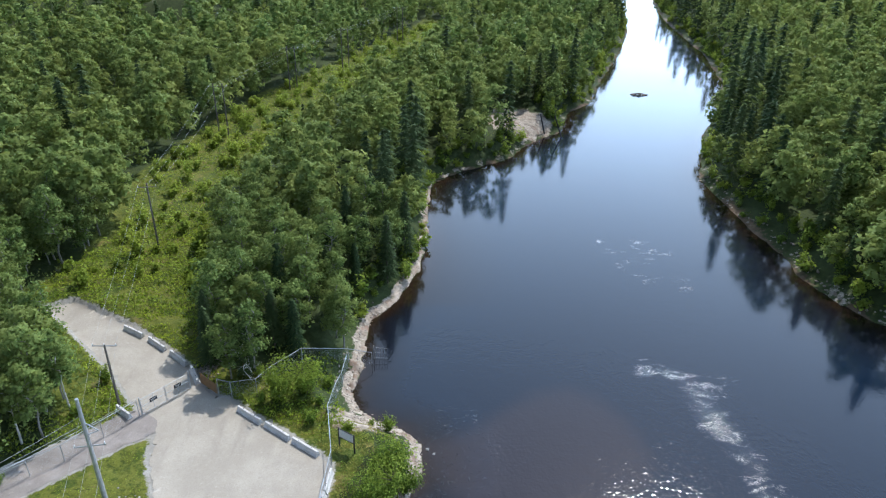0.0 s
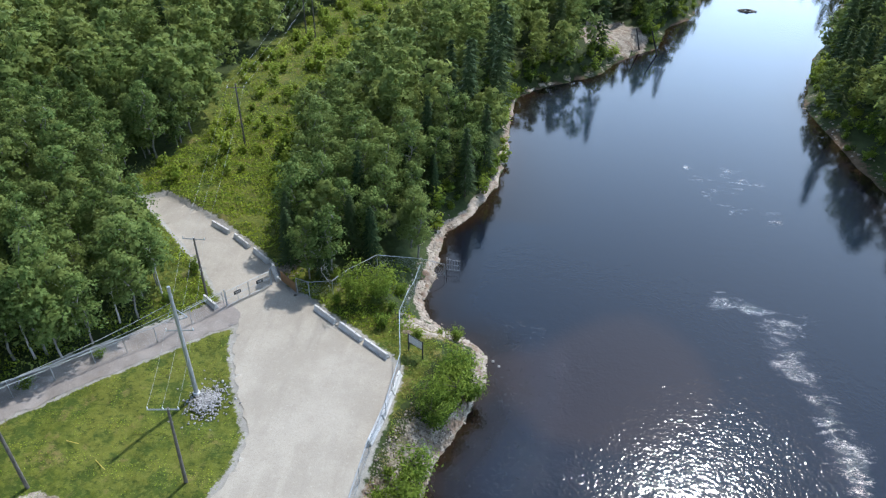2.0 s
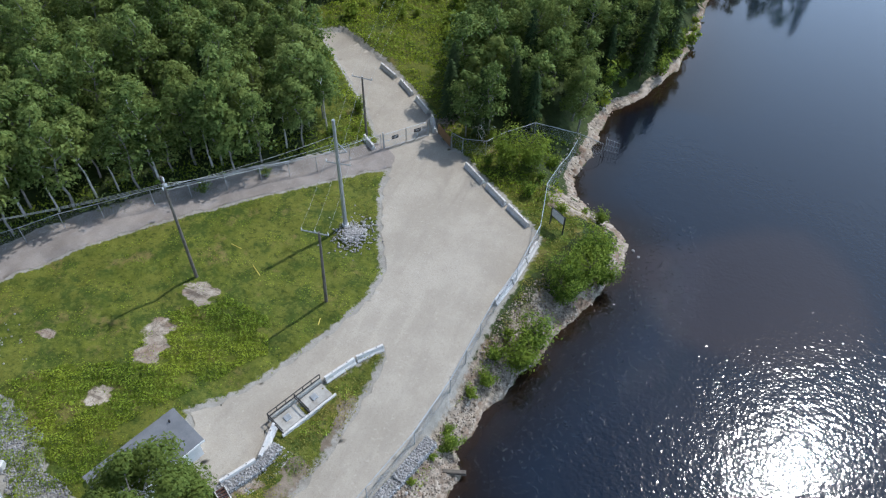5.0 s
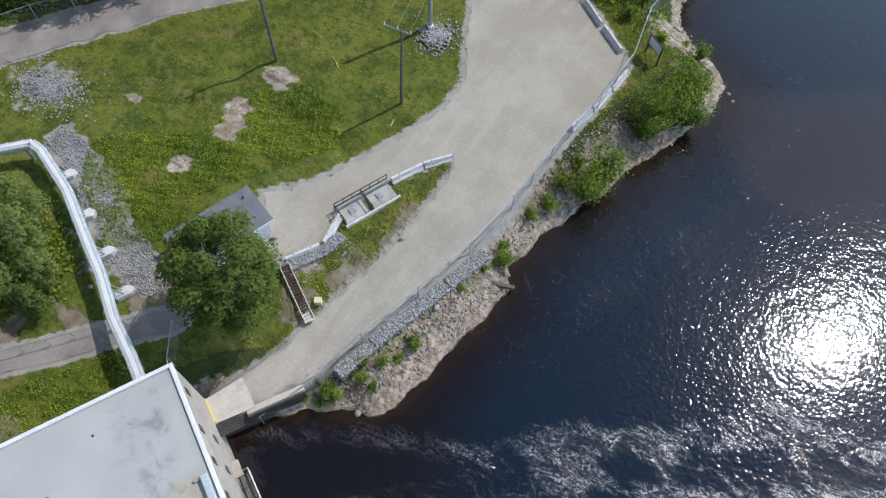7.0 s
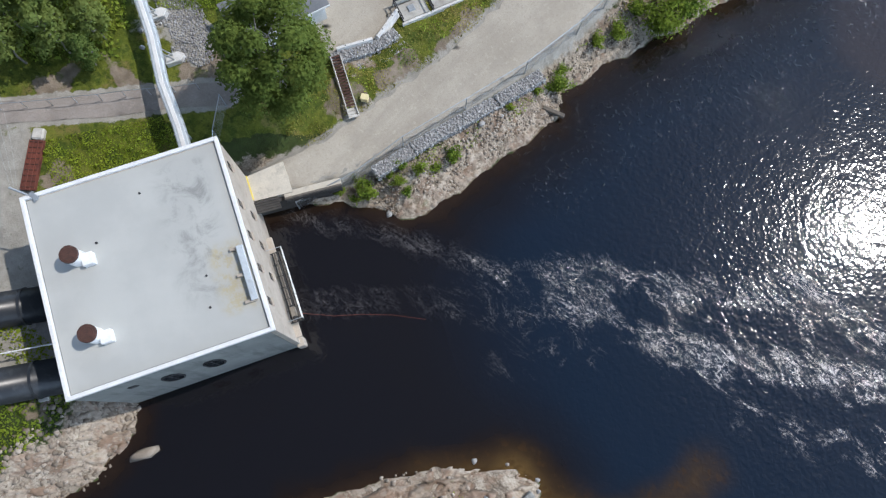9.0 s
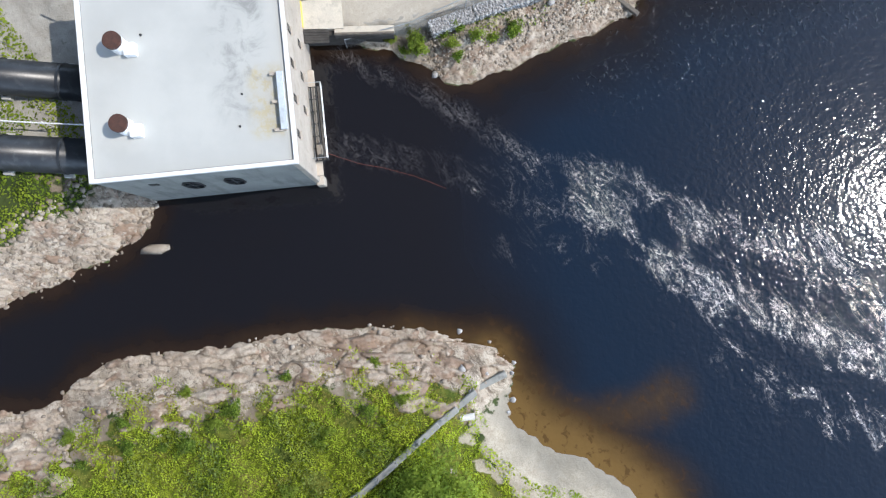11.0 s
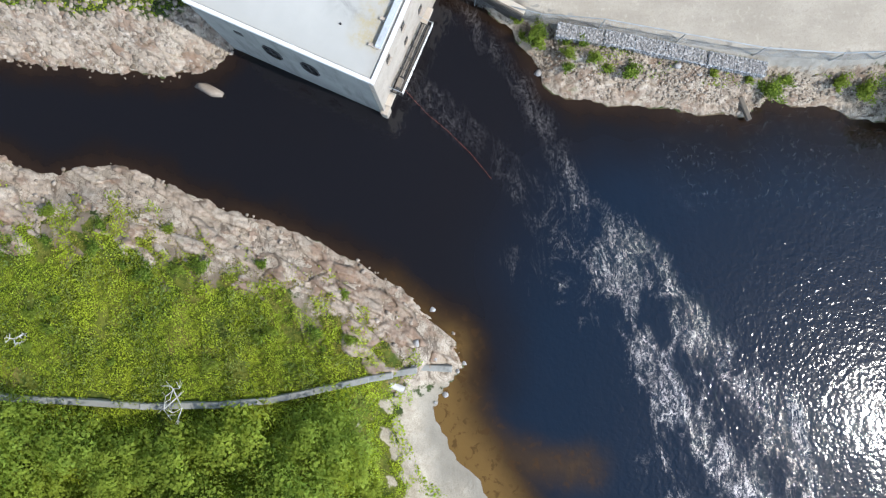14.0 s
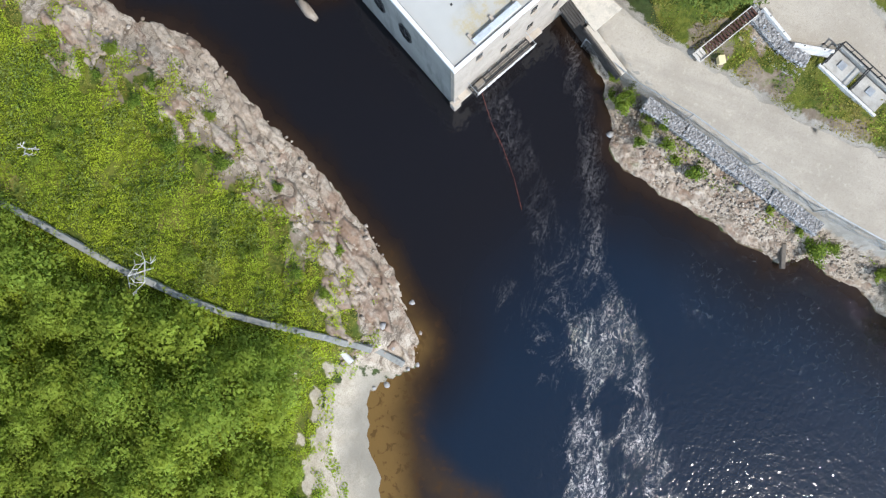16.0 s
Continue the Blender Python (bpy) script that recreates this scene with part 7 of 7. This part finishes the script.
tagged(new("shore_scrub", cloud_mesh("shore_scrub", q, M_LEAF_BUSH, tint)), "bright green scrub along the waterline", "shrubs", kind="stuff")

bx, by = clumped((9, 26, -14, 3), 0.1, lambda x, y: (signed(x, y, SHORE_POINT) > 3.6) & (signed(x, y, SHORE_POINT) < 8) & (x > 10.0), 0.05, 0.45)
growth("beach_grass", "tufts of grass thinning out into the sand", bx, by, 0.35, 0.075, 418, M_WEED)
bx, by = clumped((9, 24, -12, 3), 0.16, lambda x, y: (np.abs(signed(x, y, SHORE_POINT) - 3.0 - 0.3 * rough_noise(x, y, 1.5)) < 0.4) & (x > 10.2), -0.5, 0.5)
growth("weeds", "thin grassy strip along the sandy beach", bx, by, 0.25, 0.1, 411, M_WEED)

wx, wy = clumped((-50, -33, -3, 11), 0.2, lambda x, y: inside(x, y, [(-50, 9), (-43, 10.6), (-37, 7.0), (-35.0, 4.4), (-39, 0.2), (-43, -3), (-50, 0)]), -0.5, 0.8)
growth("undergrowth", "bright undergrowth below the trees by the duct", wx, wy, 0.9, 0.15, 412, M_LEAF_BUSH, 0.5)

wx, wy = clumped((-12, 24, -38, 2), 0.13, lambda x, y: (point_d(x, y) > 2.8) & (point_d(x, y) < 6.0) & (x < 10.5), -0.45, 0.7)
growth("dry_grass", "dry yellowish grass on the rocky point", wx, wy, 0.35, 0.07, 413, M_DRY)
wx, wy = clumped((-72, -20, 18, 90), 0.34, lambda x, y: wooded(x, y) & ((to_line(x, y, PATH_LINE)[0] < 13) | (signed(x, y, LOT) > -10)), -0.1, 1.2)
growth("undergrowth", "leafy undergrowth at the edge of the birch wood", wx, wy, 1.3, 0.17, 414, M_LEAF, 0.4)

wx, wy = clumped((-36, -17, -32, -14), 0.17, lambda x, y: (signed(x, y, SHORE_NORTH) > 3.0) & (terrain(x, y)[2]["rock"] < 0.4), -0.5, 0.8)
growth("weeds", "bright green weeds between the penstocks and the shore", wx, wy, 0.4, 0.12, 415, M_HERB)

wx, wy = clumped((-72, -28, 16, 66), 0.22, lambda x, y: (y > 57 + 1.19 * (x + 28.5)) & (to_line(x, y, PATH_LINE)[0] > 2.7) & (to_line(x, y, PATH_LINE)[0] < 6.5) & (signed(x, y, LOT) < -1.0), -0.35, 0.9)
growth("undergrowth", "bright green plants between the fence and the wood", wx, wy, 1.1, 0.13, 419, M_HERB, 0.5)
